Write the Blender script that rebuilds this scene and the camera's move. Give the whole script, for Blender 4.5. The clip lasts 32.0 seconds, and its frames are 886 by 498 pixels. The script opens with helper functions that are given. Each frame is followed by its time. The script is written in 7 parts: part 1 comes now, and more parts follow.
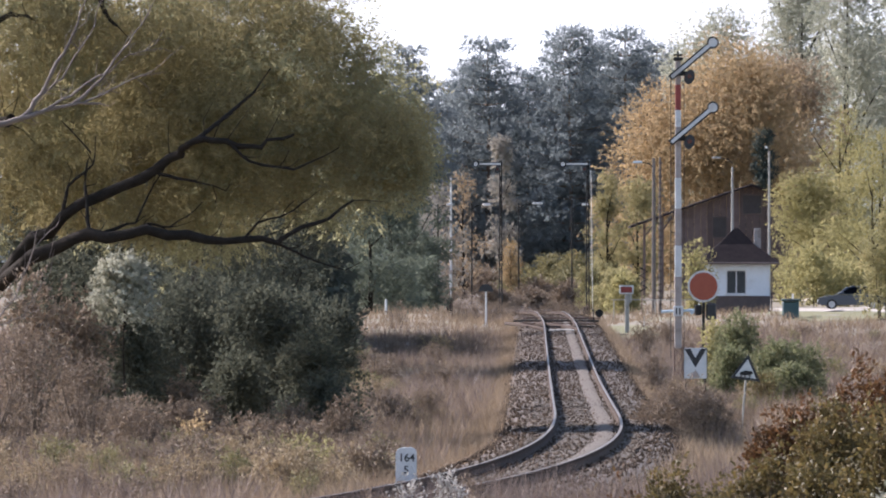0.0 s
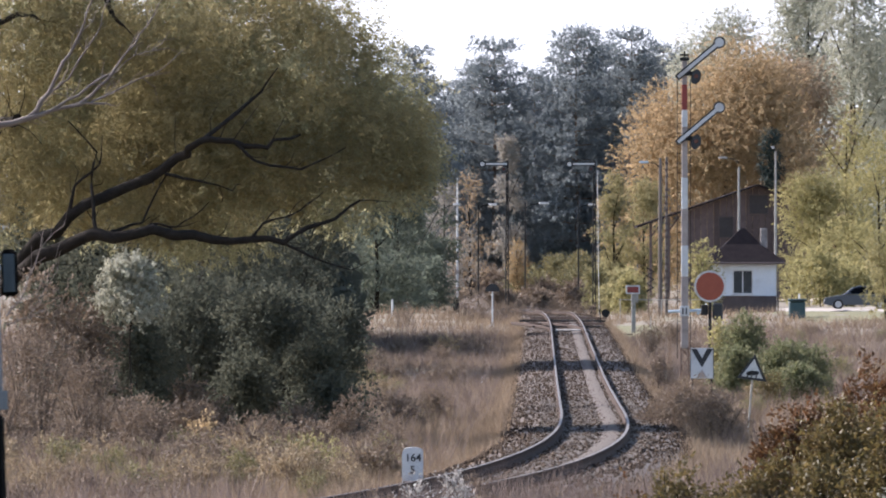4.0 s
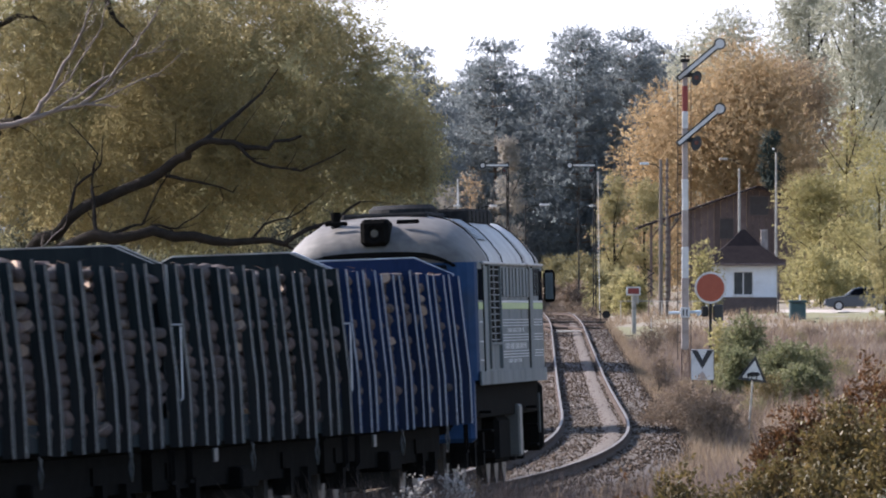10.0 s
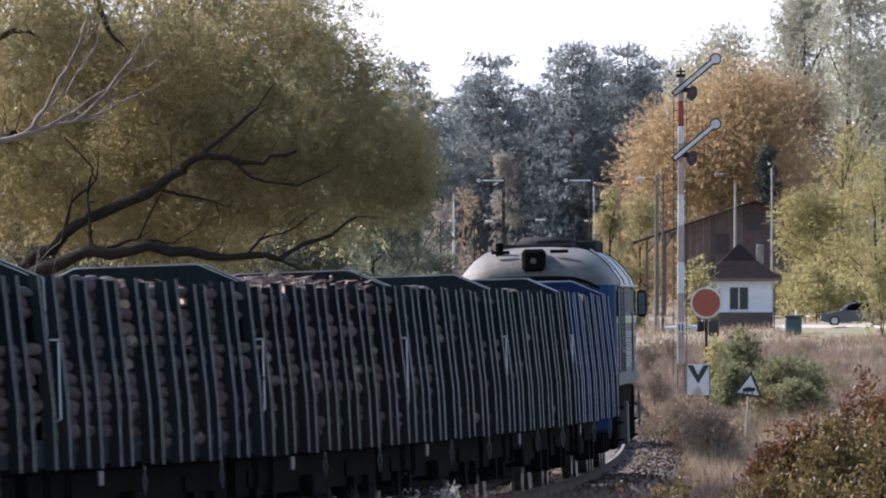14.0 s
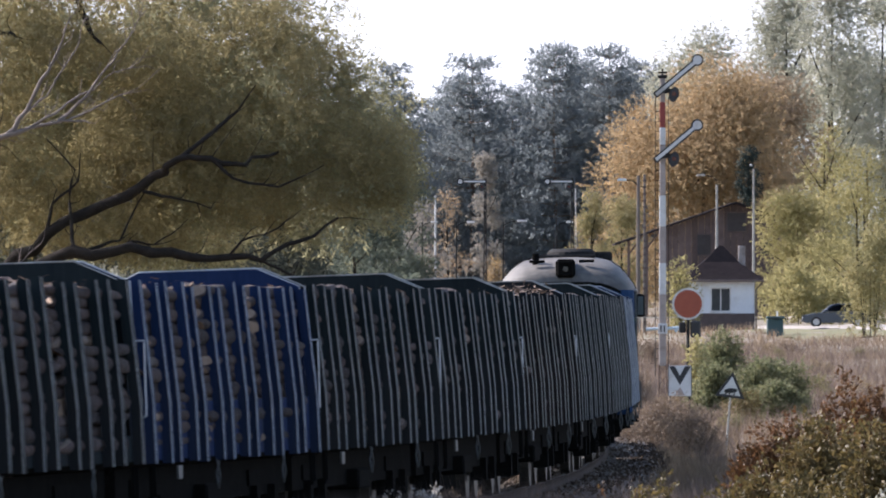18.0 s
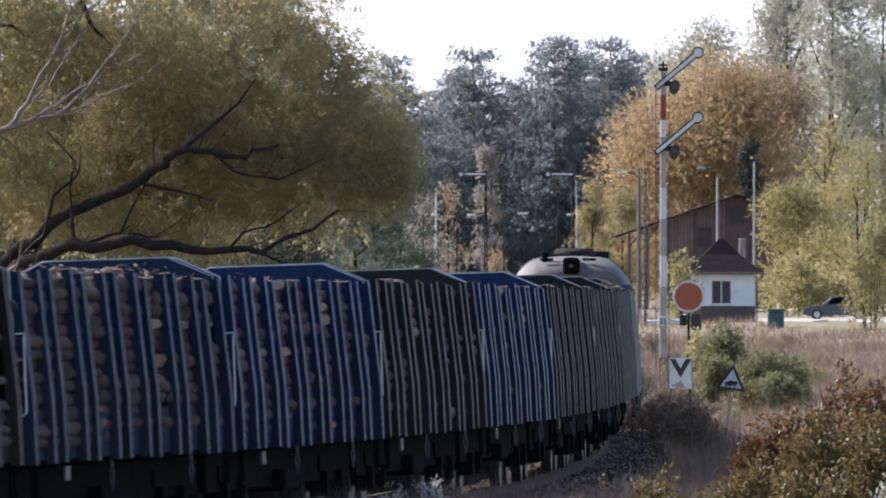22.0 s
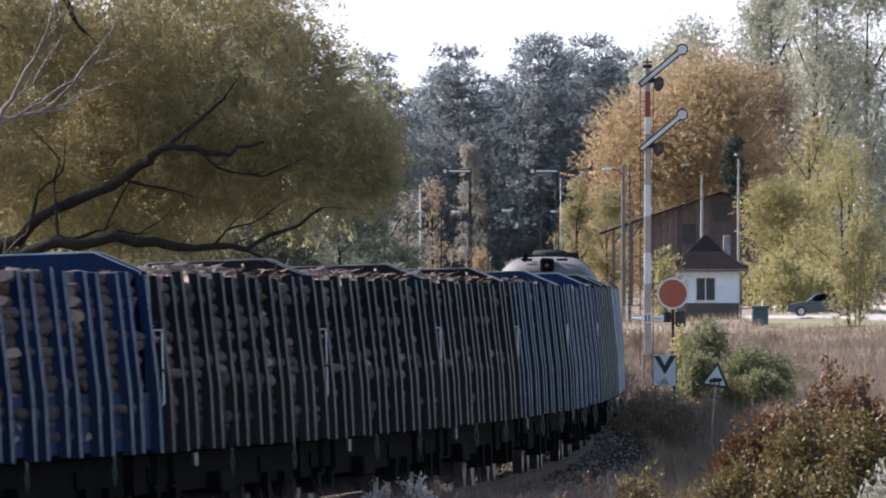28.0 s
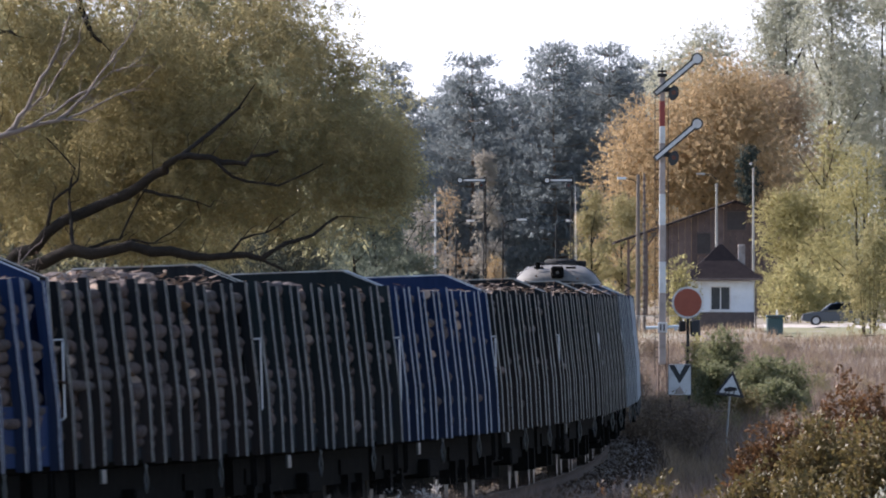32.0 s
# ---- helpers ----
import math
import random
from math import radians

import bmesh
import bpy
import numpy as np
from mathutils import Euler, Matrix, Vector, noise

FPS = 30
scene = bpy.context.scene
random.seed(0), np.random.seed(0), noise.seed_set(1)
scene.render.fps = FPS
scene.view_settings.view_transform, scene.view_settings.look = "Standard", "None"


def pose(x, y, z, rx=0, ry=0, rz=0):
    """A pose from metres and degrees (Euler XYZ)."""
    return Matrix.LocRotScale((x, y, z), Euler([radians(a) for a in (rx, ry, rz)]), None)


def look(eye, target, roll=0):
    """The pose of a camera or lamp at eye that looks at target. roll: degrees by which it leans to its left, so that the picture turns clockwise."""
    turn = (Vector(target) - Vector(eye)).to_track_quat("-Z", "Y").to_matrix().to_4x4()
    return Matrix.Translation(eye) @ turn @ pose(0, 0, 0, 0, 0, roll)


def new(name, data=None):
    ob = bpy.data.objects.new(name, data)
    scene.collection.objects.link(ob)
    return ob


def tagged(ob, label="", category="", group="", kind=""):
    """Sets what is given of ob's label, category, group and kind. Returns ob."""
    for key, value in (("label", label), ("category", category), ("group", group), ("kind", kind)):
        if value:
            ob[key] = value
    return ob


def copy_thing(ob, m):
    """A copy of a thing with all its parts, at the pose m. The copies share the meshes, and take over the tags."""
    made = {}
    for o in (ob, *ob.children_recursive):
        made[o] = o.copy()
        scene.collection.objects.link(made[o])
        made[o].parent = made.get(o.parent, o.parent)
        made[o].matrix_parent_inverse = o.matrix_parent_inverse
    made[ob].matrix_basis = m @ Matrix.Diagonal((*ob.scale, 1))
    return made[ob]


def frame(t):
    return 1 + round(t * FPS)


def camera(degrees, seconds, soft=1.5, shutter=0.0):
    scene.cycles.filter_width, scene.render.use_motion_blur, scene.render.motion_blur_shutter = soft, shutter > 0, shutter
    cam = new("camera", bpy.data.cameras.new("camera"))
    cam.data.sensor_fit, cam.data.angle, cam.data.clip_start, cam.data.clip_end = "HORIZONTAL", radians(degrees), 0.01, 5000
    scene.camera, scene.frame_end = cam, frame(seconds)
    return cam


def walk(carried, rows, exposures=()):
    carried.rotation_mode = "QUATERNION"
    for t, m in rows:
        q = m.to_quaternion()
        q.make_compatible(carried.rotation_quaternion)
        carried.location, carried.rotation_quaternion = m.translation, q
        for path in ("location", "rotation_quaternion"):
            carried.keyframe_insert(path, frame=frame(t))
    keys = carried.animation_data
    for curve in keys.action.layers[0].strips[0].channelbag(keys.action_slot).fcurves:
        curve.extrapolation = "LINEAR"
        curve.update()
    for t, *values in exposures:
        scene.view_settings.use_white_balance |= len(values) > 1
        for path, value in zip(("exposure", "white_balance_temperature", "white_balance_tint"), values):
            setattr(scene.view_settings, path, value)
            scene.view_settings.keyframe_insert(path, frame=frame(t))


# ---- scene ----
cam = camera(3.9046, 32.0, soft=2.0, shutter=0.5)
EYE = (0.0, 0.0, 3.6)
# seconds, turn to the right, turn up (degrees)
SWAY = (
    (0, -0.0001, 0.0100), (0.5, -0.0095, 0.0165), (1, -0.0088, 0.0295), (1.5, -0.0062, 0.0356),
    (2, -0.0143, 0.0302), (2.5, -0.0252, 0.0291), (3, -0.0297, 0.0146), (3.5, -0.0303, 0.0095),
    (5.5, -0.0149, 0.0199), (6, -0.0126, 0.0266), (6.5, -0.0130, 0.0321), (7, -0.0039, 0.0368),
    (7.5, 0.0048, 0.0270), (8, -0.0001, 0.0431), (8.5, -0.0010, 0.0435), (9, -0.0126, 0.0399),
    (9.5, -0.0186, 0.0253), (10, -0.0308, 0.0160), (10.5, -0.0210, -0.0050), (11, -0.0191, 0.0004),
    (11.5, -0.0110, 0.0068), (12, -0.0136, 0.0203), (12.5, -0.0125, 0.0255), (13, -0.0157, 0.0593),
    (13.5, -0.0133, 0.0736), (14, -0.0121, 0.0824), (14.5, 0.0172, 0.0850), (16.5, 0.0791, 0.0504),
    (17, 0.0717, 0.0559), (17.5, 0.0597, 0.0719), (18, 0.0683, 0.0874), (18.5, 0.0609, 0.0814),
    (19, 0.0598, 0.0831), (19.5, 0.0684, 0.0825), (20, 0.0976, 0.0762), (20.5, 0.0885, 0.0743),
    (21, 0.0714, 0.0741), (21.5, 0.0796, 0.0735), (22, 0.0656, 0.0547), (22.5, 0.0494, 0.0376),
    (23, 0.0419, 0.0337), (23.5, 0.0245, 0.0440), (24, 0.0334, 0.0400), (24.5, 0.0496, 0.0437),
    (25, 0.0814, 0.0588), (25.5, 0.1046, 0.0741), (27.5, 0.1416, 0.0669), (28, 0.1349, 0.0413),
    (28.5, 0.1195, 0.0480), (29, 0.0878, 0.0558), (29.5, 0.0718, 0.0516), (30, 0.0561, 0.0630),
    (30.5, 0.0563, 0.0602), (31, 0.0596, 0.0628), (31.5, 0.0639, 0.0860), (32, 0.0694, 0.0816),
)
walk(cam, [(t, pose(*EYE, 90 + up, 0, -turn)) for t, turn, up in SWAY], [(0.0, 1.5, 6050.0, 18.0)])

# ---- world, sun, exposure ----
world = bpy.data.worlds.new("sky")
scene.world = world
world.use_nodes = True
wn = world.node_tree.nodes
sky = wn.new("ShaderNodeTexSky")
sky.sky_type = "NISHITA"
sky.sun_disc = False
SUN_UP, SUN_AZ = 32.5, -59.0     # elevation; azimuth from north (ahead), to the left
sky.sun_elevation = radians(SUN_UP)
sky.sun_rotation = radians(SUN_AZ)
sky.air_density, sky.dust_density, sky.ozone_density = 1.0, 1.0, 1.0
wn["Background"].inputs["Strength"].default_value = 0.088
world.node_tree.links.new(sky.outputs["Color"], wn["Background"].inputs["Color"])
sun_data = bpy.data.lights.new("sun", "SUN")
sun_data.energy, sun_data.angle, sun_data.color = 4.4, radians(0.6), (1.0, 0.95, 0.89)
sun = new("sun", sun_data)
_a, _e = radians(SUN_AZ), radians(SUN_UP)
sun.matrix_world = look((0, 0, 60), (-math.sin(_a) * math.cos(_e), -math.cos(_a) * math.cos(_e), 60 - math.sin(_e)))


def sky_backdrop():
    """Thin bright cloud haze low over the horizon, far behind everything."""
    m = bpy.data.materials.new("bright_haze")
    m.use_nodes = True
    n = m.node_tree.nodes
    e = n.new("ShaderNodeEmission")
    e.inputs["Color"].default_value, e.inputs["Strength"].default_value = (0.93, 0.96, 1.0, 1), 0.55
    m.node_tree.links.new(e.outputs[0], n["Material Output"].inputs["Surface"])
    me = bpy.data.meshes.new("sky_backdrop")
    pts = [(4400 * math.sin(a), 4400 * math.cos(a)) for a in (radians(d) for d in range(-40, 41, 4))]
    k = len(pts)
    me.from_pydata([(x, y, -60) for x, y in pts] + [(x, y, 900) for x, y in pts], [], [(i, i + 1, i + 1 + k, i + k) for i in range(k - 1)])
    me.materials.append(m)
    tagged(new("backdrop", me), "bright white hazy autumn sky", "sky", kind="structure")


sky_backdrop()


# ---- materials ----
def mat(name, c1, c2, rough=0.8, scale=3.0, bump=0.0, metal=0.0, vary="", var=0.25, fine=8.0, spec=0.5, stain=None, stretch=1.0):
    """Two colours mixed by a coarse and a fine noise; vary: 'island' or 'object' adds a shift of brightness piece by piece."""
    m = bpy.data.materials.new(name)
    m.use_nodes = True
    n, l = m.node_tree.nodes, m.node_tree.links
    b = n["Principled BSDF"]
    b.inputs["Roughness"].default_value = rough
    b.inputs["Metallic"].default_value = metal
    b.inputs["Specular IOR Level"].default_value = spec
    tc = n.new("ShaderNodeTexCoord")
    mp = n.new("ShaderNodeMapping")
    mp.inputs["Scale"].default_value = (1, 1, 1 / stretch)
    l.new(tc.outputs["Object"], mp.inputs["Vector"])
    n1, n2 = n.new("ShaderNodeTexNoise"), n.new("ShaderNodeTexNoise")
    n1.inputs["Scale"].default_value, n2.inputs["Scale"].default_value = scale, scale * fine
    n1.inputs["Detail"].default_value, n2.inputs["Detail"].default_value = 4, 6
    l.new(mp.outputs["Vector"], n1.inputs["Vector"])
    l.new(mp.outputs["Vector"], n2.inputs["Vector"])
    add = n.new("ShaderNodeMath")
    add.operation = "ADD"
    l.new(n1.outputs["Fac"], add.inputs[0])
    l.new(n2.outputs["Fac"], add.inputs[1])
    mr = n.new("ShaderNodeMapRange")
    mr.inputs["From Min"].default_value, mr.inputs["From Max"].default_value = 0.7, 1.3
    l.new(add.outputs[0], mr.inputs["Value"])
    mix = n.new("ShaderNodeMix")
    mix.data_type = "RGBA"
    mix.inputs["A"].default_value, mix.inputs["B"].default_value = (*c1, 1), (*c2, 1)
    l.new(mr.outputs["Result"], mix.inputs["Factor"])
    out = mix.outputs["Result"]
    if stain:
        n3 = n.new("ShaderNodeTexNoise")
        n3.inputs["Scale"].default_value, n3.inputs["Detail"].default_value = scale * 0.6, 8
        l.new(mp.outputs["Vector"], n3.inputs["Vector"])
        r3 = n.new("ShaderNodeMapRange")
        r3.inputs["From Min"].default_value, r3.inputs["From Max"].default_value = 0.52, 0.68
        l.new(n3.outputs["Fac"], r3.inputs["Value"])
        mx3 = n.new("ShaderNodeMix")
        mx3.data_type = "RGBA"
        l.new(r3.outputs["Result"], mx3.inputs["Factor"])
        l.new(out, mx3.inputs["A"])
        mx3.inputs["B"].default_value = (*stain, 1)
        out = mx3.outputs["Result"]
    if vary:
        if vary == "island":
            g = n.new("ShaderNodeNewGeometry")
            rnd = g.outputs["Random Per Island"]
        else:
            g = n.new("ShaderNodeObjectInfo")
            rnd = g.outputs["Random"]
        m2 = n.new("ShaderNodeMapRange")
        m2.inputs["To Min"].default_value, m2.inputs["To Max"].default_value = 1 - var, 1 + var
        l.new(rnd, m2.inputs["Value"])
        hs = n.new("ShaderNodeHueSaturation")
        l.new(m2.outputs["Result"], hs.inputs["Value"])
        l.new(out, hs.inputs["Color"])
        out = hs.outputs["Color"]
    l.new(out, b.inputs["Base Color"])
    if bump:
        bp = n.new("ShaderNodeBump")
        bp.inputs["Strength"].default_value, bp.inputs["Distance"].default_value = bump, 0.02
        l.new(n2.outputs["Fac"], bp.inputs["Height"])
        l.new(bp.outputs["Normal"], b.inputs["Normal"])
    return m


def leaf_mat(name, cols, through_light=0.35, rough=0.7, patch=0.5, gloss=0.2):
    """Leaves: a ramp of colours picked leaf by leaf, shifted by patches of the crown, with light passing through."""
    m = bpy.data.materials.new(name)
    m.use_nodes = True
    n, l = m.node_tree.nodes, m.node_tree.links
    b = n["Principled BSDF"]
    b.inputs["Roughness"].default_value = rough
    b.inputs["Specular IOR Level"].default_value = gloss
    g = n.new("ShaderNodeNewGeometry")
    tc = n.new("ShaderNodeTexCoord")
    ns = n.new("ShaderNodeTexNoise")
    ns.inputs["Scale"].default_value, ns.inputs["Detail"].default_value = patch, 3
    l.new(tc.outputs["Object"], ns.inputs["Vector"])
    a = n.new("ShaderNodeMath")
    a.operation = "MULTIPLY_ADD"
    a.inputs[1].default_value = 0.55
    l.new(g.outputs["Random Per Island"], a.inputs[0])
    s = n.new("ShaderNodeMapRange")
    s.inputs["From Min"].default_value, s.inputs["From Max"].default_value = 0.3, 0.7
    s.inputs["To Max"].default_value = 0.45
    l.new(ns.outputs["Fac"], s.inputs["Value"])
    l.new(s.outputs["Result"], a.inputs[2])
    r = n.new("ShaderNodeValToRGB")
    while len(r.color_ramp.elements) < len(cols):
        r.color_ramp.elements.new(0.5)
    for i, c in enumerate(cols):
        r.color_ramp.elements[i].position = i / (len(cols) - 1)
        r.color_ramp.elements[i].color = (*c, 1)
    l.new(a.outputs[0], r.inputs["Fac"])
    l.new(r.outputs["Color"], b.inputs["Base Color"])
    t = n.new("ShaderNodeBsdfTranslucent")
    l.new(r.outputs["Color"], t.inputs["Color"])
    mx = n.new("ShaderNodeMixShader")
    mx.inputs[0].default_value = through_light
    l.new(b.outputs[0], mx.inputs[1])
    l.new(t.outputs[0], mx.inputs[2])
    l.new(mx.outputs[0], n["Material Output"].inputs["Surface"])
    return m


M = {}
M["soil"] = mat("soil", (0.125, 0.100, 0.068), (0.200, 0.160, 0.110), 0.95, 0.35, 0.5, fine=9, stain=(0.100, 0.105, 0.045))
M["ballast"] = mat("ballast", (0.050, 0.035, 0.024), (0.090, 0.063, 0.044), 0.95, 1.5, 0.9, fine=9, stain=(0.072, 0.047, 0.029))
M["stone"] = mat("ballast_stone", (0.059, 0.043, 0.031), (0.083, 0.061, 0.044), 0.95, 3, 0.2, vary="island", var=0.15, spec=0.06)
M["rail_side"] = mat("rail_rust", (0.042, 0.030, 0.024), (0.07, 0.05, 0.04), 0.95, 4, 0.2, spec=0.1)
M["rail_top"] = mat("rail_worn_steel", (0.125, 0.107, 0.091), (0.180, 0.155, 0.132), 0.6, 6, 0.0, metal=0.6)
M["sleeper"] = mat("sleeper_wood", (0.10, 0.075, 0.055), (0.17, 0.135, 0.10), 0.9, 5, 0.4, vary="object", var=0.3)
M["sand_drift"] = mat("dull_sand", (0.070, 0.051, 0.037), (0.098, 0.072, 0.051), 0.95, 1.2, 0.6, fine=9)
# far alder green with the haze of the distance mixed into the colour
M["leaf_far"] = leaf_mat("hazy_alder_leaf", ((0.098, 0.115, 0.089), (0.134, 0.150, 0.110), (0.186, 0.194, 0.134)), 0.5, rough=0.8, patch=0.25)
M["leaf_fresh"] = leaf_mat("fresh_green_leaf", ((0.092, 0.100, 0.048), (0.138, 0.145, 0.070), (0.200, 0.192, 0.100), (0.275, 0.238, 0.140)), 0.45, patch=0.8)
M["leaf_pale"] = leaf_mat("pale_seed_heads", ((0.26, 0.24, 0.21), (0.40, 0.37, 0.33), (0.55, 0.52, 0.47)), 0.3, patch=0.8)
M["path_sand"] = mat("sand", (0.32, 0.26, 0.19), (0.42, 0.35, 0.26), 0.95, 1.2, 0.4)
M["road"] = mat("pale_gravel", (0.294, 0.252, 0.210), (0.364, 0.322, 0.273), 0.95, 0.6, 0.3)
M["lawn"] = mat("mown_grass", (0.093, 0.096, 0.031), (0.157, 0.132, 0.054), 0.95, 0.8, 0.4)
M["bark"] = mat("dark_bark", (0.016, 0.013, 0.010), (0.034, 0.027, 0.021), 0.95, 5, 0.8, spec=0.1)
M["twig"] = mat("grey_brown_twigs", (0.085, 0.066, 0.052), (0.130, 0.102, 0.080), 0.95, 6, 0.3, spec=0.1)
M["leaf_white"] = leaf_mat("pale_tipped_leaf", ((0.10, 0.11, 0.06), (0.22, 0.21, 0.14), (0.42, 0.40, 0.33), (0.62, 0.60, 0.54)), 0.35, rough=0.5, patch=1.5, gloss=0.3)
M["bark_pale"] = mat("dead_pale_bark", (0.140, 0.109, 0.091), (0.195, 0.157, 0.132), 0.9, 6, 0.5)
M["bark_pine"] = mat("pine_bark", (0.12, 0.08, 0.06), (0.20, 0.13, 0.09), 0.95, 4, 0.5)
M["leaf_willow"] = leaf_mat("willow_leaf", ((0.207, 0.179, 0.090), (0.259, 0.219, 0.108), (0.323, 0.265, 0.128), (0.420, 0.336, 0.173)), 0.58, patch=0.4, gloss=0.06)
M["leaf_willow_dark"] = leaf_mat("willow_leaf_green", ((0.226, 0.220, 0.127), (0.275, 0.261, 0.146), (0.336, 0.305, 0.168), (0.409, 0.356, 0.195)), 0.6, patch=0.4, gloss=0.06)
M["leaf_dark"] = leaf_mat("dark_shrub_leaf", ((0.058, 0.062, 0.048), (0.077, 0.082, 0.060), (0.106, 0.106, 0.074), (0.151, 0.143, 0.096)), 0.35, rough=0.9, gloss=0.05)
M["leaf_silver"] = leaf_mat("silver_leaf", ((0.260, 0.255, 0.190), (0.390, 0.375, 0.280), (0.560, 0.530, 0.410)), 0.45)
# distance haze painted in: pine and far wood colours paled to blue-grey
M["leaf_pine"] = leaf_mat("hazed_pine_needles", ((0.175, 0.196, 0.198), (0.192, 0.212, 0.212), (0.215, 0.232, 0.226)), 0.58, rough=0.95, patch=0.25, gloss=0.0)
M["leaf_fir"] = leaf_mat("hazed_far_forest", ((0.172, 0.198, 0.224), (0.201, 0.228, 0.247), (0.236, 0.260, 0.267)), 0.5, rough=0.95, patch=0.2, gloss=0.0)
# autumn orange, lightened and greyed to paint haze over the far maple
M["leaf_orange"] = leaf_mat("hazed_autumn_orange_leaf", ((0.290, 0.240, 0.140), (0.350, 0.262, 0.152), (0.400, 0.288, 0.158), (0.450, 0.332, 0.190)), 0.55, patch=0.15, gloss=0.05)
M["leaf_brownish"] = leaf_mat("russet_leaf", ((0.270, 0.220, 0.150), (0.325, 0.245, 0.160), (0.380, 0.270, 0.170)), 0.55, patch=0.25, gloss=0.05)
M["leaf_yellow"] = leaf_mat("yellow_leaf", ((0.215, 0.205, 0.098), (0.280, 0.252, 0.115), (0.345, 0.300, 0.135), (0.430, 0.355, 0.175)), 0.5, patch=0.25, gloss=0.05)
M["leaf_lime"] = leaf_mat("lime_green_leaf", ((0.215, 0.205, 0.105), (0.290, 0.255, 0.125), (0.400, 0.318, 0.165)), 0.45, patch=0.3, gloss=0.05)
M["leaf_birch"] = leaf_mat("grey_green_leaf", ((0.290, 0.300, 0.225), (0.365, 0.362, 0.275), (0.470, 0.445, 0.355)), 0.5, patch=0.2, gloss=0.05)
M["leaf_red"] = leaf_mat("red_brown_leaf", ((0.043, 0.032, 0.015), (0.086, 0.050, 0.022), (0.153, 0.070, 0.028), (0.135, 0.097, 0.040)), 0.3, rough=0.6, patch=1.2, gloss=0.25)
M["leaf_hedge"] = leaf_mat("hedge_leaf", ((0.053, 0.046, 0.018), (0.099, 0.079, 0.028), (0.158, 0.112, 0.040), (0.253, 0.182, 0.090)), 0.35, rough=0.6, patch=1.0, gloss=0.3)
M["grass_dry"] = leaf_mat("dry_grass_blade", ((0.124, 0.086, 0.057), (0.193, 0.136, 0.088), (0.267, 0.195, 0.127), (0.354, 0.271, 0.177)), 0.35, patch=0.12)
M["grass_mauve"] = leaf_mat("withered_stalks", ((0.102, 0.074, 0.062), (0.174, 0.126, 0.102), (0.264, 0.198, 0.156)), 0.2, patch=0.2)
M["leaf_mauve"] = leaf_mat("withered_shrub_leaf", ((0.125, 0.094, 0.068), (0.192, 0.142, 0.100), (0.285, 0.210, 0.143)), 0.25, patch=0.6)
M["leaf_spruce"] = leaf_mat("spruce_needles", ((0.02, 0.03, 0.026), (0.03, 0.042, 0.034), (0.045, 0.06, 0.045)), 0.1, rough=0.8, patch=0.3)
# fading larch brown, raised so that haze is part of the colour
M["leaf_larch"] = leaf_mat("hazed_fading_larch", ((0.247, 0.230, 0.205), (0.310, 0.282, 0.236), (0.385, 0.339, 0.276)), 0.4, patch=0.3, gloss=0.05)
M["leaf_tan"] = leaf_mat("tan_weed_leaf", ((0.16, 0.12, 0.075), (0.24, 0.18, 0.11), (0.33, 0.25, 0.15), (0.42, 0.34, 0.21)), 0.3, patch=0.8)
M["leaf_olive"] = leaf_mat("olive_weed_leaf", ((0.103, 0.098, 0.052), (0.161, 0.144, 0.072), (0.241, 0.207, 0.098), (0.345, 0.276, 0.117)), 0.3, patch=0.8)


# ---- mesh helpers ----
def part(name, bm, material, parent=None, label="", smooth=False):
    me = bpy.data.meshes.new(name)
    bm.to_mesh(me)
    bm.free()
    return link(name, me, material, parent, label, smooth)


def link(name, me, material, parent=None, label="", smooth=False):
    if material is not None and not me.materials:
        for one in (material if isinstance(material, (list, tuple)) else (material,)):
            me.materials.append(one)
    if smooth:
        me.polygons.foreach_set("use_smooth", [True] * len(me.polygons))
    ob = new(name, me)
    if parent is not None:
        ob.parent = parent
    if label:
        tagged(ob, label)
    return ob


def box(bm, x0, x1, y0, y1, z0, z1, m=None):
    vs = [bm.verts.new(Vector(p) if m is None else m @ Vector(p)) for p in
          ((x0, y0, z0), (x1, y0, z0), (x1, y1, z0), (x0, y1, z0), (x0, y0, z1), (x1, y0, z1), (x1, y1, z1), (x0, y1, z1))]
    for f in ((3, 2, 1, 0), (4, 5, 6, 7), (0, 1, 5, 4), (1, 2, 6, 5), (2, 3, 7, 6), (3, 0, 4, 7)):
        bm.faces.new([vs[i] for i in f])
    return vs


def bevelled(x0, x1, y0, y1, z0, z1, r=0.01, m=None):
    bm = bmesh.new()
    box(bm, x0, x1, y0, y1, z0, z1, m)
    bmesh.ops.bevel(bm, geom=bm.edges[:], offset=r, segments=1, affect="EDGES")
    return bm


def tube(bm, points, radii, sides=8, cap=True):
    """A tapered tube along points."""
    pts = [Vector(p) for p in points]
    if not isinstance(radii, (list, tuple)):
        radii = [radii] * len(pts)
    rings = []
    for i, p in enumerate(pts):
        d = (pts[min(i + 1, len(pts) - 1)] - pts[max(i - 1, 0)]).normalized()
        u = d.cross(Vector((0, 0, 1)))
        if u.length < 0.05:
            u = d.cross(Vector((0, 1, 0)))
        u.normalize()
        v = d.cross(u)
        rings.append([bm.verts.new(p + radii[i] * (math.cos(a) * u + math.sin(a) * v)) for a in (math.tau * k / sides for k in range(sides))])
    for a, b in zip(rings, rings[1:]):
        for k in range(sides):
            bm.faces.new((a[k], a[(k + 1) % sides], b[(k + 1) % sides], b[k]))
    if cap:
        bm.faces.new(rings[0])
        bm.faces.new(rings[-1][::-1])


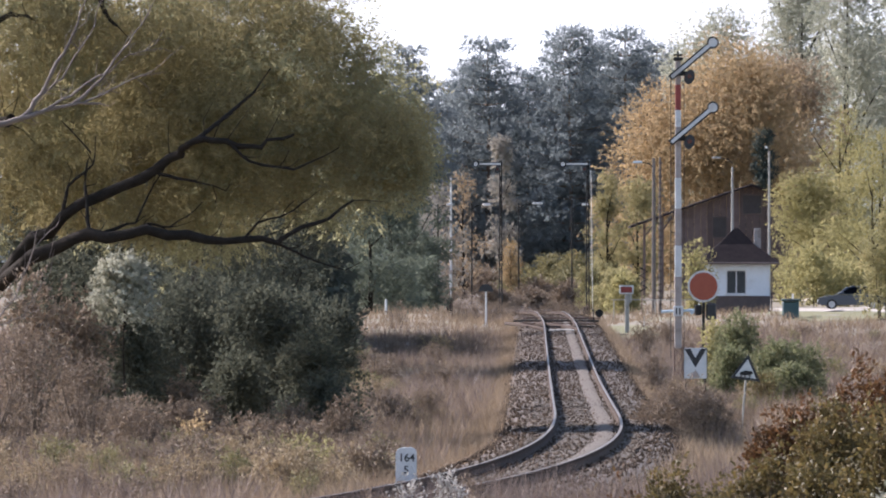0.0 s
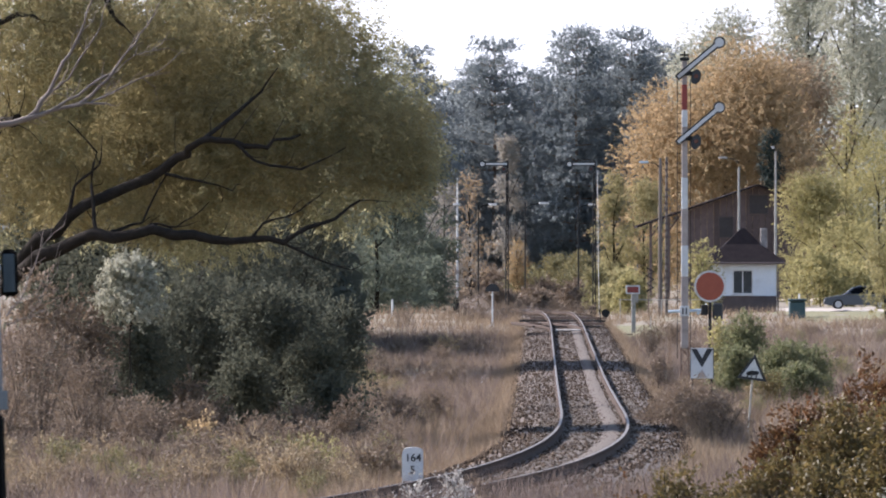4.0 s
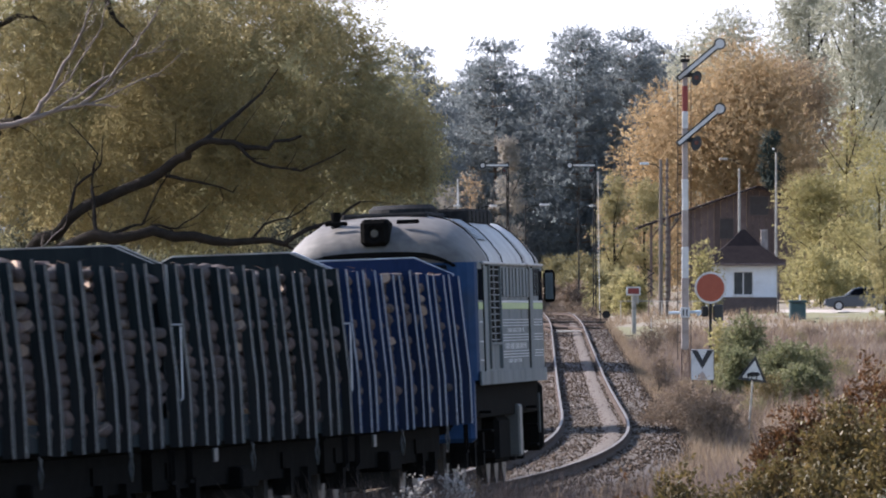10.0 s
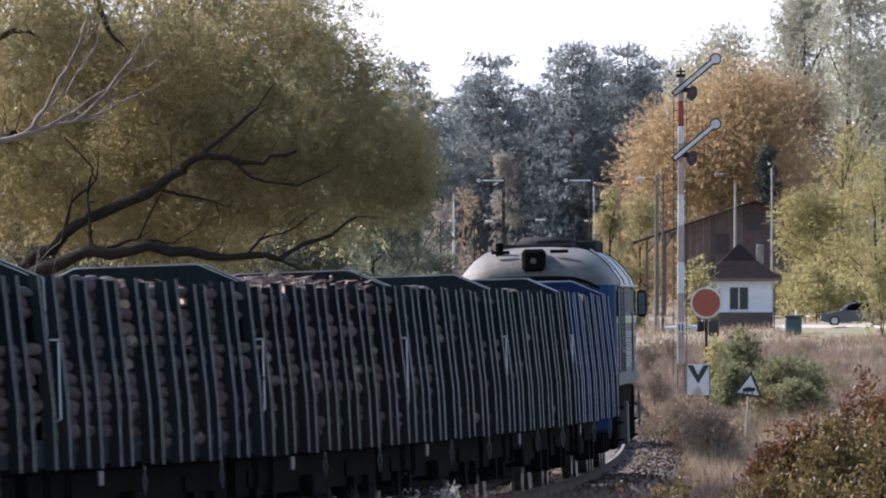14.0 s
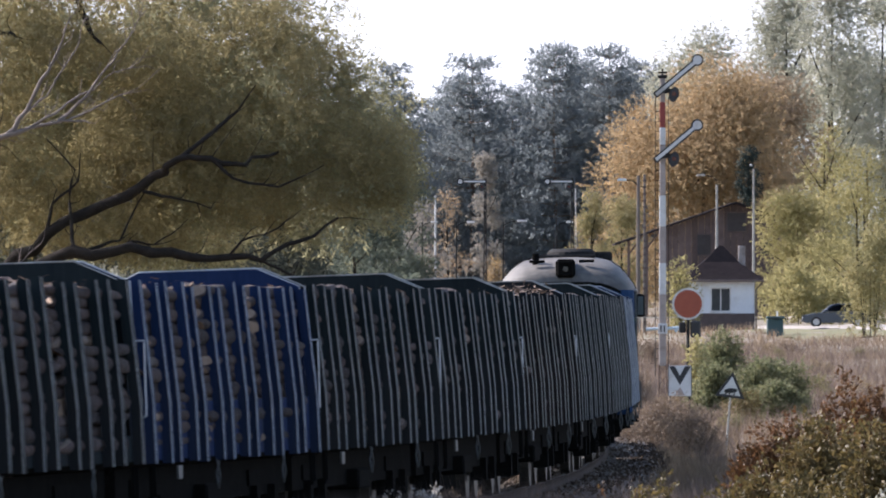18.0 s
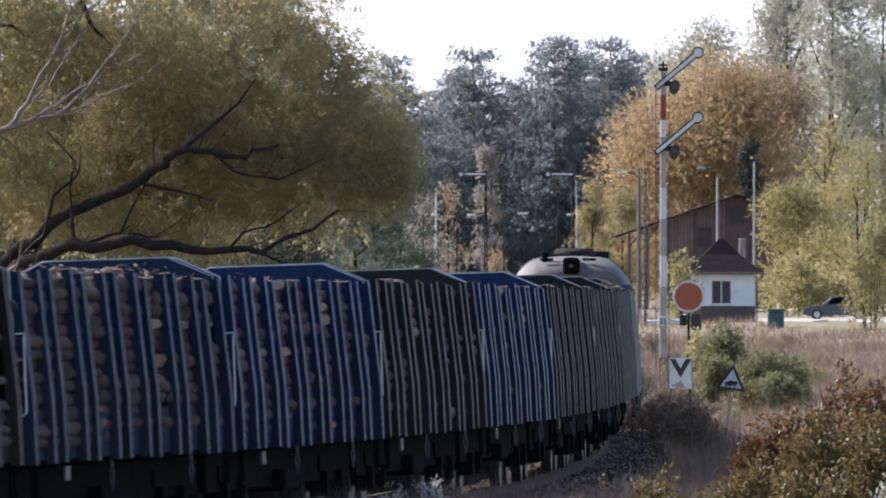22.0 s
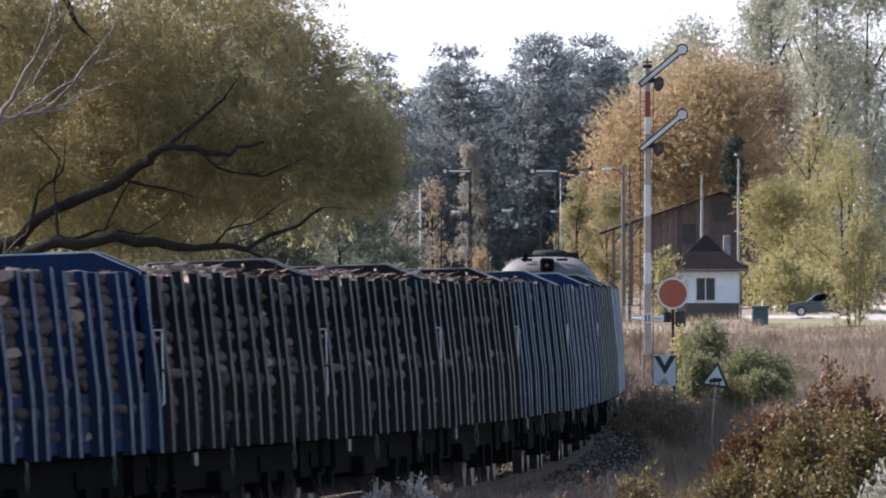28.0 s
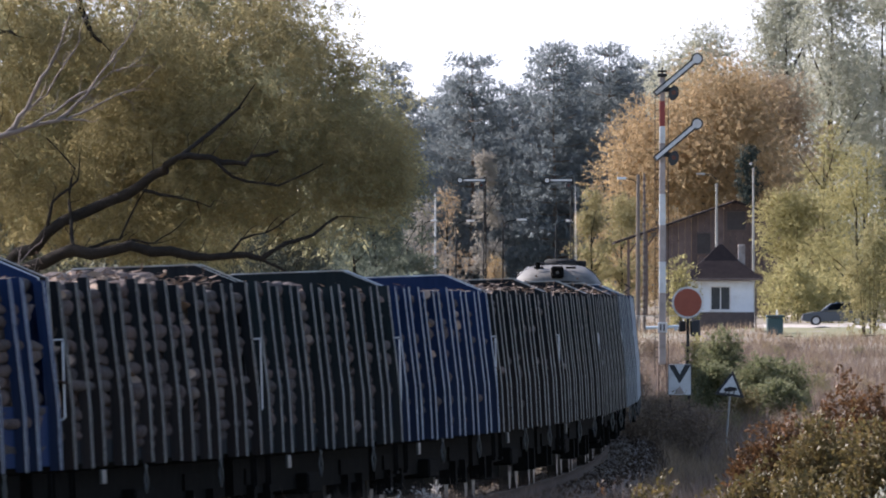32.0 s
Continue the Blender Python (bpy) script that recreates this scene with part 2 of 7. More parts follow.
def mesh_np(name, verts, faces):
    """A mesh from an (n, 3) array and an (m, k) array of corners."""
    me = bpy.data.meshes.new(name)
    verts, faces = np.asarray(verts, np.float32), np.asarray(faces, np.int32)
    k = faces.shape[1]
    me.vertices.add(len(verts))
    me.vertices.foreach_set("co", verts.ravel())
    me.loops.add(faces.size)
    me.loops.foreach_set("vertex_index", faces.ravel())
    me.polygons.add(len(faces))
    me.polygons.foreach_set("loop_start", np.arange(0, faces.size, k, dtype=np.int32))
    me.update(calc_edges=True)
    return me


def empty(name, m, label, category, group="", kind=""):
    ob = new(name)
    ob.matrix_basis = m
    return tagged(ob, label, category, group, kind)


# ---- the line of the track ----
STEP = 1.0
ARC = np.arange(-330.0, 1500.0, STEP)
K0, S_A, S_B, TH0 = 0.00099, 191.6, 327.4, 0.0069     # curvature, ends of the transition, heading of the straight
CURV = np.where(ARC < S_A, K0, np.where(ARC > S_B, 0.0, K0 * (S_B - ARC) / (S_B - S_A)))
HEAD = TH0 + np.cumsum(CURV[::-1])[::-1] * STEP
_i0 = int(np.argmin(abs(ARC - 320)))
LX = np.concatenate([[0], np.cumsum(np.sin(HEAD)[:-1])]) * STEP
LY = np.concatenate([[0], np.cumsum(np.cos(HEAD)[:-1])]) * STEP
LX -= 0.000045 * np.clip(ARC - 600, 0, 400) ** 2 * (ARC < 1000) + 7.2 * (ARC >= 1000)
LX += 3.50 - LX[_i0]
LY += 320.0 - LY[_i0]
Z_S = (-330, 0, 60, 110, 165, 210, 260, 320, 390, 435, 500, 600, 690, 760, 850, 1000, 1500)
Z_Z = (0.8, 0.75, 0.65, 0.46, 0.18, 0.0, -0.14, -0.29, -0.36, -0.28, -0.12, 0.15, 0.42, 0.1, 0.0, 0.9, 2.0)
LZ = np.interp(ARC, Z_S, Z_Z)
LZ = np.convolve(np.pad(LZ, 20, mode="edge"), np.ones(41) / 41, mode="valid")
CANT = 0.035 * np.clip(CURV / K0, 0, 1)


def on_track(s, side=0.0, up=0.0):
    """Place beside the track: side metres right of its middle, up metres over the rails' plane."""
    x, y, z, th, c = (float(np.interp(s, ARC, a)) for a in (LX, LY, LZ, HEAD, CANT))
    lx, lz = side * math.cos(c) - up * math.sin(c), (side + 0.75) * math.sin(c) + up * math.cos(c)
    return Vector((x + lx * math.cos(th), y - lx * math.sin(th), z + lz))


def vehicle_pose(s, half=5.0):
    a, b = on_track(s - half), on_track(s + half)
    d = b - a
    c = float(np.interp(s, ARC, CANT))
    p = (a + b) / 2
    return pose(p.x, p.y, p.z, math.degrees(math.atan2(d.z, math.hypot(d.x, d.y))), -math.degrees(c), -math.degrees(math.atan2(d.x, d.y)))


# ---- ground ----
G_Y = (-400, 0, 40, 90, 130, 200, 300, 450, 600, 700, 800, 900, 1000, 1500, 4500)
G_Z = (1.9, 1.9, 1.5, -0.3, -0.6, -0.75, -0.95, -0.9, -0.5, -0.1, -0.15, 0.5, 1.2, 2.0, 3.0)


def hum(x, y):
    return 0.12 * np.sin(x * 0.31 + 1.3 * np.sin(y * 0.07)) + 0.1 * np.sin(y * 0.11 + x * 0.05) + 0.06 * np.sin(x * 0.9 + y * 0.4)


def ground_z(x, y):
    x, y = np.asarray(x, float), np.asarray(y, float)
    base = np.interp(y, G_Y, G_Z) + hum(x, y)
    # the railway's own bank, followed by nearest height along the line
    tx, tz = np.interp(y, LY, LX), np.interp(y, LY, LZ)
    d = abs(x - tx)
    w = np.clip((7.0 - d) / 4.0, 0, 1)
    w = w * w * (3 - 2 * w)
    return base * (1 - w) + (tz - 0.72) * w


def build_ground():
    xs = np.unique(np.concatenate([np.linspace(-2500, -60, 14), np.arange(-60, 60, 1.5), np.linspace(60, 2500, 14)]))
    ys = np.unique(np.concatenate([np.linspace(-600, 80, 20), np.arange(80, 400, 3.0), np.arange(400, 1100, 7.0), np.linspace(1100, 4500, 20)]))
    gx, gy = np.meshgrid(xs, ys)
    v = np.stack([gx.ravel(), gy.ravel(), ground_z(gx, gy).ravel()], 1)
    nx, ny = len(xs), len(ys)
    i = np.arange(nx * ny).reshape(ny, nx)
    f = np.stack([i[:-1, :-1].ravel(), i[:-1, 1:].ravel(), i[1:, 1:].ravel(), i[1:, :-1].ravel()], 1)
    tagged(link("ground", mesh_np("ground", v, f), M["soil"], smooth=True), "rough dry autumn meadow soil beside the railway", "ground", kind="structure")


build_ground()


def sweep(profile, s0, s1, step, closed=False):
    """Verts and quads of a profile of (side, up) swept along the track."""
    ss = np.arange(s0, s1 + 0.01, step)
    k = len(profile)
    v = [on_track(s, a, b) for s in ss for a, b in profile]
    f = []
    for r in range(len(ss) - 1):
        for j in range(k if closed else k - 1):
            a, b = r * k + j, r * k + (j + 1) % k
            f.append((a, b, b + k, a + k))
    return v, f


def build_track():
    v, f = sweep(((-2.5, -0.9), (-2.1, -0.42), (-1.65, -0.2), (-0.9, -0.19), (0, -0.2), (0.9, -0.19), (1.65, -0.2), (2.1, -0.42), (2.5, -0.9)), -320, 1100, 4)
    tagged(link("ballast", mesh_np("ballast", v, f), M["ballast"]), "brownish grey stone ballast bed of the track", "ballast", kind="structure")
    rail = ((-0.07, -0.17), (-0.07, -0.155), (-0.012, -0.13), (-0.012, -0.04), (-0.036, -0.03), (-0.036, -0.004), (0.036, -0.004), (0.036, -0.03), (0.012, -0.04), (0.012, -0.13), (0.07, -0.155), (0.07, -0.17))
    for side in (-0.7525, 0.7525):
        v, f = sweep([(side + a, b) for a, b in rail], -320, 1100, 2, True)
        r = tagged(link("rail", mesh_np("rail", v, f), M["rail_side"]), "rusty steel railway rail with a shiny running surface", "rail", "rails of the main track", "structure")
        v, f = sweep([(side - 0.03, 0.0), (side + 0.03, 0.0)], -320, 1100, 2)
        link("running_surface", mesh_np("running_surface", v, f), M["rail_top"], r, "worn bright running surface")


build_track()

# ---- the train ----
M["loco_grey"] = mat("loco_grey_paint", (0.091, 0.107, 0.110), (0.153, 0.168, 0.167), 0.7, 2.2, 0.05, stain=(0.060, 0.063, 0.058), spec=0.15, stretch=6.0)
M["loco_roof"] = mat("loco_roof_paint", (0.235, 0.236, 0.230), (0.380, 0.380, 0.368), 0.5, 1.4, 0.06, stain=(0.120, 0.116, 0.108), spec=0.3, stretch=3.0)
M["loco_soot"] = mat("sooty_roof", (0.014, 0.014, 0.014), (0.036, 0.035, 0.034), 0.85, 1.5, 0.1, spec=0.03)
M["roof_grime"] = mat("grimy_roof_paint", (0.088, 0.079, 0.069), (0.150, 0.136, 0.117), 0.6, 0.9, 0.08, stain=(0.045, 0.040, 0.035), spec=0.25)
M["loco_blue"] = mat("loco_blue_paint", (0.012, 0.033, 0.081), (0.018, 0.048, 0.113), 0.7, 0.8, 0.04, stain=(0.026, 0.035, 0.051), spec=0.12)
M["stripe_green"] = mat("lime_stripe", (0.134, 0.235, 0.028), (0.179, 0.291, 0.045), 0.5, 2)
M["stripe_white"] = mat("pale_stripe", (0.292, 0.308, 0.308), (0.373, 0.389, 0.389), 0.5, 2)
M["black"] = mat("dirty_black_iron", (0.0048, 0.0046, 0.0042), (0.0105, 0.0098, 0.0088), 0.95, 3, 0.2, spec=0.015)
M["glass"] = mat("dark_window_glass", (0.007, 0.008, 0.010), (0.011, 0.012, 0.015), 0.9, 1, spec=0.0)
M["wheel"] = mat("wheel_steel", (0.04, 0.035, 0.03), (0.08, 0.07, 0.06), 0.6, 3, metal=0.6)
M["lens"] = mat("lamp_lens", (0.032, 0.032, 0.032), (0.041, 0.041, 0.041), 0.15, 3)
M["white_rail"] = mat("white_handrail", (0.70, 0.70, 0.69), (0.80, 0.80, 0.78), 0.4, 4)
M["log_end"] = mat("cut_wood", (0.170, 0.110, 0.070), (0.250, 0.165, 0.105), 0.85, 6, 0.2, vary="object", var=0.25)
M["log_pale"] = mat("peeled_log", (0.085, 0.060, 0.046), (0.150, 0.108, 0.080), 0.9, 3.0, 0.5, vary="object", var=0.4)
M["log_bark"] = mat("log_bark", (0.020, 0.012, 0.009), (0.050, 0.028, 0.021), 0.95, 4.0, 0.9, vary="object", var=0.5, stain=(0.075, 0.045, 0.034))
M["bark_litter"] = leaf_mat("bark_litter", ((0.075, 0.052, 0.039), (0.150, 0.104, 0.075), (0.265, 0.200, 0.150)), 0.1)

M["grille_bar"] = mat("grey_grille_bar", (0.16, 0.165, 0.165), (0.24, 0.245, 0.245), 0.6, 3)
M["w_plate"] = mat("grey_plate", (0.055, 0.055, 0.051), (0.076, 0.076, 0.068), 0.6, 3)
LOCO_S0, SPEED = 80.85, 10.467      # arc place of the loco's tail at the clip's start, metres a second
PITCH, BODY = 16.98, 16.3


def arch(y, zg, zr, hw, n=12, flat=0.55):
    """Half-round section of a roof at y, from the right gutter to the left."""
    half = ((1.0, 0.0), (0.975, 0.16), (0.87, 0.45), (0.76, 0.68), (0.62, 0.87), (0.42, 0.965), (0.2, 0.995))
    sec = [(hw * u, zg + (zr - zg) * v) for u, v in half]
    sec += [(0.0, zr)] + [(-u, v) for u, v in sec[::-1]]
    return [(u, y, v) for u, v in sec]


def loft(bm, rings, close=False):
    vs = [[bm.verts.new(p) for p in r] for r in rings]
    for a, b in zip(vs, vs[1:]):
        n = len(a)
        for k in range(n if close else n - 1):
            bm.faces.new((a[k], a[(k + 1) % n], b[(k + 1) % n], b[k]))
    return vs


def wheelset(parent, y, r):
    for x in (-0.75, 0.75):
        bm = bmesh.new()
        tube(bm, ((x - 0.07, y, r), (x + 0.065, y, r)), r, 20)
        tube(bm, ((x - 0.09 * (1 if x > 0 else -1), y, r), (x - 0.06 * (1 if x > 0 else -1), y, r)), r + 0.03, 20)
        part("wheel", bm, M["wheel"], parent)
    bm = bmesh.new()
    tube(bm, ((-0.98, y, r), (0.98, y, r)), 0.085, 10)
    part("axle", bm, M["wheel"], parent)


def bogie(parent, yc, base, r, axles, frame_z):
    bm = bmesh.new()
    n = (axles - 1) / 2
    for x in (-1.0, 1.0):
        box(bm, x - 0.06, x + 0.06, yc - n * base - 0.45, yc + n * base + 0.45, frame_z - 0.1, frame_z + 0.1)
        for i in range(axles):
            y = yc + (i - n) * base
            box(bm, x - 0.12, x + 0.12, y - 0.16, y + 0.16, r - 0.16, frame_z - 0.1)
        for y in (yc - base / 2, yc + base / 2):
            tube(bm, ((x, y, frame_z - 0.3), (x, y, frame_z - 0.1)), 0.1, 8)
    box(bm, -1.0, 1.0, yc - 0.2, yc + 0.2, frame_z - 0.15, frame_z + 0.12)
    b = part("bogie", bm, M["black"], parent, "dirty black bogie frame")
    for i in range(axles):
        wheelset(b, yc + (i - n) * base, r)
    return b


def buffers(parent, y, d, z=1.06):
    for x in (-0.875, 0.875):
        bm = bmesh.new()
        tube(bm, ((x, y, z), (x, y + d * 0.35, z)), 0.11, 12)
        tube(bm, ((x, y + d * 0.35, z), (x, y + d * 0.5, z)), 0.07, 12)
        tube(bm, ((x, y + d * 0.5, z), (x, y + d * 0.54, z)), 0.22, 16)
        part("buffer", bm, M["black"], parent)


def build_loco():
    """Local: y ahead from the tail, x to the right, z over the rails."""
    loco = empty("diesel_locomotive", vehicle_pose(LOCO_S0), "blue and grey diesel freight locomotive with a sooty pale roof", "locomotive")
    n = 14.6                                    # body length
    zs, zg, zr, hw = 1.60, 3.30, 4.02, 1.42
    # body shell: a rounded rectangle seen from above, walls from sill to gutter
    def ring(z, inset=0.0):
        out = []
        for cx, cy, a0 in ((hw - 0.42, 0.42, -90), (hw - 0.42, n - 0.42, 0), (-hw + 0.42, n - 0.42, 90), (-hw + 0.42, 0.42, 180)):
            for k in range(5):
                a = radians(a0 + k * 22.5)
                r = 0.42 - inset
                out.append((cx + r * math.cos(a), cy + r * math.sin(a), z))
        return out
    bm = bmesh.new()
    loft(bm, [ring(zs), ring(zs + 0.02), ring(2.6), ring(zg)], True)
    body = part("body", bm, [M["loco_grey"], M["loco_blue"]], loco, "grey painted body with blue ends")
    for p in body.data.polygons:
        c = p.center
        if c.y < 0.45 or c.y > n - 0.45:
            p.material_index = 1
    # roof
    bm = bmesh.new()
    rings = [arch(0.02, zg, zg + 0.10, 1.12), arch(0.12, zg, zg + 0.32, 1.24), arch(0.5, zg, zg + 0.50, 1.36), arch(1.1, zg, zr - 0.08, 1.43), arch(2.2, zg, zr, 1.45)]
    rings += [arch(n - y, zg, z, w) for y, z, w in ((2.2, zr, 1.45), (1.1, zr - 0.08, 1.43), (0.5, zg + 0.5, 1.36), (0.12, zg + 0.32, 1.24), (0.02, zg + 0.1, 1.12))]
    vs = loft(bm, rings)
    bm.faces.new(vs[0][::-1])
    bm.faces.new(vs[-1])
    rf = part("roof", bm, [M["loco_roof"], M["roof_grime"]], loco, "pale grey curved roof streaked with soot", smooth=True)
    for q in rf.data.polygons:
        if q.center.y < 1.7 or abs(q.center.x) < 0.75 or q.center.y > n - 1.7:
            q.material_index = 1
    for y, w in ((2.3, 0.05), (5.2, 0.04), (9.6, 0.04), (12.3, 0.05)):
        bm = bmesh.new()
        loft(bm, [arch(y, zg - 0.01, zr + 0.02, 1.47), arch(y + w, zg - 0.01, zr + 0.02, 1.47)])
        loft(bm, [arch(y, zg - 0.01, zr + 0.02, 1.47), arch(y, zg - 0.02, zr - 0.02, 1.44)])
        part("roof_joint", bm, M["black"], loco)
    for x in (-1.45, 1.45):
        part("gutter", bevelled(x - 0.03, x + 0.03, 0.9, n - 0.9, zg - 0.03, zg + 0.01, 0.008), M["loco_roof"], loco)
    # fan hood and exhaust on the roof
    bm = bmesh.new()
    loft(bm, [[(0.1 + r * 0.52 * math.cos(a), 4.2 + r * 1.1 * math.sin(a), z) for a in (math.tau * k / 24 for k in range(24))] for z, r in ((zr - 0.15, 1.0), (zr + 0.10, 0.96), (zr + 0.16, 0.8), (zr + 0.17, 0.05))], True)
    part("fan_hood", bm, M["loco_soot"], loco, "sooty round fan hood")
    part("roof_deck", bevelled(-0.62, 0.62, 1.9, 6.4, zr - 0.14, zr + 0.035, 0.03), M["loco_soot"], loco, "sooty raised roof deck")
    for i in range(6):
        part("roof_box", bevelled(0.35, 0.95, 5.6 + i * 0.8, 6.2 + i * 0.8, zr - 0.12, zr + 0.10, 0.03), M["loco_soot"], loco)
    bm = bmesh.new()
    tube(bm, ((-0.62, 0.9, zr - 0.3), (-0.62, 0.9, zr + 0.06)), 0.07, 12)
    part("horn", bm, M["black"], loco)
    for x in (-0.75, 0.28):
        part("roof_handle", bevelled(x, x + 0.32, 0.55, 0.62, zr - 0.14, zr - 0.08, 0.01), M["black"], loco)
    # head lamp at the tail end
    bm = bevelled(-0.205, 0.205, 0.0, 0.8, 3.565, 3.955, 0.06)
    hl = part("headlight", bm, M["black"], loco, "black square headlight housing with a dim lens")
    bm = bmesh.new()
    loft(bm, [[(r * math.cos(a), y, 3.75 + r * math.sin(a)) for a in (math.tau * k / 18 for k in range(18))] for y, r in ((0.004, 0.15), (-0.022, 0.15), (-0.022, 0.115), (-0.006, 0.10))], True)
    part("lamp_ring", bm, M["black"], hl)
    bm = bmesh.new()
    tube(bm, ((0, -0.012, 3.75), (0, 0.004, 3.75)), 0.055, 16)
    part("lens", bm, M["lens"], hl)
    # tail windscreen, two panes under a dark rim
    for x0, x1 in ((-1.02, -0.04), (0.04, 1.02)):
        w = part("windscreen_pane", bevelled(x0, x1, -0.025, 0.01, 2.68, 3.27, 0.02), M["glass"], loco, "dark windscreen glass")
    bm = bmesh.new()
    loft(bm, [arch(-0.03, 3.24, 3.48, 1.16), arch(-0.03, 3.24, 3.40, 1.10), arch(0.05, 3.24, 3.40, 1.10)])
    part("windscreen_rim", bm, M["black"], loco, "black rim over the windscreen")
    part("nose_stripe", bevelled(-1.1, 1.1, -0.02, 0.01, 2.62, 2.72, 0.005), M["stripe_green"], loco, "lime green stripe")
    part("apron", bevelled(-1.35, 1.35, -0.05, 0.38, 0.72, zs + 0.05, 0.06), M["loco_blue"], loco, "blue front apron")
    for x in (-1.0, 1.0):
        bm = bmesh.new()
        tube(bm, ((x, -0.1, 1.6), (x, -0.03, 1.6)), 0.13, 12)
        part("marker_lamp", bm, M["black"], loco)
    # right and left sides
    for sx in (1, -1):
        x = sx * hw
        def on_side(name, y0, y1, z0, z1, m, t=0.02, label=""):
            a, b = sorted((x, x + sx * t))
            return part(name, bevelled(a, b, y0, y1, z0, z1, 0.005), m, loco, label)
        on_side("green_stripe", 0.45, n - 0.5, 2.62, 2.72, M["stripe_green"], 0.006, "lime green stripe")
        on_side("white_line", 5.0, n - 0.5, 2.715, 2.748, M["stripe_white"], 0.009)
        for g in (2.455, 2.235, 1.99):
            for z in (g, g - 0.042, g - 0.084):
                on_side("white_line", 5.0, 10.8, z, z + 0.014, M["stripe_white"], 0.006)
                on_side("white_line", 11.8, n - 0.6, z, z + 0.014, M["stripe_white"], 0.006)
        for z in (2.43, 2.15, 1.88):
            on_side("white_line", 0.6, 1.3, z, z + 0.016, M["stripe_white"], 0.006)
        for z0, z1, y0, k in ((2.275, 2.34, 6.2, 11), (2.03, 2.12, 5.6, 14), (1.83, 1.885, 6.2, 9)):
            for i in range(k):
                y = y0 + i * 0.34
                on_side("lettering_bar", y, y + 0.2, z0, z1, M["stripe_white"] if i % 3 else M["grille_bar"], 0.004)
        on_side("cab_window", 0.5, 1.25, 2.75, 3.2, M["glass"], 0.012, "dark cab side window")
        on_side("cab_window", n - 1.3, n - 0.6, 2.75, 3.2, M["glass"], 0.012, "dark cab side window")
        fr = on_side("radiator_grille", 2.3, 4.5, 2.14, 3.27, M["black"], 0.02, "black radiator grille")
        for i in range(12):
            z = 2.17 + i * 0.093
            on_side("grille_bar", 2.3, 4.5, z, z + 0.012, M["grille_bar"], 0.03)
        on_side("grille_post", 3.38, 3.43, 2.12, 3.28, M["grille_bar"], 0.032)
        for y in (2.2, 4.5):
            on_side("grille_post", y, y + 0.12, 1.76, 3.28, M["loco_grey"], 0.05)
        for z in (2.10, 3.25):
            on_side("grille_frame", 2.3, 4.5, z, z + 0.04, M["loco_grey"], 0.045)
        for i in range(8):
            y = 5.2 + i * 0.72
            on_side("louvre", y, y + 0.17, 2.80, 3.22, M["black"], 0.006)
            on_side("louvre_post", y + 0.18, y + 0.66, 2.80, 3.23, M["loco_grey"], 0.022)
        on_side("door", 11.0, 11.75, 1.66, 3.24, M["loco_grey"], 0.025, "grey cab door")
        for y in (10.95, 11.78):
            on_side("door_post", y, y + 0.05, 1.64, 3.27, M["black"], 0.016)
        on_side("door", 1.4, 2.1, 1.66, 3.24, M["loco_grey"], 0.025, "grey cab door")
        for y in (1.36, 2.12):
            on_side("door_post", y, y + 0.04, 1.64, 3.27, M["black"], 0.016)
        for i in range(3):
            on_side("vent", 12.2 + i * 0.55, 12.5 + i * 0.55, 2.82, 3.24, M["loco_soot"], 0.012)
        on_side("sill", 0.3, n - 0.3, 1.53, 1.73, M["loco_grey"], 0.03, "grey frame sill")
        # roof louvre by the fan: a dark recess, grey slats across it and a grey frame
        bm = bmesh.new()
        a0 = arch(0, zg, zr + 0.012, 1.46)
        seg = a0[2:5] if sx > 0 else a0[-5:-2]
        loft(bm, [[(p[0], y, p[2]) for p in seg] for y in (2.85, 4.45)])
        lv = part("roof_louvre", bm, M["black"], loco, "dark roof louvre with grey slats")
        for i in range(10):
            y = 2.85 + i * 0.172
            bm = bmesh.new()
            wide = 0.07 if i in (0, 5, 9) else 0.03
            loft(bm, [[(p[0], y, p[2] + 0.006) for p in seg], [(p[0], y + wide, p[2] + 0.014) for p in seg]])
            part("slat", bm, M["loco_roof"], lv)
        # mirror at the leading cab
        bm = bevelled(min(x + sx * 0.03, x + sx * 0.21), max(x + sx * 0.03, x + sx * 0.21), n - 0.5, n - 0.42, 2.72, 3.22, 0.04)
        mr = part("mirror", bm, M["black"], loco, "black framed wing mirror")
        a, b = sorted((x + sx * 0.06, x + sx * 0.18))
        part("mirror_glass", bevelled(a, b, n - 0.506, n - 0.498, 2.77, 3.17, 0.002), M["loco_grey"], mr, "dull grey mirror glass")
        bm = bmesh.new()
        tube(bm, ((x + sx * 0.1, 11.1, 0.75), (x + sx * 0.1, 11.1, 1.35)), 0.02, 6)
        part("handrail", bm, M["w_plate"], loco)
        for y in (1.7, 11.4):
            for z in (0.55, 0.85, 1.12):
                part("step", bevelled(min(x - sx * 0.1, x + sx * 0.06), max(x - sx * 0.1, x + sx * 0.06), y - 0.25, y + 0.25, z, z + 0.04, 0.01), M["black"], loco)
    # underframe, tank, bogies
    part("frame", bevelled(-1.3, 1.3, 0.3, n - 0.3, 1.05, 1.58, 0.02), M["black"], loco)
    part("fuel_tank", bevelled(-1.25, 1.25, 6.2, 8.6, 0.35, 1.05, 0.08), M["black"], loco)
    for x in (-1.22, 1.22):
        part("battery_box", bevelled(x - 0.15, x + 0.15, 9.0, 9.6, 0.42, 1.2, 0.03), M["w_plate"], loco, "grimy equipment box")
    part("apron", bevelled(-1.35, 1.35, n - 0.35, n + 0.05, 0.45, zs - 0.1, 0.06), M["black"], loco, "dark leading apron")
